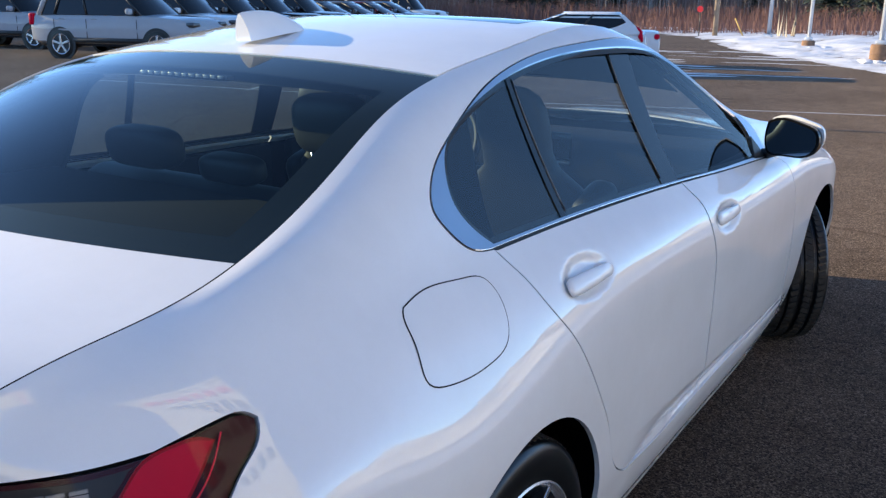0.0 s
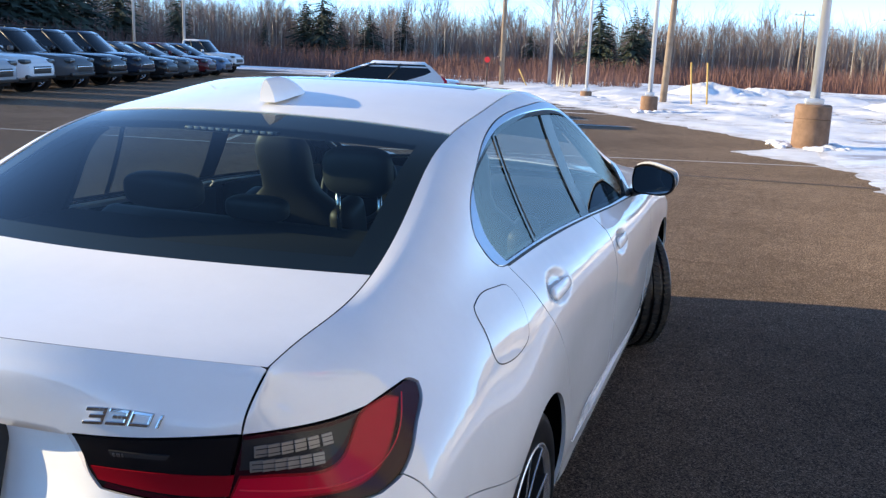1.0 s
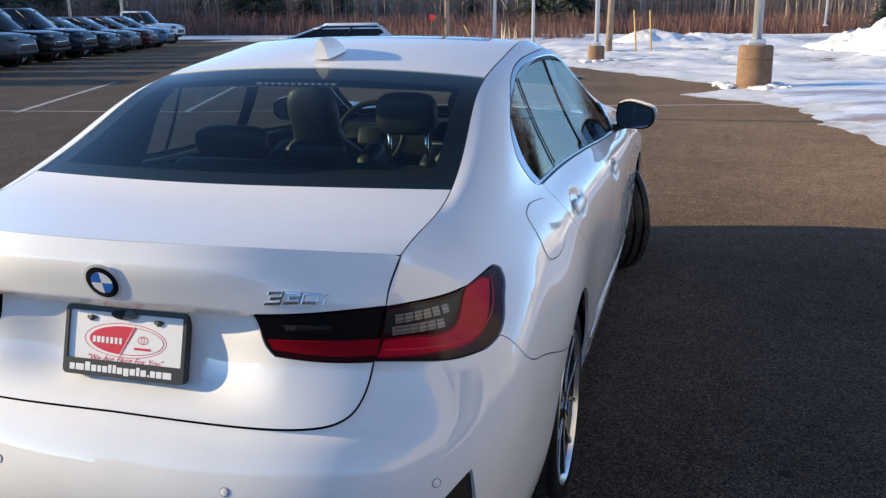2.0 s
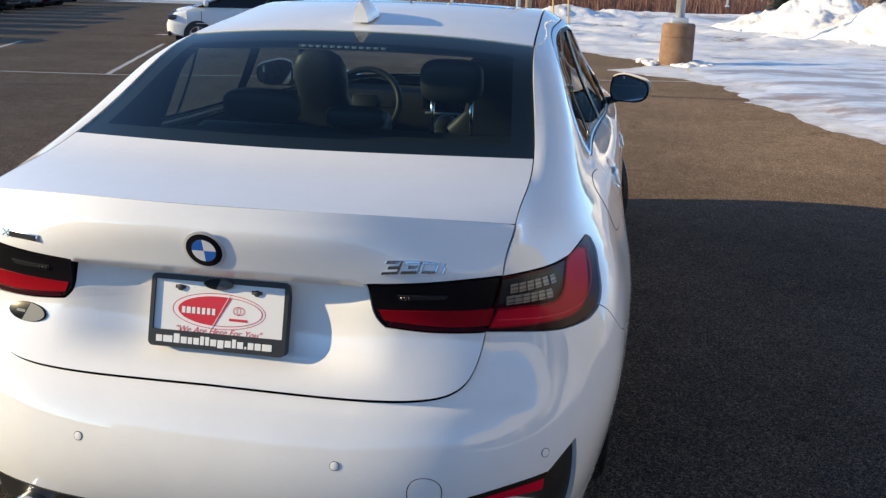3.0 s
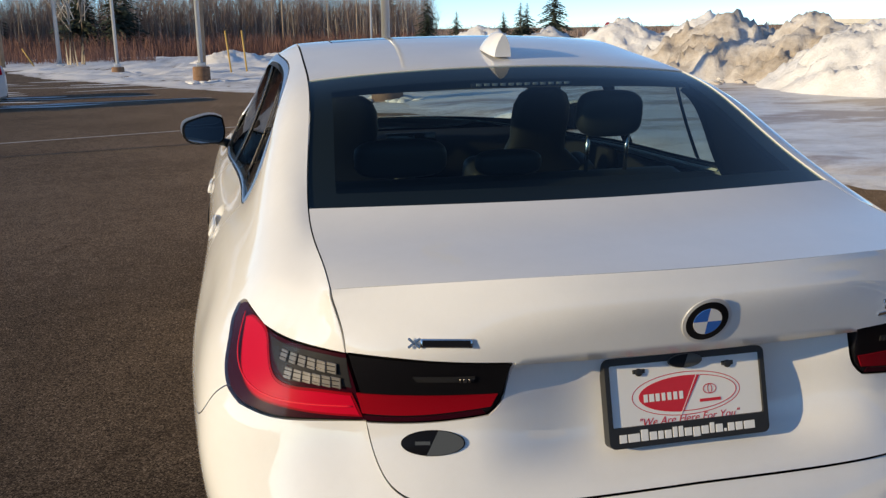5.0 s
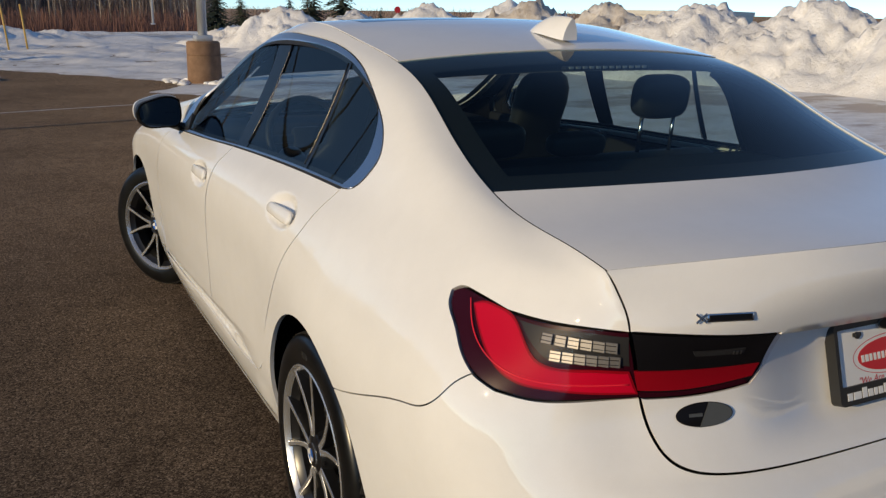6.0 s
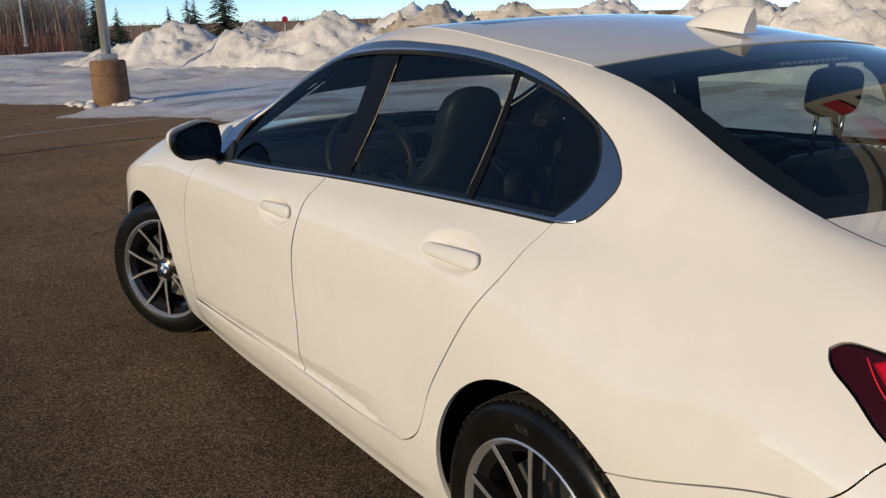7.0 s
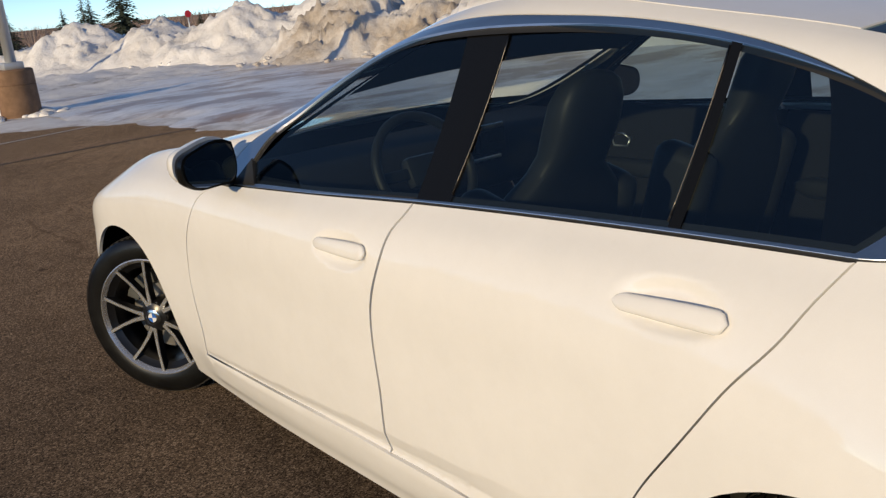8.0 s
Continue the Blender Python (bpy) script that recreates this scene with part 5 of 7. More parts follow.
def badges():
    m = at_flank((0, -1.043, 1.002), 0.0)
    ro = cpart("round_badge", disc_bm(0.046, 0.0026, m, None, 56, 0.0012), SILVER_RING, trunk_lid, "round badge with blue and white quarters in a black ring")
    cpart("black_ring", disc_bm(0.0395, 0.0032, m, None, 56, 0.0004), LAMP_BLACK, ro)
    up = m @ Matrix.Translation((0, 0, 0.0032))
    cpart("bright_ring", disc_bm(0.0275, 0.0006, up), CHROME, ro)
    up = m @ Matrix.Translation((0, 0, 0.0038))
    for a, mat in ((0, WHITE_ENAMEL), (90, BLUE), (180, WHITE_ENAMEL), (270, BLUE)):
        cpart("quarter", prism_bm(sector(0.0262, a, a + 90), 0.0006, None, up), mat, ro)
    three = [((0, 1), (1, 1)), ((1, 1), (1, 0)), ((.28, .5), (1, .5)), ((0, 0), (1, 0))]
    zero = [((0, 1), (1, 1)), ((1, 1), (1, 0)), ((1, 0), (0, 0)), ((0, 0), (0, 1))]
    one = [((.5, 0), (.5, .62)), ((.5, .86), (.5, 1))]
    bm, x0 = None, -.026
    for glyph, wide in ((three, .0118), (three, .0118), (zero, .0118), (one, .006)):
        for (ax, ay), (bx, by) in glyph:
            ax, bx = x0 + ax * wide, x0 + bx * wide
            ln, up = abs(bx - ax), abs(by - ay) * .0195
            for f in range(3 if ln > .004 else 1):
                n_ = 3 if ln > .004 else 1
                bm = box_bm((ln / n_ + (.0021 if n_ == 1 else .0009), up + .0054, .0040), (ax + (bx - ax) * (f + .5) / n_, (ay + by) / 2 * .0195 + .002, 0), .0006, bm, 1)
        x0 += wide + .0032
    for v in bm.verts:
        v.co.x += .30 * v.co.y * .5
    me = bpy.data.meshes.new("model_badge")
    bm.to_mesh(me)
    bm.free()
    co = np.array([v.co for v in me.vertices])
    xs, zs = .434 + co[:, 0] * 2.65, .9725 + co[:, 1] * .98
    ab = Ring.find(np.stack([xs, np.full(len(xs), -.985), zs], 1))
    skin = Ring.point(ab)
    for v, q, c in zip(me.vertices, skin, co):
        v.co = (q[0] + .3 * (c[2] + .0012), q[1] - (c[2] + .0012), q[2])
    cpart("model_badge", me, CHROME, trunk_lid, "slanted chrome model number")
    base = at_flank((-.452, -.99, .9845), 0)
    xb = cpart("drive_badge", box_bm((.088, .0155, .004), (0.004, 0, .002), .0018, None, 2, base), CHROME, trunk_lid, "small black badge with a bright edge")
    cpart("black_field", box_bm((.081, .0105, .002), (0.004, 0, .0045), .0006, None, 1, base), LAMP_BLACK, xb)
    bm = None
    for a in (38, -38):
        bm = box_bm((.026, .0045, .003), (0, 0, .0035), .001, bm, 1, base @ Matrix.Translation((-.050, 0, 0)) @ Matrix.Rotation(radians(a), 4, "Z"))
    cpart("cross", bm, CHROME, xb)
    base = at_flank((-.470, -.972, .796), 0)
    ov = cpart("dealer_badge", disc_bm(.056, .003, base, None, 48, .001, .40), LAMP_BLACK, trunk_lid, "oval dealer badge, half black and half grey")
    pts = [(.010, .0225), (-.012, -.0225)] + [(.0535 * math.cos(a), .0213 * math.sin(a)) for a in np.linspace(-1.65, 1.35, 22)]
    cpart("grey_half", prism_bm(pts, .0012, None, base @ Matrix.Translation((0, 0, .003))), GREY_BADGE, ov)
    cpart("oval_bar", box_bm((.026, .006, .001), (-.018, 0, .0034), 0, None, 1, base), GREY_BADGE, ov)


badges()


def rounded(w, h, r, n=6, cx=0.0, cy=0.0):
    out = []
    for sx, sy, a0 in ((1, 1, 0), (-1, 1, 90), (-1, -1, 180), (1, -1, 270)):
        out += [(cx + sx * (w / 2 - r) + r * math.cos(radians(a0 + 90 * k / n)), cy + sy * (h / 2 - r) + r * math.sin(radians(a0 + 90 * k / n))) for k in range(n + 1)]
    return out


def plate():
    tilt = math.atan2(.044, .151)
    m = Matrix.Translation((0, -.984, .8375)) @ Matrix.Rotation(math.pi / 2 - tilt, 4, "X")
    bm = bmesh.new()
    outer, inner = rounded(.316, .160, .012), rounded(.298, .111, .003, 6, 0, .0125)
    vs, vi = [bm.verts.new((x, y, .012)) for x, y in outer], [bm.verts.new((x, y, .012)) for x, y in inner]
    n = len(vs)
    for a in range(n):
        b = (a + 1) % n
        bm.faces.new((vs[a], vs[b], vi[b], vi[a]))
    low, deep = [bm.verts.new((x, y, -.012)) for x, y in outer], [bm.verts.new((x, y, .006)) for x, y in inner]
    for a in range(n):
        b = (a + 1) % n
        bm.faces.new((vs[b], vs[a], low[a], low[b]))
        bm.faces.new((vi[a], vi[b], deep[b], deep[a]))
    bmesh.ops.recalc_face_normals(bm, faces=bm.faces)
    bmesh.ops.transform(bm, matrix=m, verts=bm.verts)
    fr = cpart("plate_frame", bm, TRIM_BLACK, trunk_lid, "black plate frame with white bars of lettering")
    at = lambda z: m @ Matrix.Translation((0, 0, z))
    cpart("plate", prism_bm(rounded(.300, .150, .006), .003, None, at(.0035)), PLATE_WHITE, fr, "white dealer plate with a red oval")
    top_z = .0068
    oval = lambda r, q, n=64, a0=0.0, a1=2 * math.pi: [(r * math.cos(a0 + (a1 - a0) * k / n), .006 + q * math.sin(a0 + (a1 - a0) * k / n)) for k in range(n)]

    def ring_strip(r0, q0, r1, q1, bm=None, z=top_z):
        tmp = bmesh.new()
        a, b = oval(r0, q0), oval(r1, q1)
        va, vb = [tmp.verts.new((x, y, z)) for x, y in a], [tmp.verts.new((x, y, z)) for x, y in b]
        for k in range(len(va)):
            j = (k + 1) % len(va)
            tmp.faces.new((va[k], va[j], vb[j], vb[k]))
        bmesh.ops.transform(tmp, matrix=m, verts=tmp.verts)
        return join_bm(bm, tmp)

    bm = ring_strip(.1075, .0395, .1060, .0380)
    cpart("oval_line", bm, PLATE_RED, fr)
    left = [p for p in [(-.094 * math.sin(t) + 0.0, .006 + .0325 * math.cos(t)) for t in np.linspace(-.30, 3.05, 60)]]
    cpart("red_half", prism_bm(left, .0006, None, at(top_z)), PLATE_RED, fr, "solid red half of the oval")
    right = []
    for r, q in ((.094, .0325), (.0926, .0311)):
        right.append([(r * math.sin(t) + .006, .006 + q * math.cos(t)) for t in np.linspace(.25, 3.3, 50)])
    cpart("red_outline", prism_bm(right[0] + right[1][::-1], .0004, None, at(top_z)), PLATE_RED, fr)
    bm = box_bm((.0012, .082, .0006), (0, 0, 0), 0, None, 1, at(top_z + .0004) @ Matrix.Translation((.004, .004, 0)) @ Matrix.Rotation(radians(-27), 4, "Z"))
    cpart("slant_line", bm, PLATE_WHITE, fr)
    bm = None
    for k, w in enumerate((.0095, .0115, .0095, .0085, .0095, .009, .009)):
        bm = box_bm((w * .8, .014, .0006), (-.081 + k * .0116, .004, top_z + .001), 0, bm, 1, m)
    cpart("lettering", bm, PLATE_WHITE, fr)
    bm = box_bm((.042, .0055, .0005), (.046, -.010, top_z + .0003), 0, None, 1, m)
    cpart("red_bar", bm, PLATE_RED, fr)
    bm = bmesh.new()
    for a, b in ((.0135, .0095), (.0048, .0090)):
        tmp = bmesh.new()
        pa = [(a * math.cos(t), b * math.sin(t)) for t in np.linspace(0, 2 * math.pi, 32, endpoint=False)]
        pb = [((a - .0014) * math.cos(t), (b - .0014) * math.sin(t)) for t in np.linspace(0, 2 * math.pi, 32, endpoint=False)]
        va, vb = [tmp.verts.new((.046 + x, .010 + y, top_z + .0004)) for x, y in pa], [tmp.verts.new((.046 + x, .010 + y, top_z + .0004)) for x, y in pb]
        for k in range(32):
            tmp.faces.new((va[k], va[(k + 1) % 32], vb[(k + 1) % 32], vb[k]))
        bmesh.ops.transform(tmp, matrix=m, verts=tmp.verts)
        join_bm(bm, tmp)
    cpart("red_emblem", bm, PLATE_RED, fr)
    # slogan, partly behind the frame
    cu = bpy.data.curves.new("slogan", "FONT")
    cu.body, cu.size, cu.shear, cu.align_x, cu.space_character = '"We Are Here For You"', .0195, .35, "CENTER", 1.02
    tmp_ob = bpy.data.objects.new("slogan", cu)
    scene.collection.objects.link(tmp_ob)
    me = bpy.data.meshes.new_from_object(tmp_ob.evaluated_get(bpy.context.evaluated_depsgraph_get()))
    bpy.data.objects.remove(tmp_ob)
    me.materials.clear()
    me.transform(at(top_z + .0003) @ Matrix.Translation((0, -.0450, 0)))
    cpart("slogan", me, PLATE_RED, fr, "red slanted slogan")
    bm, x = None, -.139
    for k, (w, h) in enumerate(((.014, .0105), (.022, .0105), (.014, .0145), (.014, .0105), (.010, .0105), (.013, .0105), (.009, .0135), (.009, .0135), (.014, .0105), (.014, .0125), (.014, .0105), (.009, .0135), (.014, .0105), (.005, .004), (.013, .0105), (.014, .0105), (.022, .0105))):
        bm = box_bm((w, h * 1.4, .001), (x + w / 2, -.0700 + h * .7 + (.0 if k != 9 else -.003), .0123), .0004, bm, 1, m)
        x += w + .0027
    cpart("lettering", bm, PLATE_WHITE, fr)
    clip = cpart("oval_clip", disc_bm(.034, .003, at(.0125) @ Matrix.Translation((-.002, .066, 0)), None, 40, .001, .38), GREY_BADGE, fr, "small grey oval on the frame")
    cpart("dark_half", prism_bm([(-.032 * math.sin(t) - .002, .066 + .0115 * math.cos(t)) for t in np.linspace(-.2, 3.0, 30)], .0006, None, at(.0156)), LAMP_BLACK, clip)
    for x in (-.091, .085):
        bm = disc_bm(.007, .004, at(.0068) @ Matrix.Translation((x, .052, 0)), None, 16, .001)
        bm = box_bm((.024, .008, .003), (x, .0535, .008), .001, bm, 1, m)
        cpart("screw", bm, TRIM_BLACK, fr, "black plate screw and tab")


plate()


def bumper_details():
    for x, y in ((.293, -1.103), (.726, -.950)):
        for side in (1, -1):
            m = at_flank((side * x, y, .568), .0004)
            s = cpart("parking_sensor", disc_bm(.0106, .0004, m, None, 24, .0004), GAP, bumper, "round parking sensor")
            cpart("sensor_face", disc_bm(.0093, .0008, m, None, 24, .0002), WHITE_PAINT, s)
    tow = loop([(.448, -1.08, .482), (.448, -1.08, .530), (.452, -1.08, .536), (.505, -1.065, .536), (.511, -1.065, .530), (.513, -1.065, .482)], [(.513, -1.065, .482), (.448, -1.08, .482)], step=0.006)
    cpart("tow_cover_gap", mesh_of("tow_cover_gap", panel_data(Ring, tow, [], step=.03, offset=.0005, rim=0, gap=-.001), GAP), GAP, bumper)
    cpart("tow_cover", mesh_of("tow_cover", panel_data(Ring, tow, [], step=.03, offset=.001, rim=.001, gap=.0012), WHITE_PAINT), WHITE_PAINT, bumper, "small square tow-eye cover")
    vent = panel_data(Ring, VENT, [], step=.02, offset=-.012, rim=0, gap=-.006)
    refl = panel_data(Ring, loop([(.60, -1.03, .488), (.67, -.995, .500), (.728, -.95, .508)], [(.728, -.95, .508), (.722, -.945, .476)], [(.722, -.945, .476), (.67, -.99, .478), (.60, -1.03, .476)], [(.60, -1.03, .476), (.60, -1.03, .488)]), [], step=.015, offset=-.002, rim=.008, gap=0)
    brow = panel_data(Ring, loop([(.565, -1.046, .492), (.655, -1.004, .511), (.735, -.946, .520)], [(.735, -.946, .520), (.730, -.95, .507)], [(.730, -.95, .507), (.66, -1.0, .500), (.575, -1.04, .484)], [(.575, -1.04, .484), (.565, -1.046, .492)]), [], step=.015, offset=.001, rim=.008, gap=0)
    for side in (1, -1):
        v = cpart("side_vent", mesh_of("side_vent", vent, TRIM_BLACK, side < 0), TRIM_BLACK, bumper, "black corner insert of the bumper")
        cpart("reflector", mesh_of("reflector", refl, RED_LENS, side < 0), RED_LENS, v, "slim red reflector")
        cpart("gloss_edge", mesh_of("gloss_edge", brow, GLOSS_BLACK, side < 0), GLOSS_BLACK, v)
    dif = panel_data(Ring, loop([(.0, -1.08, .385), (.3, -1.07, .385), (.56, -1.03, .40)], [(.56, -1.03, .40), (.62, -.94, .28)], [(.62, -.94, .28), (.3, -.99, .272), (.0, -1.0, .272)], [(.0, -1.0, .272), (0.0, -1.08, .385)]), [], step=.03, offset=.003, rim=.004, gap=0)
    cpart("diffuser", mesh_of("diffuser", [dif, flip(dif)], TRIM_BLACK), TRIM_BLACK, bumper, "black lower diffuser")
    for side in (1, -1):
        bm = lathe_bm([(-1.075, .040), (-1.078, .046), (-1.072, .050), (-.80, .048)], 32, "Y")
        bmesh.ops.translate(bm, vec=(side * .47, 0, .315), verts=bm.verts)
        ex = cpart("exhaust_tip", bm, CHROME, None, "chrome exhaust tip")
        bm = lathe_bm([(-1.03, 0), (-1.03, .041), (-1.074, .041)], 24, "Y")
        bmesh.ops.translate(bm, vec=(side * .47, 0, .315), verts=bm.verts)
        cpart("exhaust_bore", bm, GAP, ex)


bumper_details()


# ---- door handles, mirrors, aerial ----
def door_handle(y0, z0, parent, side):
    """A strap that bridges the hollow; tapers to the front, blunt at the rear."""
    n, m = 26, 16
    bm = bmesh.new()
    rows = []
    for i in range(n):
        f = i / (n - 1)
        y = y0 + .116 - .232 * f
        z = z0 + .004 - .006 * (1 - f)
        fr = at_flank((side * .88, y, z), 0)
        end = math.sqrt(max(0.0, 1 - (max(0.0, (f - .90) / .10)) ** 2)) * min(1, math.sqrt(f / .10 + .0004))
        hh = (.0155 + .0045 * step01(np.array(f), 0, .8)) * end + .0006
        dd = .0065 * min(1, math.sqrt(f / .18 + .001)) * (end ** .5) + .0006
        lift = .001 + .0045 * step01(np.array(f), 0.05, .5)
        row = []
        for k in range(m):
            a = 2 * math.pi * k / m
            c, s = math.cos(a), math.sin(a)
            row.append(bm.verts.new(fr @ Vector((0, hh * math.copysign(abs(s) ** .8, s), float(lift) + dd * math.copysign(abs(c) ** .8, c)))))
        rows.append(row)
    for a, b in zip(rows[:-1], rows[1:]):
        for k in range(m):
            bm.faces.new((a[k], a[(k + 1) % m], b[(k + 1) % m], b[k]))
    bm.faces.new(rows[0])
    bm.faces.new(rows[-1])
    bmesh.ops.recalc_face_normals(bm, faces=bm.faces)
    smooth_bm(bm, 60)
    h = cpart("door_handle", bm, WHITE_PAINT, parent, "white strap handle over a hollow")
    return h


for k, side in ((0, 1), (1, -1)):
    door_handle(.343, .937, rear_doors[k], side)
    door_handle(1.297, .886, front_doors[k], side)


def side_mirror(side, parent):
    """Black housing with a mirror glass to the rear, white cap ahead and a slim arm on the door."""
    def shell(pts_, y0, y1, bulge, scale=1.0, n=9):
        bm = bmesh.new()
        rows = []
        c = Vector((sum(p[0] for p in pts_) / len(pts_), 0, sum(p[1] for p in pts_) / len(pts_)))
        for i in range(n):
            f = i / (n - 1)
            s = scale * math.sqrt(max(0.0, 1 - (f * bulge) ** 2))
            y = y0 + (y1 - y0) * f
            rows.append([bm.verts.new((side * (c.x + (x - c.x) * s), y, c.z + (z - c.z) * s)) for x, z in pts_])
        k = len(pts_)
        for a, b in zip(rows[:-1], rows[1:]):
            for j in range(k):
                bm.faces.new((a[j], a[(j + 1) % k], b[(j + 1) % k], b[j]))
        bm.faces.new(rows[0])
        bm.faces.new(rows[-1])
        bmesh.ops.recalc_face_normals(bm, faces=bm.faces)
        return smooth_bm(bm, 55)
    corner = [(.868, 1.114), (.90, 1.128), (1.0, 1.114), (1.043, 1.094), (1.054, 1.06), (1.042, 1.018), (1.018, 1.001), (.93, .995), (.875, 1.002), (.862, 1.03), (.862, 1.085)]
    pl = np.array(corner + corner[:1])
    h = np.sqrt((np.diff(pl, axis=0) ** 2).sum(1))
    ts = np.linspace(0, len(h), 45)[:-1]
    pts_ = [tuple(q) for q in spline(pl, np.concatenate([[0], np.cumsum(h)]), ts)]
    def turned(bm):
        """The head is turned to the driver round its inner edge."""
        bmesh.ops.rotate(bm, cent=(side * .872, 1.81, 1.06), matrix=Matrix.Rotation(radians(-11 * side), 3, "Z"), verts=bm.verts)
        bmesh.ops.translate(bm, vec=(-side * .022, .095, -.008), verts=bm.verts)
        return bm
    mir = cpart("side_mirror", turned(shell(pts_, 1.800, 1.90, .80)), PILLAR_BLACK, parent, "black door mirror with a white cap")
    cx, cz = np.mean([p[0] for p in pts_]), np.mean([p[1] for p in pts_])
    bm = bmesh.new()
    f = bm.faces.new([bm.verts.new((side * (cx + (x - cx) * .91), 1.7985, cz + (z - cz) * .88)) for x, z in pts_])
    r = bmesh.ops.extrude_face_region(bm, geom=[f])
    bmesh.ops.translate(bm, vec=(0, .004, 0), verts=[v for v in r["geom"] if isinstance(v, bmesh.types.BMVert)])
    bmesh.ops.recalc_face_normals(bm, faces=bm.faces)
    bmesh.ops.rotate(bm, cent=(side * cx, 1.8, cz), matrix=Matrix.Rotation(radians(-3), 3, "X"), verts=bm.verts)
    bmesh.ops.translate(bm, vec=(0, -.003, 0), verts=bm.verts)
    cpart("mirror_glass", turned(bm), MIRROR, mir, "mirror glass")
    cap = [(x, z) for x, z in pts_]
    cpart("cap", turned(shell([(cx + (x - cx) * 1.015, cz + .010 + (z - cz) * .95) for x, z in cap], 1.838, 1.925, .92, 1.0)), WHITE_PAINT, mir, "white mirror cap")
    bm = tube_bm([(side * .815, 1.975, .972), (side * .85, 1.965, .985), (side * .90, 1.955, 1.005)], [.022, .019, .02], 12)
    cpart("arm", bm, TRIM_BLACK, mir)
    tri_pts = [(1.96, .972), (1.83, .986), (1.885, 1.052)]
    bm = bmesh.new()
    vs = []
    for y, z in tri_pts:
        q = Ring.point(Ring.find(np.array([(.80 if z > 1 else .83, y, z)])))[0]
        vs.append(bm.verts.new((side * (q[0] + .004), q[1], q[2])))
    f = bm.faces.new(vs)
    r = bmesh.ops.extrude_face_region(bm, geom=[f])
    bmesh.ops.translate(bm, vec=(-side * .02, 0, 0), verts=[v for v in r["geom"] if isinstance(v, bmesh.types.BMVert)])
    bmesh.ops.recalc_face_normals(bm, faces=bm.faces)
    cpart("mirror_base", bm, TRIM_BLACK, mir)


side_mirror(1, front_doors[0])
side_mirror(-1, front_doors[1])


def aerial():
    bm = bmesh.new()
    n, m = 22, 14
    rows = []
    for i in range(n):
        f = i / (n - 1)
        y = .190 + .215 * f
        base = float(np.interp(y, [.1, .3, .5], [1.400, 1.426, 1.441]))
        hgt = .062 * (1 - f ** 2.4) * (1 if f > .02 else .97) + .004
        wid = .030 * math.sqrt(max(0.0, 1 - (max(0.0, (f - .45) / .55)) ** 2)) * (0.82 + .18 * min(1, f / .2)) + .0006
        lean = -.012 * (1 - f)
        row = []
        for k in range(m + 1):
            a = math.pi * k / m
            s = math.sin(a) ** .75
            w = wid * math.cos(a) * (1 - .50 * math.sin(a) ** 1.2)
            row.append(bm.verts.new((w, y + lean * s * (1 if f < .5 else 1), base + hgt * s)))
        rows.append(row)
    for a, b in zip(rows[:-1], rows[1:]):
        for k in range(m):
            bm.faces.new((a[k], a[k + 1], b[k + 1], b[k]))
    bm.faces.new(rows[0])
    bm.faces.new(rows[-1])
    bmesh.ops.recalc_face_normals(bm, faces=bm.faces)
    smooth_bm(bm, 60)
    cpart("aerial", bm, WHITE_PAINT, None, "white shark-fin roof aerial")


aerial()


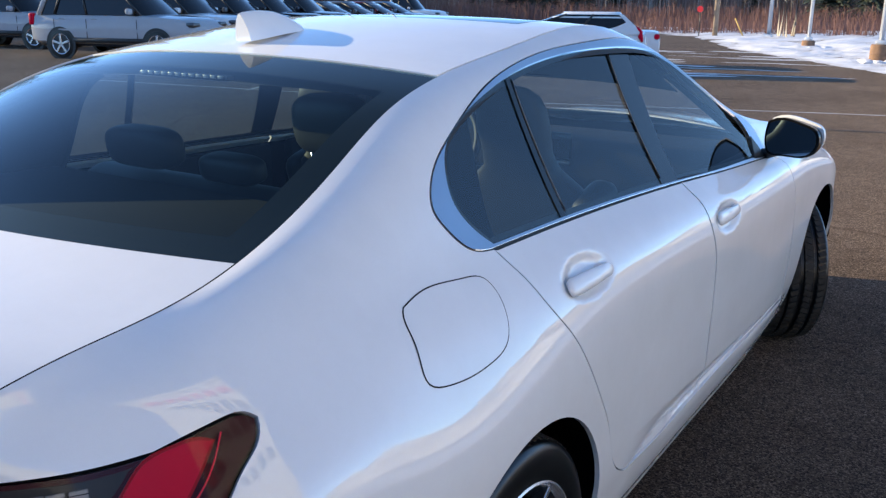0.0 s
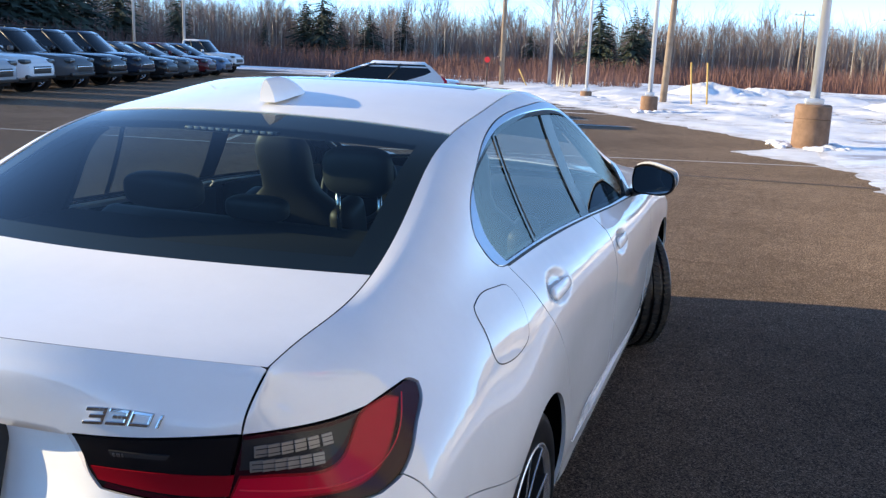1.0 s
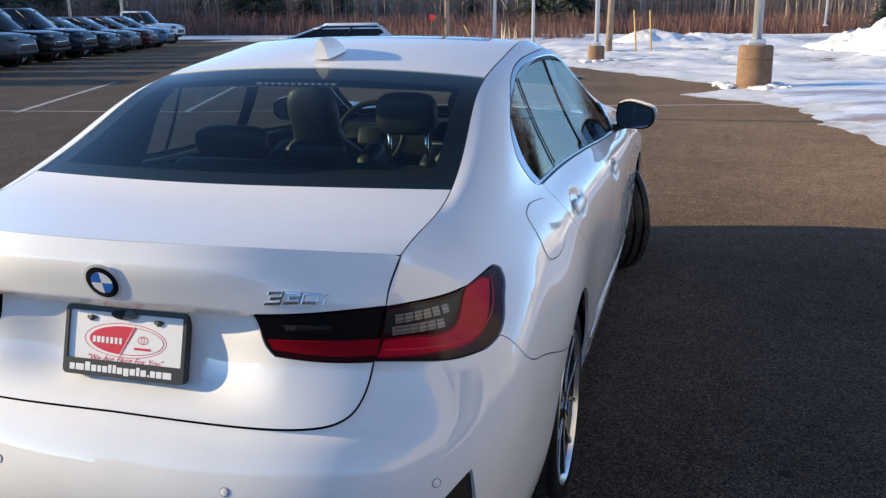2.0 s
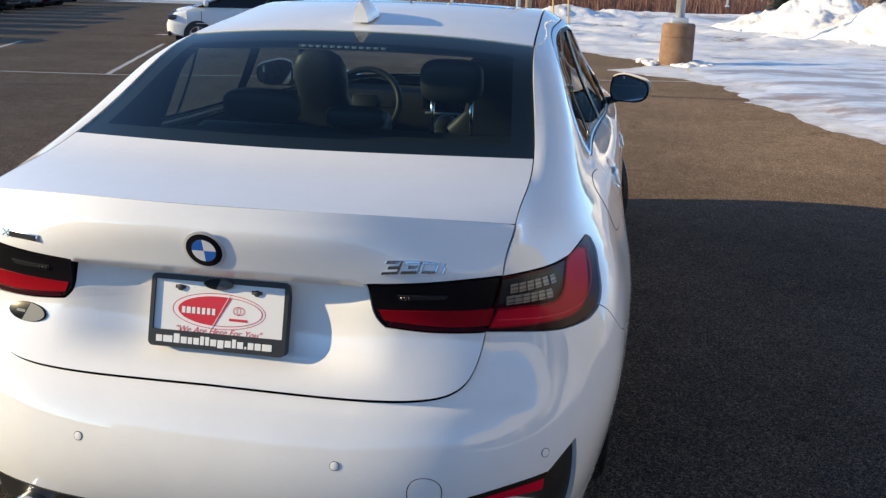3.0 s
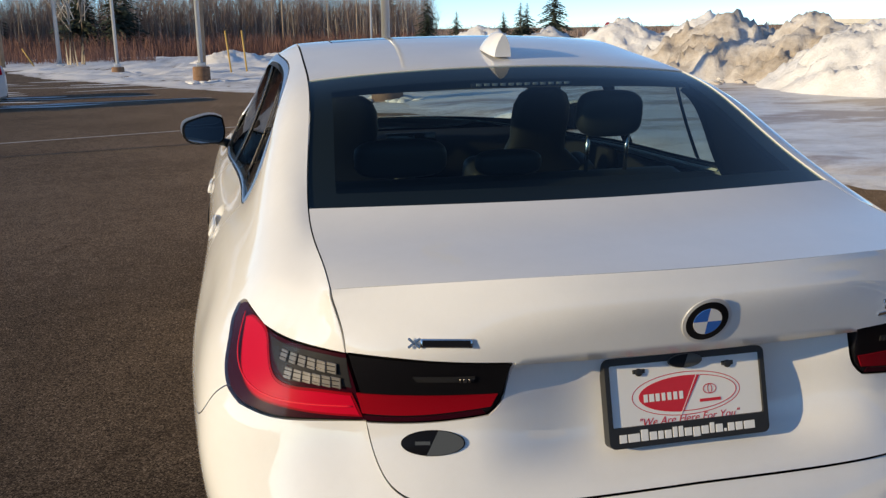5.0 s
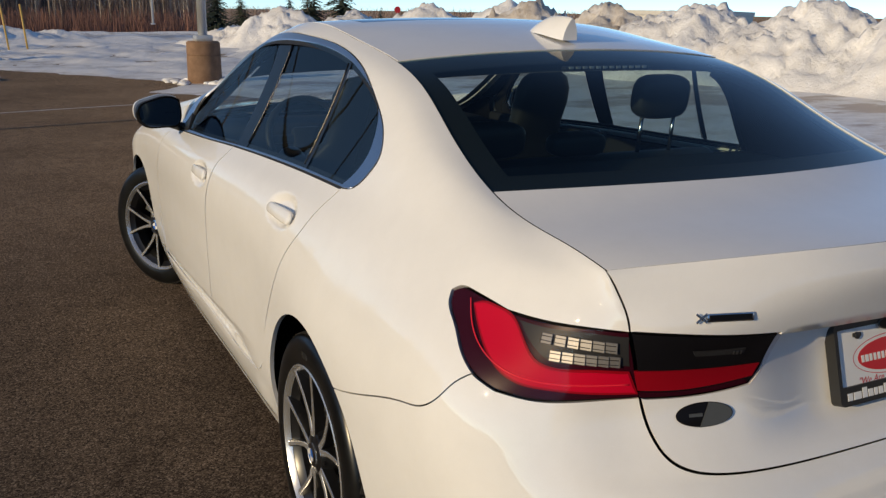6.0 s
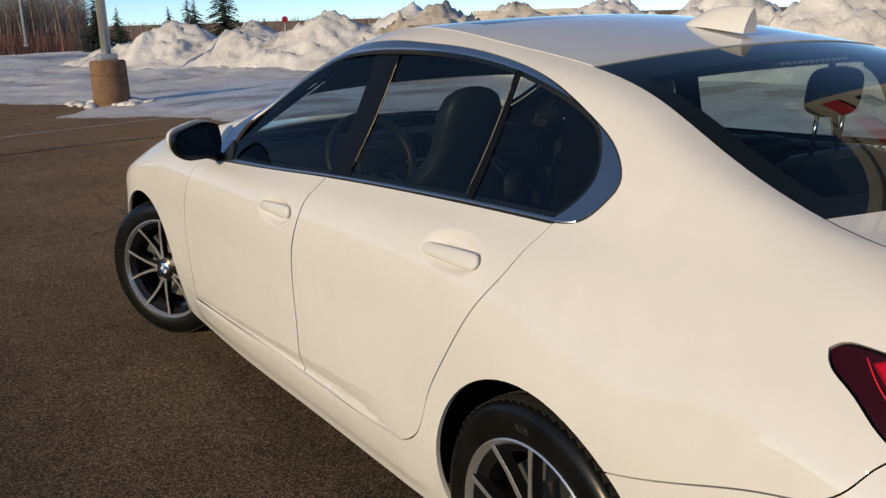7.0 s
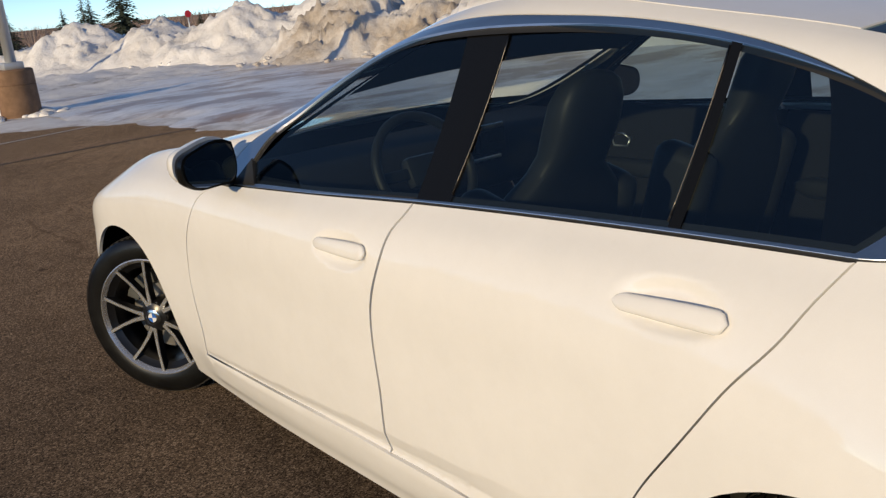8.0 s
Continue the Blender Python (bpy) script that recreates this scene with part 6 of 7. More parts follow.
# ---- wheels ----
def wheel(at, turn, side, label=""):
    """Tyre with tread grooves, ten spokes in five forked pairs, hub cap, brake disc."""
    m = Matrix.Translation(at) @ Matrix.Rotation(turn, 4, "Z") @ Matrix.Scale(side, 4, (1, 0, 0))
    fixed = side < 0

    def put(bm):
        bmesh.ops.transform(bm, matrix=m, verts=bm.verts)
        if fixed:
            bmesh.ops.reverse_faces(bm, faces=bm.faces)
        return bm

    prof = [(.020, .243), (.023, .251), (.026, .266), (.0265, .288), (.0225, .308), (.014, .3225), (.003, .3290), (-.030, .3305), (-.034, .323), (-.042, .323), (-.046, .330), (-.085, .331), (-.089, .323), (-.098, .323), (-.102, .331), (-.142, .330), (-.146, .323), (-.154, .323), (-.158, .330), (-.190, .328), (-.204, .320), (-.214, .30), (-.216, .27), (-.205, .235)]
    t = cpart("wheel", put(lathe_bm(prof, 72)), TYRE, None, label or "black tyre on a two-tone alloy wheel")
    bm = None
    for k in range(72):
        a = 2 * math.pi * k / 72
        for x0, w, drop, tip, skew in ((-.012, .034, .3290, 9, 18), (-.066, .034, .3300, 0, -24), (-.122, .034, .3300, 0, 24), (-.174, .040, .3285, -6, 18)):
            r = Matrix.Rotation(a, 4, "X") @ Matrix.Translation((x0, 0, drop)) @ Matrix.Rotation(radians(tip), 4, "Y") @ Matrix.Rotation(radians(skew), 4, "Z")
            bm = box_bm((w, .022, .008), (0, 0, 0), 0, bm, 1, r)
    tagged(cpart("tread", put(bm), TREAD, t), "moulded tread in paler rubber that reads as sunlit", "", "", "stuff")
    cpart("rim", put(lathe_bm([(-.20, .232), (-.19, .222), (-.06, .200), (-.01, .206), (.008, .230), (.018, .236), (.024, .2430), (.018, .246), (.006, .243), (-.10, .232)], 72)), RIM_DARK, t, "dark alloy barrel")
    cpart("rim_lip", put(lathe_bm([(.0095, .229), (.019, .2350), (.026, .2420), (.0235, .2465), (.012, .237)], 72)), RIM_BRIGHT, t, "bright machined rim lip")
    for k in range(5):
        bd, bb = bmesh.new(), bmesh.new()
        for s in (-1, 1):
            a0, a1 = radians(72 * k + s * 7), radians(72 * k + s * 18)
            pts_ = []
            for f, r, wdt, xf in ((0, .050, .024, .012), (.35, .105, .018, .010), (.7, .165, .015, .013), (1, .233, .018, .019)):
                a = a0 + (a1 - a0) * f
                pts_.append((r, a, wdt, xf))
            for target, shrinkw, x_in, x_out in ((bd, 1.0, -.030, -.002), (bb, .66, -.003, .0)):
                rows = []
                for r, a, wdt, xf in pts_:
                    c, sn = math.cos(a), math.sin(a)
                    w = wdt * shrinkw / 2
                    row = [target.verts.new((xf + xx, r * c - ww * sn, r * sn + ww * c)) for xx, ww in ((x_out, -w), (x_out, w), (x_in, w * 1.25), (x_in, -w * 1.25))]
                    rows.append(row)
                for p, q in zip(rows[:-1], rows[1:]):
                    for j in range(4):
                        target.faces.new((p[j], p[(j + 1) % 4], q[(j + 1) % 4], q[j]))
                target.faces.new(rows[0])
                target.faces.new(rows[-1])
        for b_ in (bd, bb):
            bmesh.ops.recalc_face_normals(b_, faces=b_.faces)
        cpart("spoke", put(bd), RIM_DARK, t, "dark sided forked spoke")
        cpart("spoke_face", put(bb), RIM_BRIGHT, t, "bright machined spoke face")
    cpart("hub", put(lathe_bm([(-.06, .07), (-.005, .066), (.010, .056), (.016, .034), (.018, .031)], 32)), RIM_DARK, t)
    cpart("hub_cap", put(lathe_bm([(.012, .034), (.020, .033), (.022, .029), (.023, 0)], 32)), CHROME, t, "round hub cap with blue and white quarters")
    for a, mat in ((0, BLUE), (90, WHITE_ENAMEL), (180, BLUE), (270, WHITE_ENAMEL)):
        b = prism_bm(sector(.019, a, a + 90, 8), .0008, None, Matrix.Translation((.0232, 0, 0)) @ Matrix.Rotation(math.pi / 2, 4, "Y"))
        cpart("cap_quarter", put(b), mat, t)
    for k in range(5):
        a = radians(72 * k + 36)
        bm = lathe_bm([(-.004, 0.0085), (.006, .0085), (.008, 0)], 10)
        bmesh.ops.translate(bm, vec=(0, .056 * math.cos(a), .056 * math.sin(a)), verts=bm.verts)
        cpart("wheel_bolt", put(bm), RIM_DARK, t)
    cpart("brake_disc", put(lathe_bm([(-.085, .06), (-.085, .165), (-.105, .165), (-.105, .06)], 48)), DISC, t, "worn brake disc")
    bm = bmesh.new()
    rows = []
    for k in range(9):
        a = radians(20 + 60 * k / 8)
        rows.append([bm.verts.new((x, r * math.cos(a), r * math.sin(a))) for x, r in ((-.055, .125), (-.055, .178), (-.14, .178), (-.14, .125))])
    for p, q in zip(rows[:-1], rows[1:]):
        for j in range(4):
            bm.faces.new((p[j], p[(j + 1) % 4], q[(j + 1) % 4], q[j]))
    bm.faces.new(rows[0])
    bm.faces.new(rows[-1])
    bmesh.ops.recalc_face_normals(bm, faces=bm.faces)
    cpart("brake_caliper", put(bm), GREY_BADGE, t)
    return t, m


def tyre_mark(t, m, side):
    cu = bpy.data.curves.new("tyre_mark", "FONT")
    cu.body, cu.size, cu.align_x, cu.extrude = "R18", .026, "CENTER", .0008
    ob = bpy.data.objects.new("tyre_mark", cu)
    scene.collection.objects.link(ob)
    me = bpy.data.meshes.new_from_object(ob.evaluated_get(bpy.context.evaluated_depsgraph_get()))
    bpy.data.objects.remove(ob)
    me.materials.clear()
    # text x to the rear of the left wheel's view, y outwards from the hub, on the side wall
    loc = Matrix.Rotation(radians(-4), 4, "X") @ Matrix.Translation((.0258, 0, .270)) @ Matrix(((0, .10, 1, 0), (side * 1.0, 0, 0, 0), (0, 1, 0, 0), (0, 0, 0, 1)))
    me.transform(m @ loc)
    cpart("tyre_mark", me, SIDE_MARK, t, "moulded size mark")


STEER = radians(31)
tyre_mark(*wheel((-.870, 0.014, .33), 0, -1), -1)
wheel((.862, 0.010, .33), 0, 1)
wheel((-.825, 2.851, .33), STEER, -1, "steered front wheel with a two-tone alloy rim")
wheel((.825, 2.851, .33), STEER, 1, "steered front wheel with a two-tone alloy rim")


def housings():
    for y0 in (0.005, 2.851):
        for side in (1, -1):
            bm = bmesh.new()
            rows = []
            for k in range(28):
                a = radians(-22 + 224 * k / 27)
                tuck = .055 * (1 - float(step01(np.array(math.sin(a)), -.30, .25)))
                rows.append([bm.verts.new((side * x, y0 + r * math.cos(a), .335 + r * math.sin(a))) for x, r in ((.885 - tuck, .389), (.86 - tuck, .405), (.52, .405), (.50, .0))])
            for p, q in zip(rows[:-1], rows[1:]):
                for j in range(3):
                    bm.faces.new((p[j], p[j + 1], q[j + 1], q[j]))
            bmesh.ops.remove_doubles(bm, verts=bm.verts, dist=1e-5)
            bmesh.ops.recalc_face_normals(bm, faces=bm.faces)
            cpart("wheel_housing", smooth_bm(bm), FELT, None, "dark felt wheel housing")
    bm = box_bm((1.50, 1.95, .05), (0, 1.43, .215), .01)
    bm = box_bm((1.0, 1.3, .05), (0, -.45, .25), .01, bm)
    bm = box_bm((1.0, .9, .05), (0, 3.0, .23), .01, bm)
    cpart("underbody", bm, CLOTH, None, "dark underbody tray")


housings()


# ---- cabin ----
def pad_bm(w, d, h, m, r=.04, bm=None):
    """A cushion: rounded box with slightly full faces."""
    tmp = box_bm((w, d, h), (0, 0, 0), r, None, 4)
    for v in tmp.verts:
        fx, fz = 1 - (2 * v.co.x / w) ** 2, 1 - (2 * v.co.z / h) ** 2
        v.co.y *= 1 + .18 * max(0, fx) * max(0, fz)
    bmesh.ops.transform(tmp, matrix=m, verts=tmp.verts)
    smooth_bm(tmp, 80)
    return join_bm(bm, tmp)


def rod(a, b, parent):
    return cpart("headrest_post", tube_bm([a, b], .0065, 10), CHROME, parent, "chrome headrest post")


def headrest_bm(w, d, h, m):
    """A rounded cushion: full sides, soft corners."""
    bm = bmesh.new()
    nu, nv = 28, 16
    rows = []
    pw = lambda v, e: math.copysign(abs(v) ** e, v)
    for i in range(nv + 1):
        b = -math.pi / 2 + math.pi * i / nv
        rows.append([bm.verts.new((w / 2 * pw(math.cos(a), .55) * pw(math.cos(b), .5), d / 2 * pw(math.sin(a), .7) * pw(math.cos(b), .5), h / 2 * pw(math.sin(b), .6))) for a in (2 * math.pi * k / nu for k in range(nu))])
    for p, q in zip(rows[:-1], rows[1:]):
        for k in range(nu):
            bm.faces.new((p[k], p[(k + 1) % nu], q[(k + 1) % nu], q[k]))
    bmesh.ops.remove_doubles(bm, verts=bm.verts, dist=1e-5)
    bmesh.ops.recalc_face_normals(bm, faces=bm.faces)
    bmesh.ops.transform(bm, matrix=m, verts=bm.verts)
    return smooth_bm(bm, 80)


def front_seat(x, forward=0.0, top=1.281):
    """A sport seat: the back narrows to shoulders and grows into a fixed headrest."""
    rows = []
    for z, w, d in ((.50, .225, .060), (.58, .245, .075), (.72, .258, .078), (.86, .252, .074), (.93, .232, .066), (.985, .175, .058), (1.03, .122, .053), (1.08, .108, .054), (1.15, .112, .056), (1.21, .108, .052), (1.25, .090, .042), (1.272, .058, .028), (1.281, .020, .010)):
        y = 1.030 - (z - .80) * .30 - .030 * float(step01(np.array(z), 1.0, 1.12))
        row = []
        for k in range(32):
            a = 2 * math.pi * k / 32
            c, sn = math.cos(a), math.sin(a)
            row.append((x + w * math.copysign(abs(c) ** .62, c), y + d * math.copysign(abs(sn) ** .62, sn), z))
        rows.append([(p, q + forward, .50 + (r - .50) * (top - .50) / .781) for p, q, r in row])
    bm = loft_bm(rows)
    s = cpart("front_seat", smooth_bm(bm, 75), LEATHER, None, "dark leather sport seat with a fixed headrest")
    lean = Matrix.Rotation(radians(16), 4, "X")
    for sx in (-1, 1):
        cpart("side_bolster", pad_bm(.10, .19, .50, Matrix.Translation((x + sx * .215, 1.07 + forward, .74)) @ lean, .045), LEATHER, s)
    slot = Matrix.Translation((x, .985 + forward, 1.035)) @ Matrix.Rotation(radians(20), 4, "X")
    cpart("belt_slot", box_bm((.085, .020, .026), (0, 0, 0), .010, None, 2, slot), SATIN, s, "bright slot below the headrest")
    cpart("slot_hollow", box_bm((.070, .024, .014), (0, 0, 0), .006, None, 2, slot), GAP, s)
    cpart("cushion", pad_bm(.50, .52, .15, Matrix.Translation((x, 1.33 + forward, .48)), .06), LEATHER, s)


def cabin():
    front_seat(-.375, .050, 1.265)
    front_seat(.36)
    lean = Matrix.Rotation(radians(22), 4, "X")
    bench = cpart("rear_seat", pad_bm(1.16, .14, .58, Matrix.Translation((0, .235, .79)) @ lean, .05), LEATHER, None, "dark leather rear bench")
    cpart("cushion", pad_bm(1.2, .50, .16, Matrix.Translation((0, .50, .48)), .06), LEATHER, bench)
    # the right headrest is raised on its posts, the left and middle ones are down
    cpart("headrest", headrest_bm(.205, .085, .135, Matrix.Translation((.316, .135, 1.242)) @ Matrix.Rotation(radians(8), 4, "X")), LEATHER, bench, "raised rear headrest on chrome posts")
    for sx in (.253, .380):
        rod((sx, .155, 1.05), (sx, .138, 1.20), bench)
    cpart("headrest", headrest_bm(.27, .09, .105, Matrix.Translation((-.322, .130, 1.135)) @ Matrix.Rotation(radians(8), 4, "X")), LEATHER, bench, "lowered rear headrest")
    cpart("headrest", headrest_bm(.20, .08, .07, Matrix.Translation((0, .130, 1.110)) @ Matrix.Rotation(radians(8), 4, "X")), LEATHER, bench)
    cpart("parcel_shelf", box_bm((1.20, .56, .03), (0, -.23, 1.055), .01), CLOTH, None, "dark felt parcel shelf")
    cpart("seat_bulkhead", box_bm((1.25, .03, .8), (0, -.02, .65), .01), CLOTH, None)
    dash = cpart("dashboard", pad_bm(1.40, .44, .22, Matrix.Translation((0, 2.02, .875)), .08), CLOTH, None, "dark dashboard")
    cpart("screen", box_bm((.24, .012, .10), (.02, 1.775, .965), .004, None, 2, Matrix()), GLOSS_BLACK, dash, "dark centre screen")
    cpart("vent_trim", box_bm((.22, .01, .012), (.02, 1.785, .895), .003), SATIN, dash)
    bm = bmesh.new()
    n, k = 40, 10
    rows = []
    for i in range(n):
        a = 2 * math.pi * i / n
        rows.append([bm.verts.new(((.175 + .016 * math.cos(2 * math.pi * j / k)) * math.cos(a), (.175 + .016 * math.cos(2 * math.pi * j / k)) * math.sin(a), .016 * math.sin(2 * math.pi * j / k))) for j in range(k)])
    for i in range(n):
        p, q = rows[i], rows[(i + 1) % n]
        for j in range(k):
            bm.faces.new((p[j], p[(j + 1) % k], q[(j + 1) % k], q[j]))
    smooth_bm(bm, 80)
    bm = box_bm((.14, .10, .05), (0, 0, -.01), .02, bm)
    for a in (0, 180, 270):
        bm = box_bm((.16, .035, .015), (.09, 0, -.005), .005, bm, 2, Matrix.Rotation(radians(a), 4, "Z"))
    bmesh.ops.transform(bm, matrix=Matrix.Translation((-.36, 1.60, .955)) @ Matrix.Rotation(radians(65), 4, "X"), verts=bm.verts)
    cpart("steering_wheel", bm, LEATHER, None, "dark leather steering wheel")
    mir = cpart("rear_view_mirror", box_bm((.24, .03, .065), (0, 1.62, 1.275), .012, None, 3), TRIM_BLACK, None, "black interior mirror")
    cpart("mirror_stalk", tube_bm([(0, 1.63, 1.285), (0, 1.66, 1.345)], .012, 8), TRIM_BLACK, mir)
    lin_ = panel_data(Top, across_top(K_ROOF - .25, K_SCREEN + .1), [], step=.07, gap=.01, offset=-.035, rim=0)
    cpart("headliner", mesh_of("headliner", lin_, HEADLINER), HEADLINER, None, "grey headliner")
    trim = panel_data(Ring, loop([(.772, .150, 1.045), (.720, .165, 1.15), (.668, .185, 1.27), (.628, .215, 1.350)], [(.628, .215, 1.350), (.600, .05, 1.31), (.625, -.22, 1.20), (.650, -.50, 1.105)], [(.650, -.50, 1.105), (.735, -.52, 1.035)], [(.735, -.52, 1.035), (.768, -.2, 1.04), (.772, .150, 1.045)]), [], step=.05, offset=-.036, rim=.02, gap=0)
    cboth("pillar_trim", trim, FELT, "dark lining of the rear roof pillar")
    strip_ = cpart("brake_light", box_bm((.29, .022, .012), (0, .004, 1.343), .004), TRIM_BLACK, None, "high-mounted brake lamp strip")
    for k in range(12):
        cpart("brake_diode", box_bm((.015, .006, .007), (-.126 + .0229 * k, -.008, 1.345), .0015), BRAKE_STRIP, strip_)
    cpart("console", pad_bm(.26, 1.0, .22, Matrix.Translation((0, 1.35, .55)), .05), CLOTH, None)
    for side in (1, -1):
        for y0, y1, pr in ((.22, 1.05, rear_doors), (1.15, 2.0, front_doors)):
            low = max(y0, .46)
            card = box_bm((.05, y1 - low, .58), (side * .775, (low + y1) / 2, .70), .02)
            if low > y0:
                card = box_bm((.046, low - y0 + .06, .22), (side * .775, (low + y0 + .06) / 2, .878), .02, card)
            cpart("door_card", card, CLOTH, pr[0 if side > 0 else 1], "dark inner door panel")
            k = 0 if side > 0 else 1
            ys = y0 + .63
            cpart("inner_handle", tube_bm([(side * .744, ys + dy, z) for dy, z in ((-.085, .852), (-.05, .872), (0, .866), (.005, .845), (-.005, .820), (-.07, .822), (-.085, .852))], .0042, 8), SATIN, pr[k], "bright ring of the inner door handle")
            cpart("pull_strip", tube_bm([(side * .744, ys + .115, .757), (side * .744, ys - .02, .712)], .0050, 8), SATIN, pr[k], "bright slanted strip on the inner door panel")
            cpart("armrest", pad_bm(.06, .62, .07, Matrix.Translation((side * .735, y0 + .42, .74)), .025), LEATHER, pr[k], "dark padded armrest")


cabin()

# ---- parked vehicles ----
KINDS = {
    # length, width, roof, belt, bonnet, wheel radius, axles (rear, front), bottom, cabin outline: (y at belt rear, y at roof rear, y at roof front, y at belt front)
    "suv": (4.80, 1.90, 1.78, 1.12, 1.08, .37, (-1.42, 1.38), .38, (-2.20, -1.95, .35, 1.05)),
    "sedan": (4.75, 1.84, 1.45, .98, .92, .33, (-1.40, 1.42), .24, (-1.75, -.90, .25, 1.20)),
    "hatch": (4.15, 1.70, 1.53, 1.03, .94, .31, (-1.30, 1.30), .24, (-1.98, -1.42, .05, 1.42)),
    "pickup": (5.50, 1.92, 1.82, 1.14, 1.12, .39, (-1.75, 1.75), .42, (-.55, -.40, .75, 1.30)),
}
VEHICLE_PAINT = {}


def vehicle(name, kind, color, label, nose, heading, group="", size=1.0):
    """A parked vehicle seen from afar: body, cabin glass, roof, pillars, wheels, lamps, mirrors; nose: where its front stands."""
    L, W, H, belt, hood, R, (ya, yf), zb, (c0, c1, c2, c3) = KINDS[kind]
    if color not in VEHICLE_PAINT:
        VEHICLE_PAINT[color] = make_paint("vehicle_paint", color, ior=1.33)
    paint = VEHICLE_PAINT[color]
    h = Vector((heading[0], heading[1], 0)).normalized()
    m = Matrix.Translation((nose[0] - h.x * L * size / 2, nose[1] - h.y * L * size / 2, 0)) @ Matrix.Rotation(math.atan2(-h.x, h.y), 4, "Z") @ Matrix.Scale(size, 4)
    car_ = thing(name, label, "truck" if kind == "pickup" else "car", m, group)
    put = lambda n, bm, mat, parent=None, lab="": hang(n, bm, mat, parent or car_, lab)
    w = W / 2
    # body: stations along the length with a rounded section
    st = [(-L / 2, .80, zb + .12, belt * .84), (-L / 2 + .05, .90, zb + .04, belt * .97), (-L / 2 + .25, .97, zb, belt), (ya, 1.0, zb, belt), (0, 1.0, zb, belt - .01), (c3 - .1, 1.0, zb, belt - .02), (c3 + .15, .99, zb, hood), (L / 2 - .50, .96, zb, hood - .05), (L / 2 - .20, .90, zb + .02, hood - .11), (L / 2 - .04, .80, zb + .06, hood - .25), (L / 2, .72, zb + .14, hood - .36)]
    if kind == "pickup":
        st[2], st[3] = (-L / 2 + .25, .97, zb, belt - .06), (ya, 1.0, zb, belt - .06)
    rows = []
    for y, k, a, b in st:
        x, mid = w * k, (a + b) / 2
        half = [(x * .86, a), (x * .97, a + .06), (x, mid - .02), (x * .985, mid + .12), (x * .955, b - .07), (x * .90, b - .015), (x * .55, b + .02), (0, b + .028)]
        rows.append([(px, y, pz) for px, pz in half] + [(-px, y, pz) for px, pz in half[-2::-1]])
    put("body", loft_bm(rows), paint)
    # cabin
    def cabin_row(f, grow=0.0):
        z = belt - .03 + (H - belt - .02) * f
        y0, y1 = c0 + (c1 - c0) * f, c3 + (c2 - c3) * f
        x = w * (.93 - .17 * f) + grow
        return [(x * sx, y, z) for sx, y in ((.80, y0 - grow), (1, y0 + .12), (1.0, (y0 * 2 + y1) / 3), (1.0, (y0 + y1 * 2) / 3), (1, y1 - .15), (.75, y1 + grow), (0, y1 + .05 + grow), (-.75, y1 + grow), (-1, y1 - .15), (-1.0, (y0 + y1 * 2) / 3), (-1.0, (y0 * 2 + y1) / 3), (-1, y0 + .12), (-.80, y0 - grow), (0, y0 - .04 - grow))]
    put("cabin_glass", loft_bm([cabin_row(f) for f in (0, .35, .7, .97)]), GLOSS_BLACK, None, "dark cabin windows")
    r0, r1 = cabin_row(.93 if kind != "hatch" else .80, .012), cabin_row(1.0, -.02)
    r2 = [(x * .72, y * .9 + .1 * (c1 + c2) / 2, H) for x, y, z in cabin_row(1.0)]
    put("roof", loft_bm([r0, r1, r2]), paint)
    for sx in (1, -1):
        spots = [(c0 + .16, c1 + .14, .13), (c3 - .12, c2 - .12, .05), ((c0 + c3) / 2 - .05, (c1 + c2) / 2 - .05, .05)]
        if kind == "hatch":
            spots = spots[1:]
            edge_ = [(c0 - .01, 0), (c0 + 1.25, 0), (c0 + .95, .20), (c0 + .62, .42), (c0 + .44, .60), (c1 + .06, .97), (c1 - .06, .97)]
            bm = bmesh.new()
            skin_ = [[bm.verts.new((sx * (w * (.93 - .17 * f) + t), y, belt - .03 + (H - belt - .02) * f)) for y, f in edge_] for t in (.016, -.01)]
            bm.faces.new(skin_[0])
            bm.faces.new(skin_[1])
            for k in range(len(edge_)):
                n_ = (k + 1) % len(edge_)
                bm.faces.new((skin_[0][k], skin_[0][n_], skin_[1][n_], skin_[1][k]))
            bmesh.ops.recalc_face_normals(bm, faces=bm.faces)
            put("quarter_panel", smooth_bm(bm, 30), paint, None, "white panel behind the tapering side window")
        if kind == "suv":
            spots.append((c0 + .62, c1 + .55, .06))
        for ya_, yb_, t in spots:
            put("pillar", tube_bm([(sx * w * .945, ya_, belt - .02), (sx * w * .775, yb_, H - .06)], t / 2, 6), paint if t > .1 else TRIM_BLACK)
        put("mirror", box_bm((.20, .12, .15), (sx * (w + .08), c3 - .35, belt + .07), .045, None, 2), paint)
        put("headlamp", box_bm((.34, .24, .13), (sx * w * .70, L / 2 - .16, hood - .20), .045, None, 2), LAMP_CLEAR, None, "clear headlamp")
        if kind == "hatch":
            swept = [(sx * w * .86, -L / 2 + .30, belt + .16), (sx * w * .90, -L / 2 + .16, belt + .04), (sx * w * .93, -L / 2 + .17, belt - .08), (sx * w * .92, -L / 2 + .12, belt - .20)]
            put("tail_lamp", tube_bm(swept, [.015, .045, .060, .03], 10), RED_LENS, None, "red swept tail lamp")
        else:
            put("tail_lamp", box_bm((.16, .16, .30 if kind != "sedan" else .15), (sx * w * .87, -L / 2 + .10, belt - .14), .05, None, 2), RED_LENS, None, "red tail lamp")
        for k, y in enumerate((ya, yf)):
            bm = lathe_bm([(0, 0), (0, R * 1.17), (.012, R * 1.17), (.012, 0)], 28)
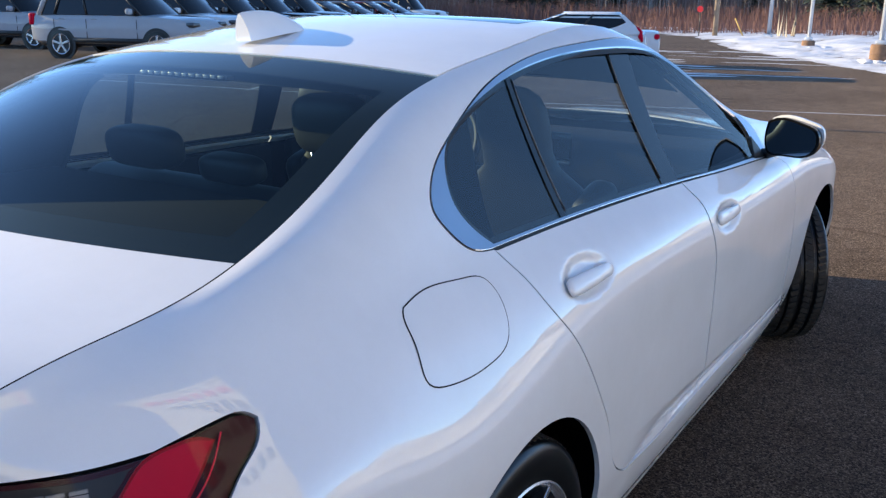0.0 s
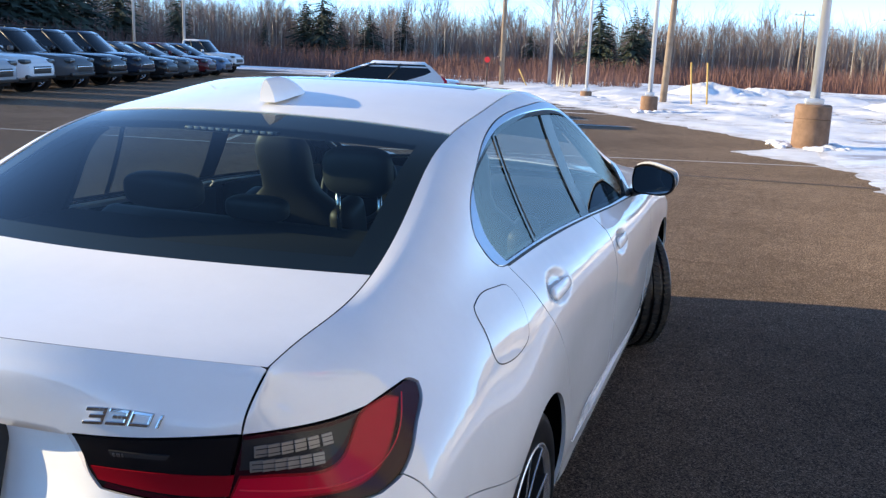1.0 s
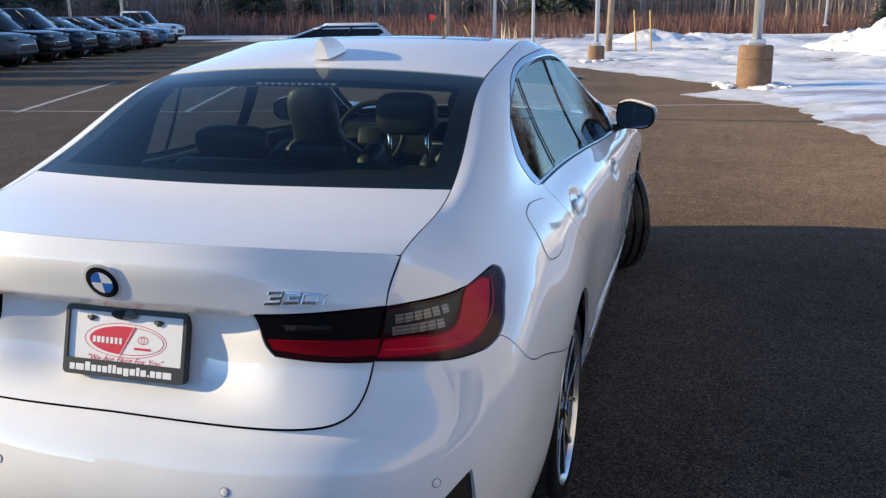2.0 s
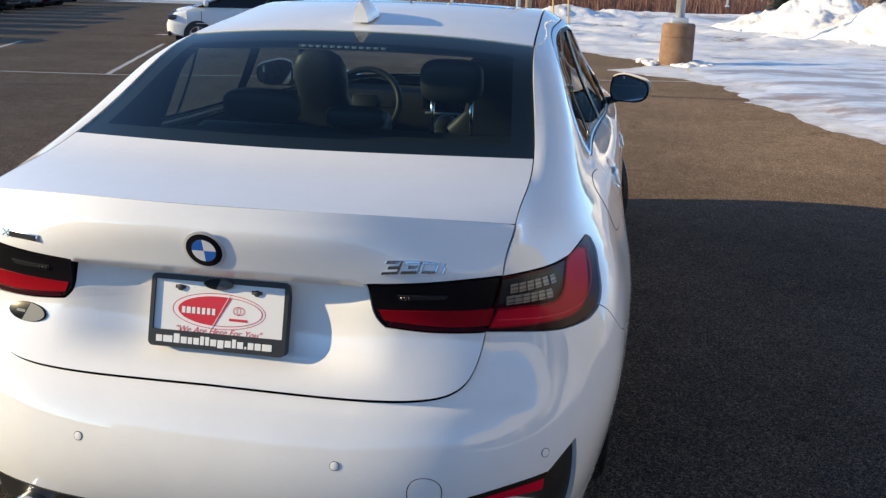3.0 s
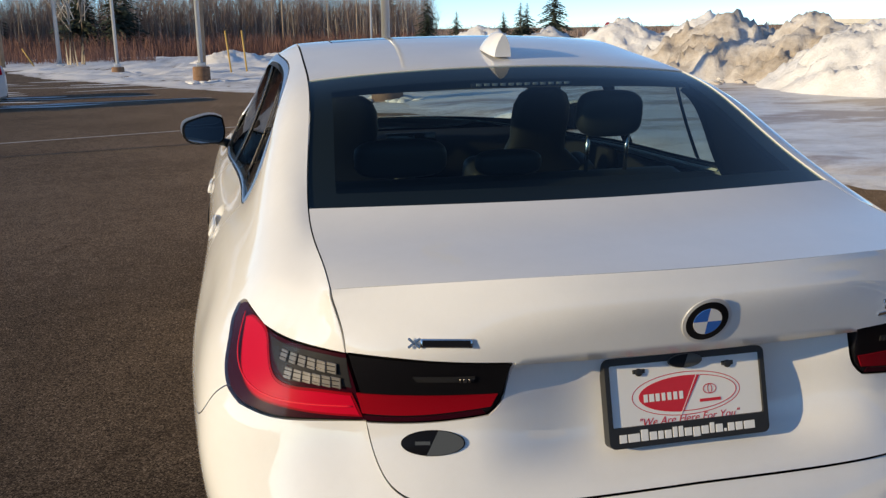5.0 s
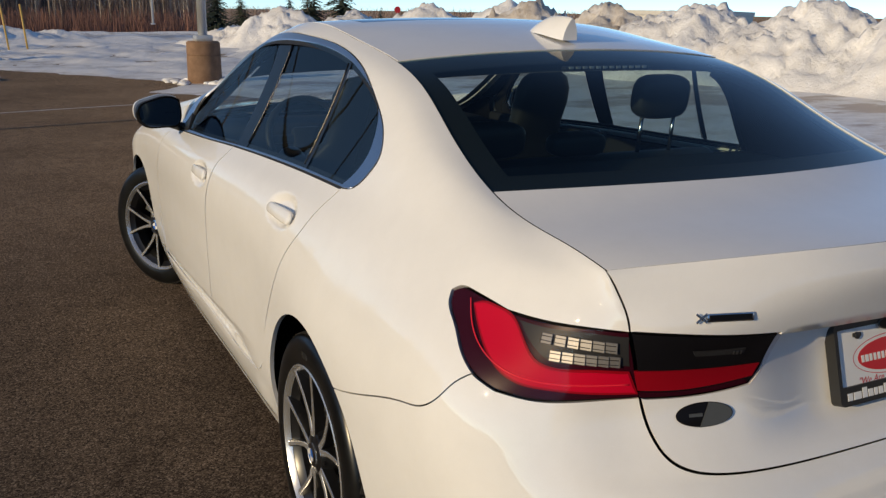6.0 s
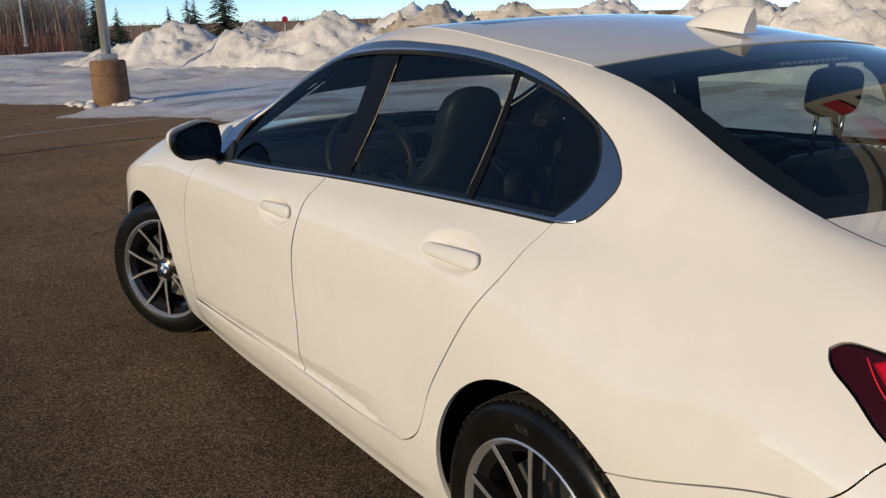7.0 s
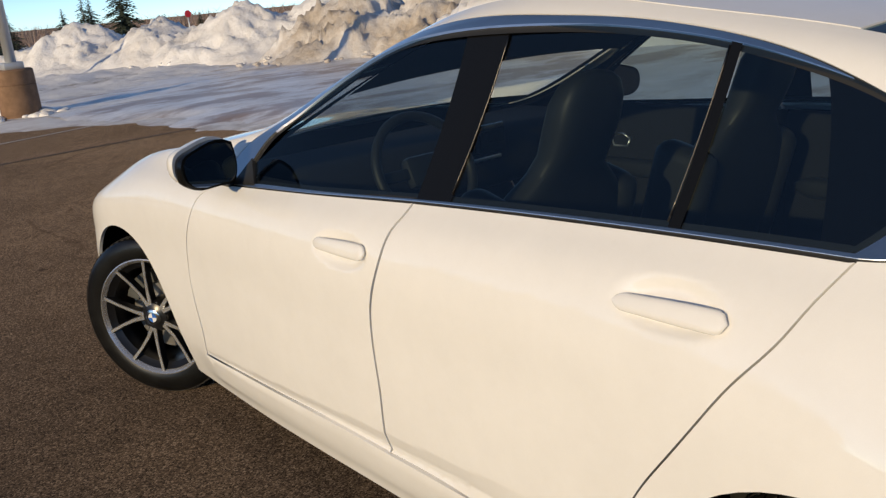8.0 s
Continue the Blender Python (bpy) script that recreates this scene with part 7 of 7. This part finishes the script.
            bmesh.ops.scale(bm, vec=(sx, 1, 1), verts=bm.verts)
            bmesh.ops.translate(bm, vec=(sx * (w * .985), y, R), verts=bm.verts)
            bmesh.ops.recalc_face_normals(bm, faces=bm.faces)
            put("wheel_arch", bm, TRIM_BLACK)
            bm = lathe_bm([(-.20, R * .65), (-.20, R * .95), (-.16, R), (-.03, R), (0, R * .95), (.005, R * .72), (-.03, R * .70)], 28)
            bmesh.ops.translate(bm, vec=(sx * (w * .985) + (.02 if sx > 0 else .20), y, R), verts=bm.verts)
            wh = put("wheel", bm, TYRE)
            bm = lathe_bm([(-.02, R * .73), (0, R * .70), (-.012, R * .64)], 28)
            for a in range(5):
                ang = 2 * math.pi * a / 5
                bm = box_bm((.02, R * .17, R * .66), (-.004, 0, R * .35), .008, bm, 1, Matrix.Rotation(ang, 4, "X"))
            bm = lathe_bm([(.004, 0), (.004, R * .13), (-.01, R * .15)], 16, "X", bm)
            bmesh.ops.scale(bm, vec=(sx, 1, 1), verts=bm.verts)
            bmesh.ops.translate(bm, vec=(sx * (w * .985 + .028), y, R), verts=bm.verts)
            bmesh.ops.recalc_face_normals(bm, faces=bm.faces)
            hang("rim", bm, RIM_BRIGHT, wh, "silver alloy rim")
        # door seams and handles
        for y in ((c0 + c3) / 2 - .05, c3 - .22, c0 + .62):
            put("door_seam", box_bm((.006, .012, belt - zb - .22), (sx * w * .993, y, (belt + zb) / 2 - .02), 0), GAP)
        for y in ((c0 + c3) / 2 + .18, c0 + .85):
            put("door_handle", box_bm((.03, .18, .035), (sx * (w * .965), y, belt - .12), .012, None, 2), paint)
    put("grille", box_bm((W * .52, .05, .20), (0, L / 2 - .015, hood - .42), .02, None, 2), TRIM_BLACK, None, "dark grille")
    put("bumper_trim", box_bm((W * .84, .10, .12), (0, L / 2 - .06, zb + .10), .04, None, 2), TRIM_BLACK)
    put("bumper_trim", box_bm((W * .84, .10, .12), (0, -L / 2 + .06, zb + .12), .04, None, 2), TRIM_BLACK)
    put("underside", box_bm((W * .84, L * .9, .16), (0, 0, zb + .02), .02), CLOTH)
    if kind == "suv":
        put("grille_bar", box_bm((W * .50, .03, .05), (0, L / 2 + .012, hood - .38), .012, None, 2), CHROME)
        put("lower_trim", box_bm((W * 1.0, L * .50, .13), (0, (ya + yf) / 2, zb + .10), .04, None, 2), TRIM_BLACK)
        for sx in (1, -1):
            put("roof_rail", tube_bm([(sx * w * .66, c1 + .2, H + .0), (sx * w * .66, c1 + .3, H + .06), (sx * w * .66, c2 - .3, H + .06), (sx * w * .66, c2 - .2, H)], .018, 8), TRIM_BLACK)
    if kind == "pickup":
        put("cargo_bed", box_bm((W * .78, 1.9, .04), (0, -1.75, belt - .02), .01), TRIM_BLACK)
    return car_


SILVER, WHITE, BLACK_, NAVY, MAROON, BLUE_, GREY_ = (.42, .43, .44), (.76, .76, .75), (.014, .015, .017), (.02, .028, .045), (.10, .012, .015), (.10, .16, .25), (.10, .105, .11)
ROW = "vehicles parked in a row"
vehicle("suv", "suv", SILVER, "silver sport utility vehicle parked in a row", (-15.9, 14.75), (.95, .30), ROW)
vehicle("suv", "suv", SILVER, "silver sport utility vehicle parked behind the row", (-23.0, 16.0), (.95, .30), ROW)
for i, (nm, kind, col, lab) in enumerate((("suv", "suv", WHITE, "white sport utility vehicle parked in a row"), ("suv", "suv", GREY_, "dark grey sport utility vehicle parked in a row"), ("suv", "suv", BLACK_, "black sport utility vehicle parked in a row"), ("suv", "suv", NAVY, "dark blue sport utility vehicle parked in a row"), ("car", "sedan", BLACK_, "black sedan parked in a row"), ("car", "sedan", GREY_, "dark grey sedan parked in a row"), ("car", "sedan", MAROON, "dark red sedan parked in a row"), ("car", "sedan", BLUE_, "light blue sedan parked in a row"))):
    k = i + 1
    vehicle(nm, kind, col, lab, (-16.4 - .80 * k, 14.88 + 2.52 * k), (.95, .30), ROW)
vehicle("pickup_truck", "pickup", WHITE, "white pickup truck parked past the row", (-25.0, 39.5), (.97, .2), ROW, .92)
vehicle("hatchback", "hatch", WHITE, "small white hatchback parked across the lot", (-8.75, 16.2), (-.92, -.39), "", .85)
vehicle("car", "sedan", WHITE, "white car parked behind the hatchback", (-9.9, 18.7), (-.92, -.39), "", .85)


# ---- lamp posts, utility poles, stakes, sign ----
def lamp_post(x, y, tall=9.0, base=True, size=1.0, sunk=0.0):
    p = thing("lamp_post", "white steel lamp post on a round brown concrete base", "lamp post", Matrix.Translation((x, y, -sunk)) @ Matrix.Diagonal((size, size, 1, 1)), "lamp posts of the car park")
    if base:
        hang("concrete_base", lathe_bm([(0, .335), (.02, .34), (.55, .335), (.555, .325), (.565, .325), (.57, .335), (.80, .33), (.83, .30), (.83, 0)], 32, "Z"), CONCRETE, p, "round brown concrete base with a joint")
    z0 = .82 if base else 0
    hang("foot", box_bm((.34, .34, .13), (0, 0, z0 + .065), .03), STEEL, p, "square cover at the foot")
    hang("shaft", tube_bm([(0, 0, z0 + .1), (0, 0, tall)], [.095, .065], 4, None), STEEL, p, "square steel shaft")
    hang("lamp_head", box_bm((.9, .32, .14), (.45, 0, tall + .05), .05), STEEL, p, "flat lamp head")
    rng = random.Random(int(x * 100))
    if base:
        bm = None
        for k in range(22):
            a = rng.uniform(0, 6.3)
            r = rng.uniform(.34, .75)
            tmp = bmesh.new()
            bmesh.ops.create_icosphere(tmp, subdivisions=2, radius=rng.uniform(.06, .17))
            for v in tmp.verts:
                v.co *= 1 + .35 * noise.noise(v.co * 9 + Vector((k, 0, 0)))
                v.co.z *= .42
            bmesh.ops.translate(tmp, vec=(r * math.cos(a), r * math.sin(a), .03), verts=tmp.verts)
            smooth_bm(tmp, 60)
            bm = join_bm(bm, tmp)
        me = bpy.data.meshes.new("snow_clods")
        bm.to_mesh(me)
        bm.free()
        me.materials.append(SNOW)
        ob = new("snow_clods", me)
        ob.location = (x, y, 0)
        tagged(ob, "heap of snow clods round a lamp post foot", "snow", "", "stuff")
    return p


lamp_post(2.30, 16.46)
lamp_post(-1.83, 25.3, 9.0, True, .76, .36)
lamp_post(-5.0, 32.0, 9.0, True, .66, .56)
lamp_post(-8.7, 41.8, 9.5, False)
lamp_post(-31, 38.6, 9.5, False)
lamp_post(-27.8, 38.6, 9.5, False)
lamp_post(11.0, 78, 10, False)


def utility_pole(x, y, tall, arm=True, tilt=0.0):
    p = thing("utility_pole", "weathered wooden utility pole beyond the snow field", "utility pole", Matrix.Translation((x, y, float(fall(np.array(y))) - .1)) @ Matrix.Rotation(tilt, 4, "Y"), "utility poles")
    hang("shaft", tube_bm([(0, 0, 0), (0, 0, tall)], [.125, .09], 12), POLE_WOOD, p)
    if arm:
        hang("cross_arm", box_bm((2.2, .10, .12), (0, 0, tall - .5), .01), POLE_WOOD, p)
        for k in (-.95, -.4, .4, .95):
            hang("insulator", lathe_bm([(0, .05), (.09, .05), (.12, .03), (.14, 0)], 10, "Z"), TRIM_BLACK, p).location = (k, 0, tall - .44)
    return p


utility_pole(-11.0, 41.2, 9.5, False)
utility_pole(-2.0, 30.9, 9.5, False, radians(1.5))
utility_pole(5.0, 112, 9.5)
utility_pole(10.5, 150, 9.5)
utility_pole(15.0, 118, 9.5)
utility_pole(19.0, 165, 9.5)


def cable(a, b, sag, r=.012):
    pts_ = []
    for k in range(25):
        f = k / 24
        q = Vector(a).lerp(Vector(b), f)
        q.z -= sag * 4 * f * (1 - f)
        pts_.append(q)
    me = bpy.data.meshes.new("cable")
    bm = tube_bm(pts_, r, 5)
    bm.to_mesh(me)
    bm.free()
    me.materials.append(CABLE)
    tagged(new("cable", me), "black overhead power line between poles", "cable", "overhead lines")


cable((-11.0, 41.2, 9.0), (-2.0, 30.9, 9.0), .3)
cable((-11.0, 41.2, 8.3), (-2.0, 30.9, 8.3), .35)
cable((-11.0, 41.2, 9.0), (-70, 78, 8.4), 1.2, .02)
cable((-11.0, 41.2, 8.3), (-70, 78, 7.6), 1.3, .02)
cable((5.0, 112, 7.3), (10.5, 150, 7.0), .6, .02)


def stake(x, y, lean, tall=1.55):
    me = bpy.data.meshes.new("marker_stake")
    bm = tube_bm([(0, 0, 0), (0, 0, tall)], .03, 8)
    bm.to_mesh(me)
    bm.free()
    me.materials.append(YELLOW)
    ob = new("marker_stake", me)
    ob.matrix_basis = Matrix.Translation((x, y, -.05)) @ Matrix.Rotation(radians(lean), 4, "Y")
    tagged(ob, "leaning yellow marker stake standing in snow", "stake", "marker stakes")


stake(-1.0, 30.9, -5)
stake(-.45, 30.6, -4)
stake(-9.6, 41.0, -28, 1.0)
sg = thing("road_sign", "small red sign on a thin post by the woods", "sign", (-11.7, 41.0, 0))
hang("post", tube_bm([(0, 0, -.2), (0, 0, 1.36)], .025, 8), TRIM_BLACK, sg)
hang("board", prism_bm([(.15 * math.cos(radians(22.5 + 45 * k)), .15 * math.sin(radians(22.5 + 45 * k))) for k in range(8)], .02, None, Matrix.Translation((0, -.05, 1.22)) @ Matrix.Rotation(math.pi / 2, 4, "X")), SIGN_RED, sg, "red eight-sided board")
sg = thing("road_sign", "red sign on a post behind the snow banks", "sign", (30.5, 71, -.7))
hang("post", tube_bm([(0, 0, -.2), (0, 0, 2.3)], .05, 8), STEEL, sg)
hang("board", prism_bm([(.3 * math.cos(radians(22.5 + 45 * k)), .3 * math.sin(radians(22.5 + 45 * k))) for k in range(8)], .02, None, Matrix.Translation((0, -.06, 2.2)) @ Matrix.Rotation(math.pi / 2, 4, "X")), SIGN_RED, sg, "red eight-sided board")


# ---- buildings: a low hall far off, the portal that the car's glass mirrors, a showroom out of view ----
def building(name, label, at, size, turn=0.0, sign=False, skin=None):
    skin = skin or FACADE
    b = thing(name, label, "building", Matrix.Translation(at) @ Matrix.Rotation(turn, 4, "Z"))
    sx, sy, sz = size
    hang("wall", box_bm((sx, sy, sz), (0, 0, sz / 2), .02), skin, b)
    hang("parapet", box_bm((sx + .3, sy + .3, .45), (0, 0, sz - .1), .04), skin, b)
    for k in range(int(sy // 6)):
        y = -sy / 2 + 3.4 + 6 * k
        hang("window", box_bm((.12, 5.7, min(2.9, sz * .45)), (-sx / 2, y, min(1.75, sz * .4)), .02), SHOP_GLASS, b, "dark shop window")
    if sign:
        for k in range(6):
            hang("sign_bar", box_bm((.14, .52 + .1 * (k % 2), .8), (-sx / 2 - .1, sy / 2 - .5 - k * .8, sz - 1.6), .03), SIGN_RED, b, "plain red sign bar")
            hang("sign_bar", box_bm((.14, .45, .5), (-sx / 2 - .1, sy / 2 - .5 - k * .7, sz - 2.9), .03), TRIM_BLACK, b, "plain black sign bar")
    return b


building("hall", "long low cream hall beyond the snow banks", (68, 78, -3.5), (14, 26, 5.2), radians(-50))
building("showroom_portal", "tall cream entrance portal with red sign bars", (10.8, .6, 0), (4, 5, 9.4), 0, True)
# out of view; its pale wall is there to bounce sun onto the car
building("showroom", "long showroom with wide dark windows, out of view, cladding paled to bounce sun on the car", (27.0, -17.0, 0), (12, 28, 5.8), 0, False, CLADDING)


# ---- trees ----
def spruce_parts(seed, tall):
    rng = random.Random(seed)
    trunk = tube_bm([(0, 0, 0), (0, 0, tall * .6), (0, 0, tall)], [.13, .07, .015], 7)
    bm = bmesh.new()
    levels = int(tall * 4.2)
    for i in range(levels):
        f = i / levels
        z = tall * (.08 + .90 * f)
        reach = tall * .34 * (1 - f) ** .85 * rng.uniform(.7, 1.15) + .10
        n = max(5, int(11 * (1 - f) + 4))
        for k in range(n):
            a = rng.uniform(0, 6.283)
            r = reach * rng.uniform(.65, 1.1)
            d = Vector((math.cos(a), math.sin(a), 0))
            s = Vector((-d.y, d.x, 0))
            droop = -.28 * r
            steps = 4
            for j in range(steps):
                g = (j + .6) / steps
                c = d * (r * g) + Vector((0, 0, z + droop * g * g + rng.uniform(-.04, .04)))
                wd = r * .26 * (1.15 - g) + .05
                tip = c + d * (r * .30) + Vector((0, 0, -.10 * r + rng.uniform(-.06, .02)))
                for side in (1, -1):
                    vs = [bm.verts.new(c), bm.verts.new(c + s * side * wd + d * r * .10 + Vector((0, 0, -.08 * r - rng.uniform(0, .06)))), bm.verts.new(tip)]
                    bm.faces.new(vs)
    return trunk, bm


def bare_parts(seed, tall, spread=.34, girth=.013):
    rng = random.Random(seed)
    twigs = bmesh.new()
    state = {"trunk": None}

    def limb(p, d, ln, r, depth):
        q = p + d * ln
        mid = p.lerp(q, .5) + Vector((rng.uniform(-1, 1), rng.uniform(-1, 1), 0)) * ln * .05
        if depth < 2:
            state["trunk"] = tube_bm([p, mid, q], [r, r * .8, r * .6], 5 if depth else 7, state["trunk"], False)
        else:
            s = d.cross(Vector((rng.uniform(-1, 1), rng.uniform(-1, 1), .3))).normalized() * r * 1.4
            a, b, c = twigs.verts.new(p - s), twigs.verts.new(p + s), twigs.verts.new(q)
            twigs.faces.new((a, b, c))
        if depth >= 4:
            return
        count = (5, 5, 4, 4)[depth]
        for k in range(count):
            f = rng.uniform(.35, 1.0) if depth else rng.uniform(.30, 1.0)
            side = Vector((rng.gauss(0, 1), rng.gauss(0, 1), rng.gauss(.25, .35))).normalized()
            nd = (d * (1 - spread) + side * spread * (1.15 if depth else 1.0) + Vector((0, 0, .16))).normalized()
            limb(p.lerp(q, f), nd, ln * rng.uniform(.42, .66), r * (.42 if depth < 2 else .6), depth + 1)

    limb(Vector((0, 0, 0)), Vector((rng.uniform(-.06, .06), rng.uniform(-.06, .06), 1)).normalized(), tall * .58, tall * girth, 0)
    return state["trunk"], twigs


def tree(kind, parts, label, bark=None):
    trunk, crown = parts
    t = thing("spruce_tree" if kind == "spruce" else "bare_tree", label, "tree", (0, 0, -50), "trees at the lot's far edge")
    hang("trunk", trunk, bark or BARK, t)
    hang("crown", crown, NEEDLE if kind == "spruce" else TWIG, t)
    return t


SPRUCES = [tree("spruce", spruce_parts(s, h), "dark green spruce in the tree line") for s, h in ((1, 8.0), (2, 9.0), (3, 7.0))]
BARES = [tree("bare", bare_parts(10 + s, h), "leafless grey-brown tree in the tree line") for s, h in enumerate((9.0, 8.2, 9.6, 7.6, 8.8))]


def plant(src, x, y, scale):
    m = Matrix.Translation((x, y, float(fall(np.array(y))) - .15)) @ Matrix.Rotation(random.Random(int(x * 31 + y * 17)).uniform(0, 6.28), 4, "Z") @ Matrix.Diagonal((scale, scale, scale, 1))
    return copy_thing(src, m)


def woods():
    rng = random.Random(11)
    # bearing in degrees from straight ahead (left negative), distance, kind
    for k in range(150):
        b = rng.uniform(-66, 12.5)
        dist = 128 + 22 * rng.random() - max(0, (-b - 28)) * 1.7 + (8 if b > 6 else 0)
        sc = rng.uniform(1.05, 1.5) * (1.0 if b < 2 else .85 - .02 * (b - 2))
        src = BARES[rng.randrange(len(BARES))]
        plant(src, dist * math.sin(radians(b)), dist * math.cos(radians(b)), sc)
    spots = [(-62, 74, 1.1), (-58, 72, 1.25), (-55, 75, 1.2), (-52, 76, 1.3), (-49.5, 78, 1.15), (-47, 80, 1.35), (-45, 82, 1.2), (-43.5, 84, 1.25), (-41.5, 88, 1.1), (-39.5, 92, 1.0), (-36, 100, .9), (-30.8, 120, .9), (-28.2, 122, 1.25), (-27.2, 121, 1.3), (-26.0, 125, 1.05), (-24.2, 126, 1.15), (-22.0, 128, 1.0), (-19.5, 130, .9), (-13.8, 128, .9), (-9.5, 122, 1.3), (-8.9, 126, 1.05), (-7.4, 120, 1.25), (-6.7, 124, 1.1), (-3.5, 134, .85), (-1, 136, .8), (2.5, 138, .9), (7.2, 140, .95), (8.6, 140, 1.05), (9.4, 142, 1.0), (10.8, 140, .9), (13.6, 118, .62), (16.6, 122, .55), (17.7, 112, .80), (18.1, 114, .7), (19.8, 108, .85), (22.4, 130, .5), (24.5, 140, .45), (11.6, 60, .42)]
    for k, (b, d, s) in enumerate(spots):
        plant(SPRUCES[k % 3], d * math.sin(radians(b)), d * math.cos(radians(b)), s * (1.3 if b < -36 else 1.05 if b < 12 else 1.15))


woods()
for t in SPRUCES + BARES:
    for o in (*t.children_recursive, t):
        bpy.data.objects.remove(o)
bush = tree("bare", bare_parts(77, 5.0, .5, .0055), "many-stemmed leafless birch beside a pole", BIRCH)
for k, (dx, dy, s) in enumerate(((0, 0, 1.5), (.3, .2, 1.3), (-.3, .2, 1.4), (.2, -.3, 1.2), (-.15, -.2, 1.35), (.45, 0, 1.25))):
    m = Matrix.Translation((-8.2 + dx, 42.5 + dy, -.1)) @ Matrix.Rotation(k * 1.9, 4, "Z") @ Matrix.Rotation(radians(8), 4, "X") @ Matrix.Diagonal((s, s, s, 1))
    if k == 0:
        bush.matrix_basis = m
    else:
        copy_thing(bush, m)


def thicket(name, label, count, mat, seed, place, tall, width, sway=.16, limbs=2):
    """Crowded thin upright stems that nobody could count."""
    rng = np.random.RandomState(seed)
    v, f = [], []
    for k in range(count):
        x, y = place(rng)
        h = tall * rng.uniform(.45, 1.1)
        w = width * rng.uniform(.5, 1.3)
        z = float(fall(np.array(y))) - .2
        lx, ly = rng.normal(0, sway) * h, rng.normal(0, sway) * h
        a = rng.uniform(0, 3.14)
        dx, dy = w * math.cos(a), w * math.sin(a)
        n = len(v)
        v += [(x - dx, y - dy, z), (x + dx, y + dy, z), (x + lx, y + ly, z + h)]
        f.append((n, n + 1, n + 2))
        for j in range(limbs):
            g = rng.uniform(.3, .9)
            bx, by, bz = x + lx * g, y + ly * g, z + h * g
            ex, ey, ez = bx + rng.normal(0, .14) * h, by + rng.normal(0, .14) * h, bz + h * rng.uniform(.05, .28)
            n = len(v)
            v += [(bx - dx * .5, by - dy * .5, bz), (bx + dx * .5, by + dy * .5, bz), (ex, ey, ez)]
            f.append((n, n + 1, n + 2))
    me = bpy.data.meshes.new(name)
    me.from_pydata(v, [], f)
    me.materials.append(mat)
    return tagged(new(name, me), label, "brush", "", "stuff")


def by_bearing(b0, b1, d0, d1, near_left=True):
    def place(rng):
        b = rng.uniform(b0, b1)
        d = rng.uniform(d0, d1) - (max(0, -b - 28) * 1.7 if near_left else 0)
        return d * math.sin(radians(b)), d * math.cos(radians(b))
    return place


thicket("woods", "grey-brown leafless woods behind the snow field", 34000, TWIG, 3, by_bearing(-68, 12, 126, 165), 9.5, .050, .10, 5)
# Unseen belt of stems, added to cut the low sky glow from behind.
thicket("woods", "unseen leafless stems added behind to block low sky light", 14000, TWIG, 15, by_bearing(100, 215, 60, 95, False), 8.0, .10)
thicket("woods", "thin far leafless woods on the horizon", 5000, TWIG, 6, by_bearing(5, 40, 190, 230, False), 4.0, .12)
thicket("birch_trunks", "thin pale birch trunks at the edge of the woods", 1100, BIRCH, 12, by_bearing(-66, 11, 122, 134), 9.5, .06, .05)
thicket("brush", "red-brown leafless brush along the woods", 22000, BRUSH, 4, by_bearing(-66, 11, 96, 126), 3.0, .05)
thicket("brush", "red-brown leafless brush beside the lot", 2500, BRUSH, 8, by_bearing(-20, -6, 46, 52, False), 1.0, .02)



def snow_boulders(name, label, mat, seed, count, along, spread, sizes):
    """Loose frozen lumps that rolled to the foot of a bank."""
    rng = random.Random(seed)
    (ax, ay), (bx, by) = along
    bm = None
    for k in range(count):
        f, r = rng.random(), rng.uniform(*sizes) * rng.random() ** .5
        tmp = bmesh.new()
        bmesh.ops.create_icosphere(tmp, subdivisions=2, radius=r)
        for v in tmp.verts:
            v.co *= 1 + .45 * noise.noise(v.co * (1.4 / r) + Vector((k, seed, 0)))
            v.co.z *= .55
        bmesh.ops.translate(tmp, vec=(ax + (bx - ax) * f + rng.gauss(0, spread), ay + (by - ay) * f + rng.gauss(0, spread), .10 + r * .2), verts=tmp.verts)
        bm = join_bm(bm, tmp)
    me = bpy.data.meshes.new(name)
    bm.to_mesh(me)
    bm.free()
    me.materials.append(mat)
    tagged(new(name, me), label, "snow", "", "stuff")


snow_boulders("snow_lumps", "frozen brown lumps at the foot of the bank", DIRTY_SNOW, 3, 26, ((9.0, 20.9), (11.0, 16.9)), .45, (.05, .16))
snow_boulders("snow_lumps", "loose white lumps at the foot of the bank", SNOW, 8, 60, ((9.2, 25.0), (6.4, 32.0)), .6, (.05, .17))


def snow_remnant(x, y, n, seed):
    """A few grains of hard snow left on the asphalt."""
    rng = random.Random(seed)
    bm = None
    for k in range(n):
        tmp = bmesh.new()
        bmesh.ops.create_icosphere(tmp, subdivisions=2, radius=rng.uniform(.015, .04))
        for v in tmp.verts:
            v.co *= 1 + .4 * noise.noise(v.co * 25 + Vector((k, seed, 0)))
            v.co.x *= 1.9
            v.co.z *= .4
        bmesh.ops.translate(tmp, vec=(x + rng.uniform(-.35, .35), y + rng.uniform(-.04, .04), .006), verts=tmp.verts)
        smooth_bm(tmp, 60)
        bm = join_bm(bm, tmp)
    me = bpy.data.meshes.new("snow_remnant")
    bm.to_mesh(me)
    bm.free()
    me.materials.append(SNOW)
    tagged(new("snow_remnant", me), "scattered grains of hard snow on the asphalt", "snow", "", "stuff")


snow_remnant(-4.4, 6.15, 11, 3)
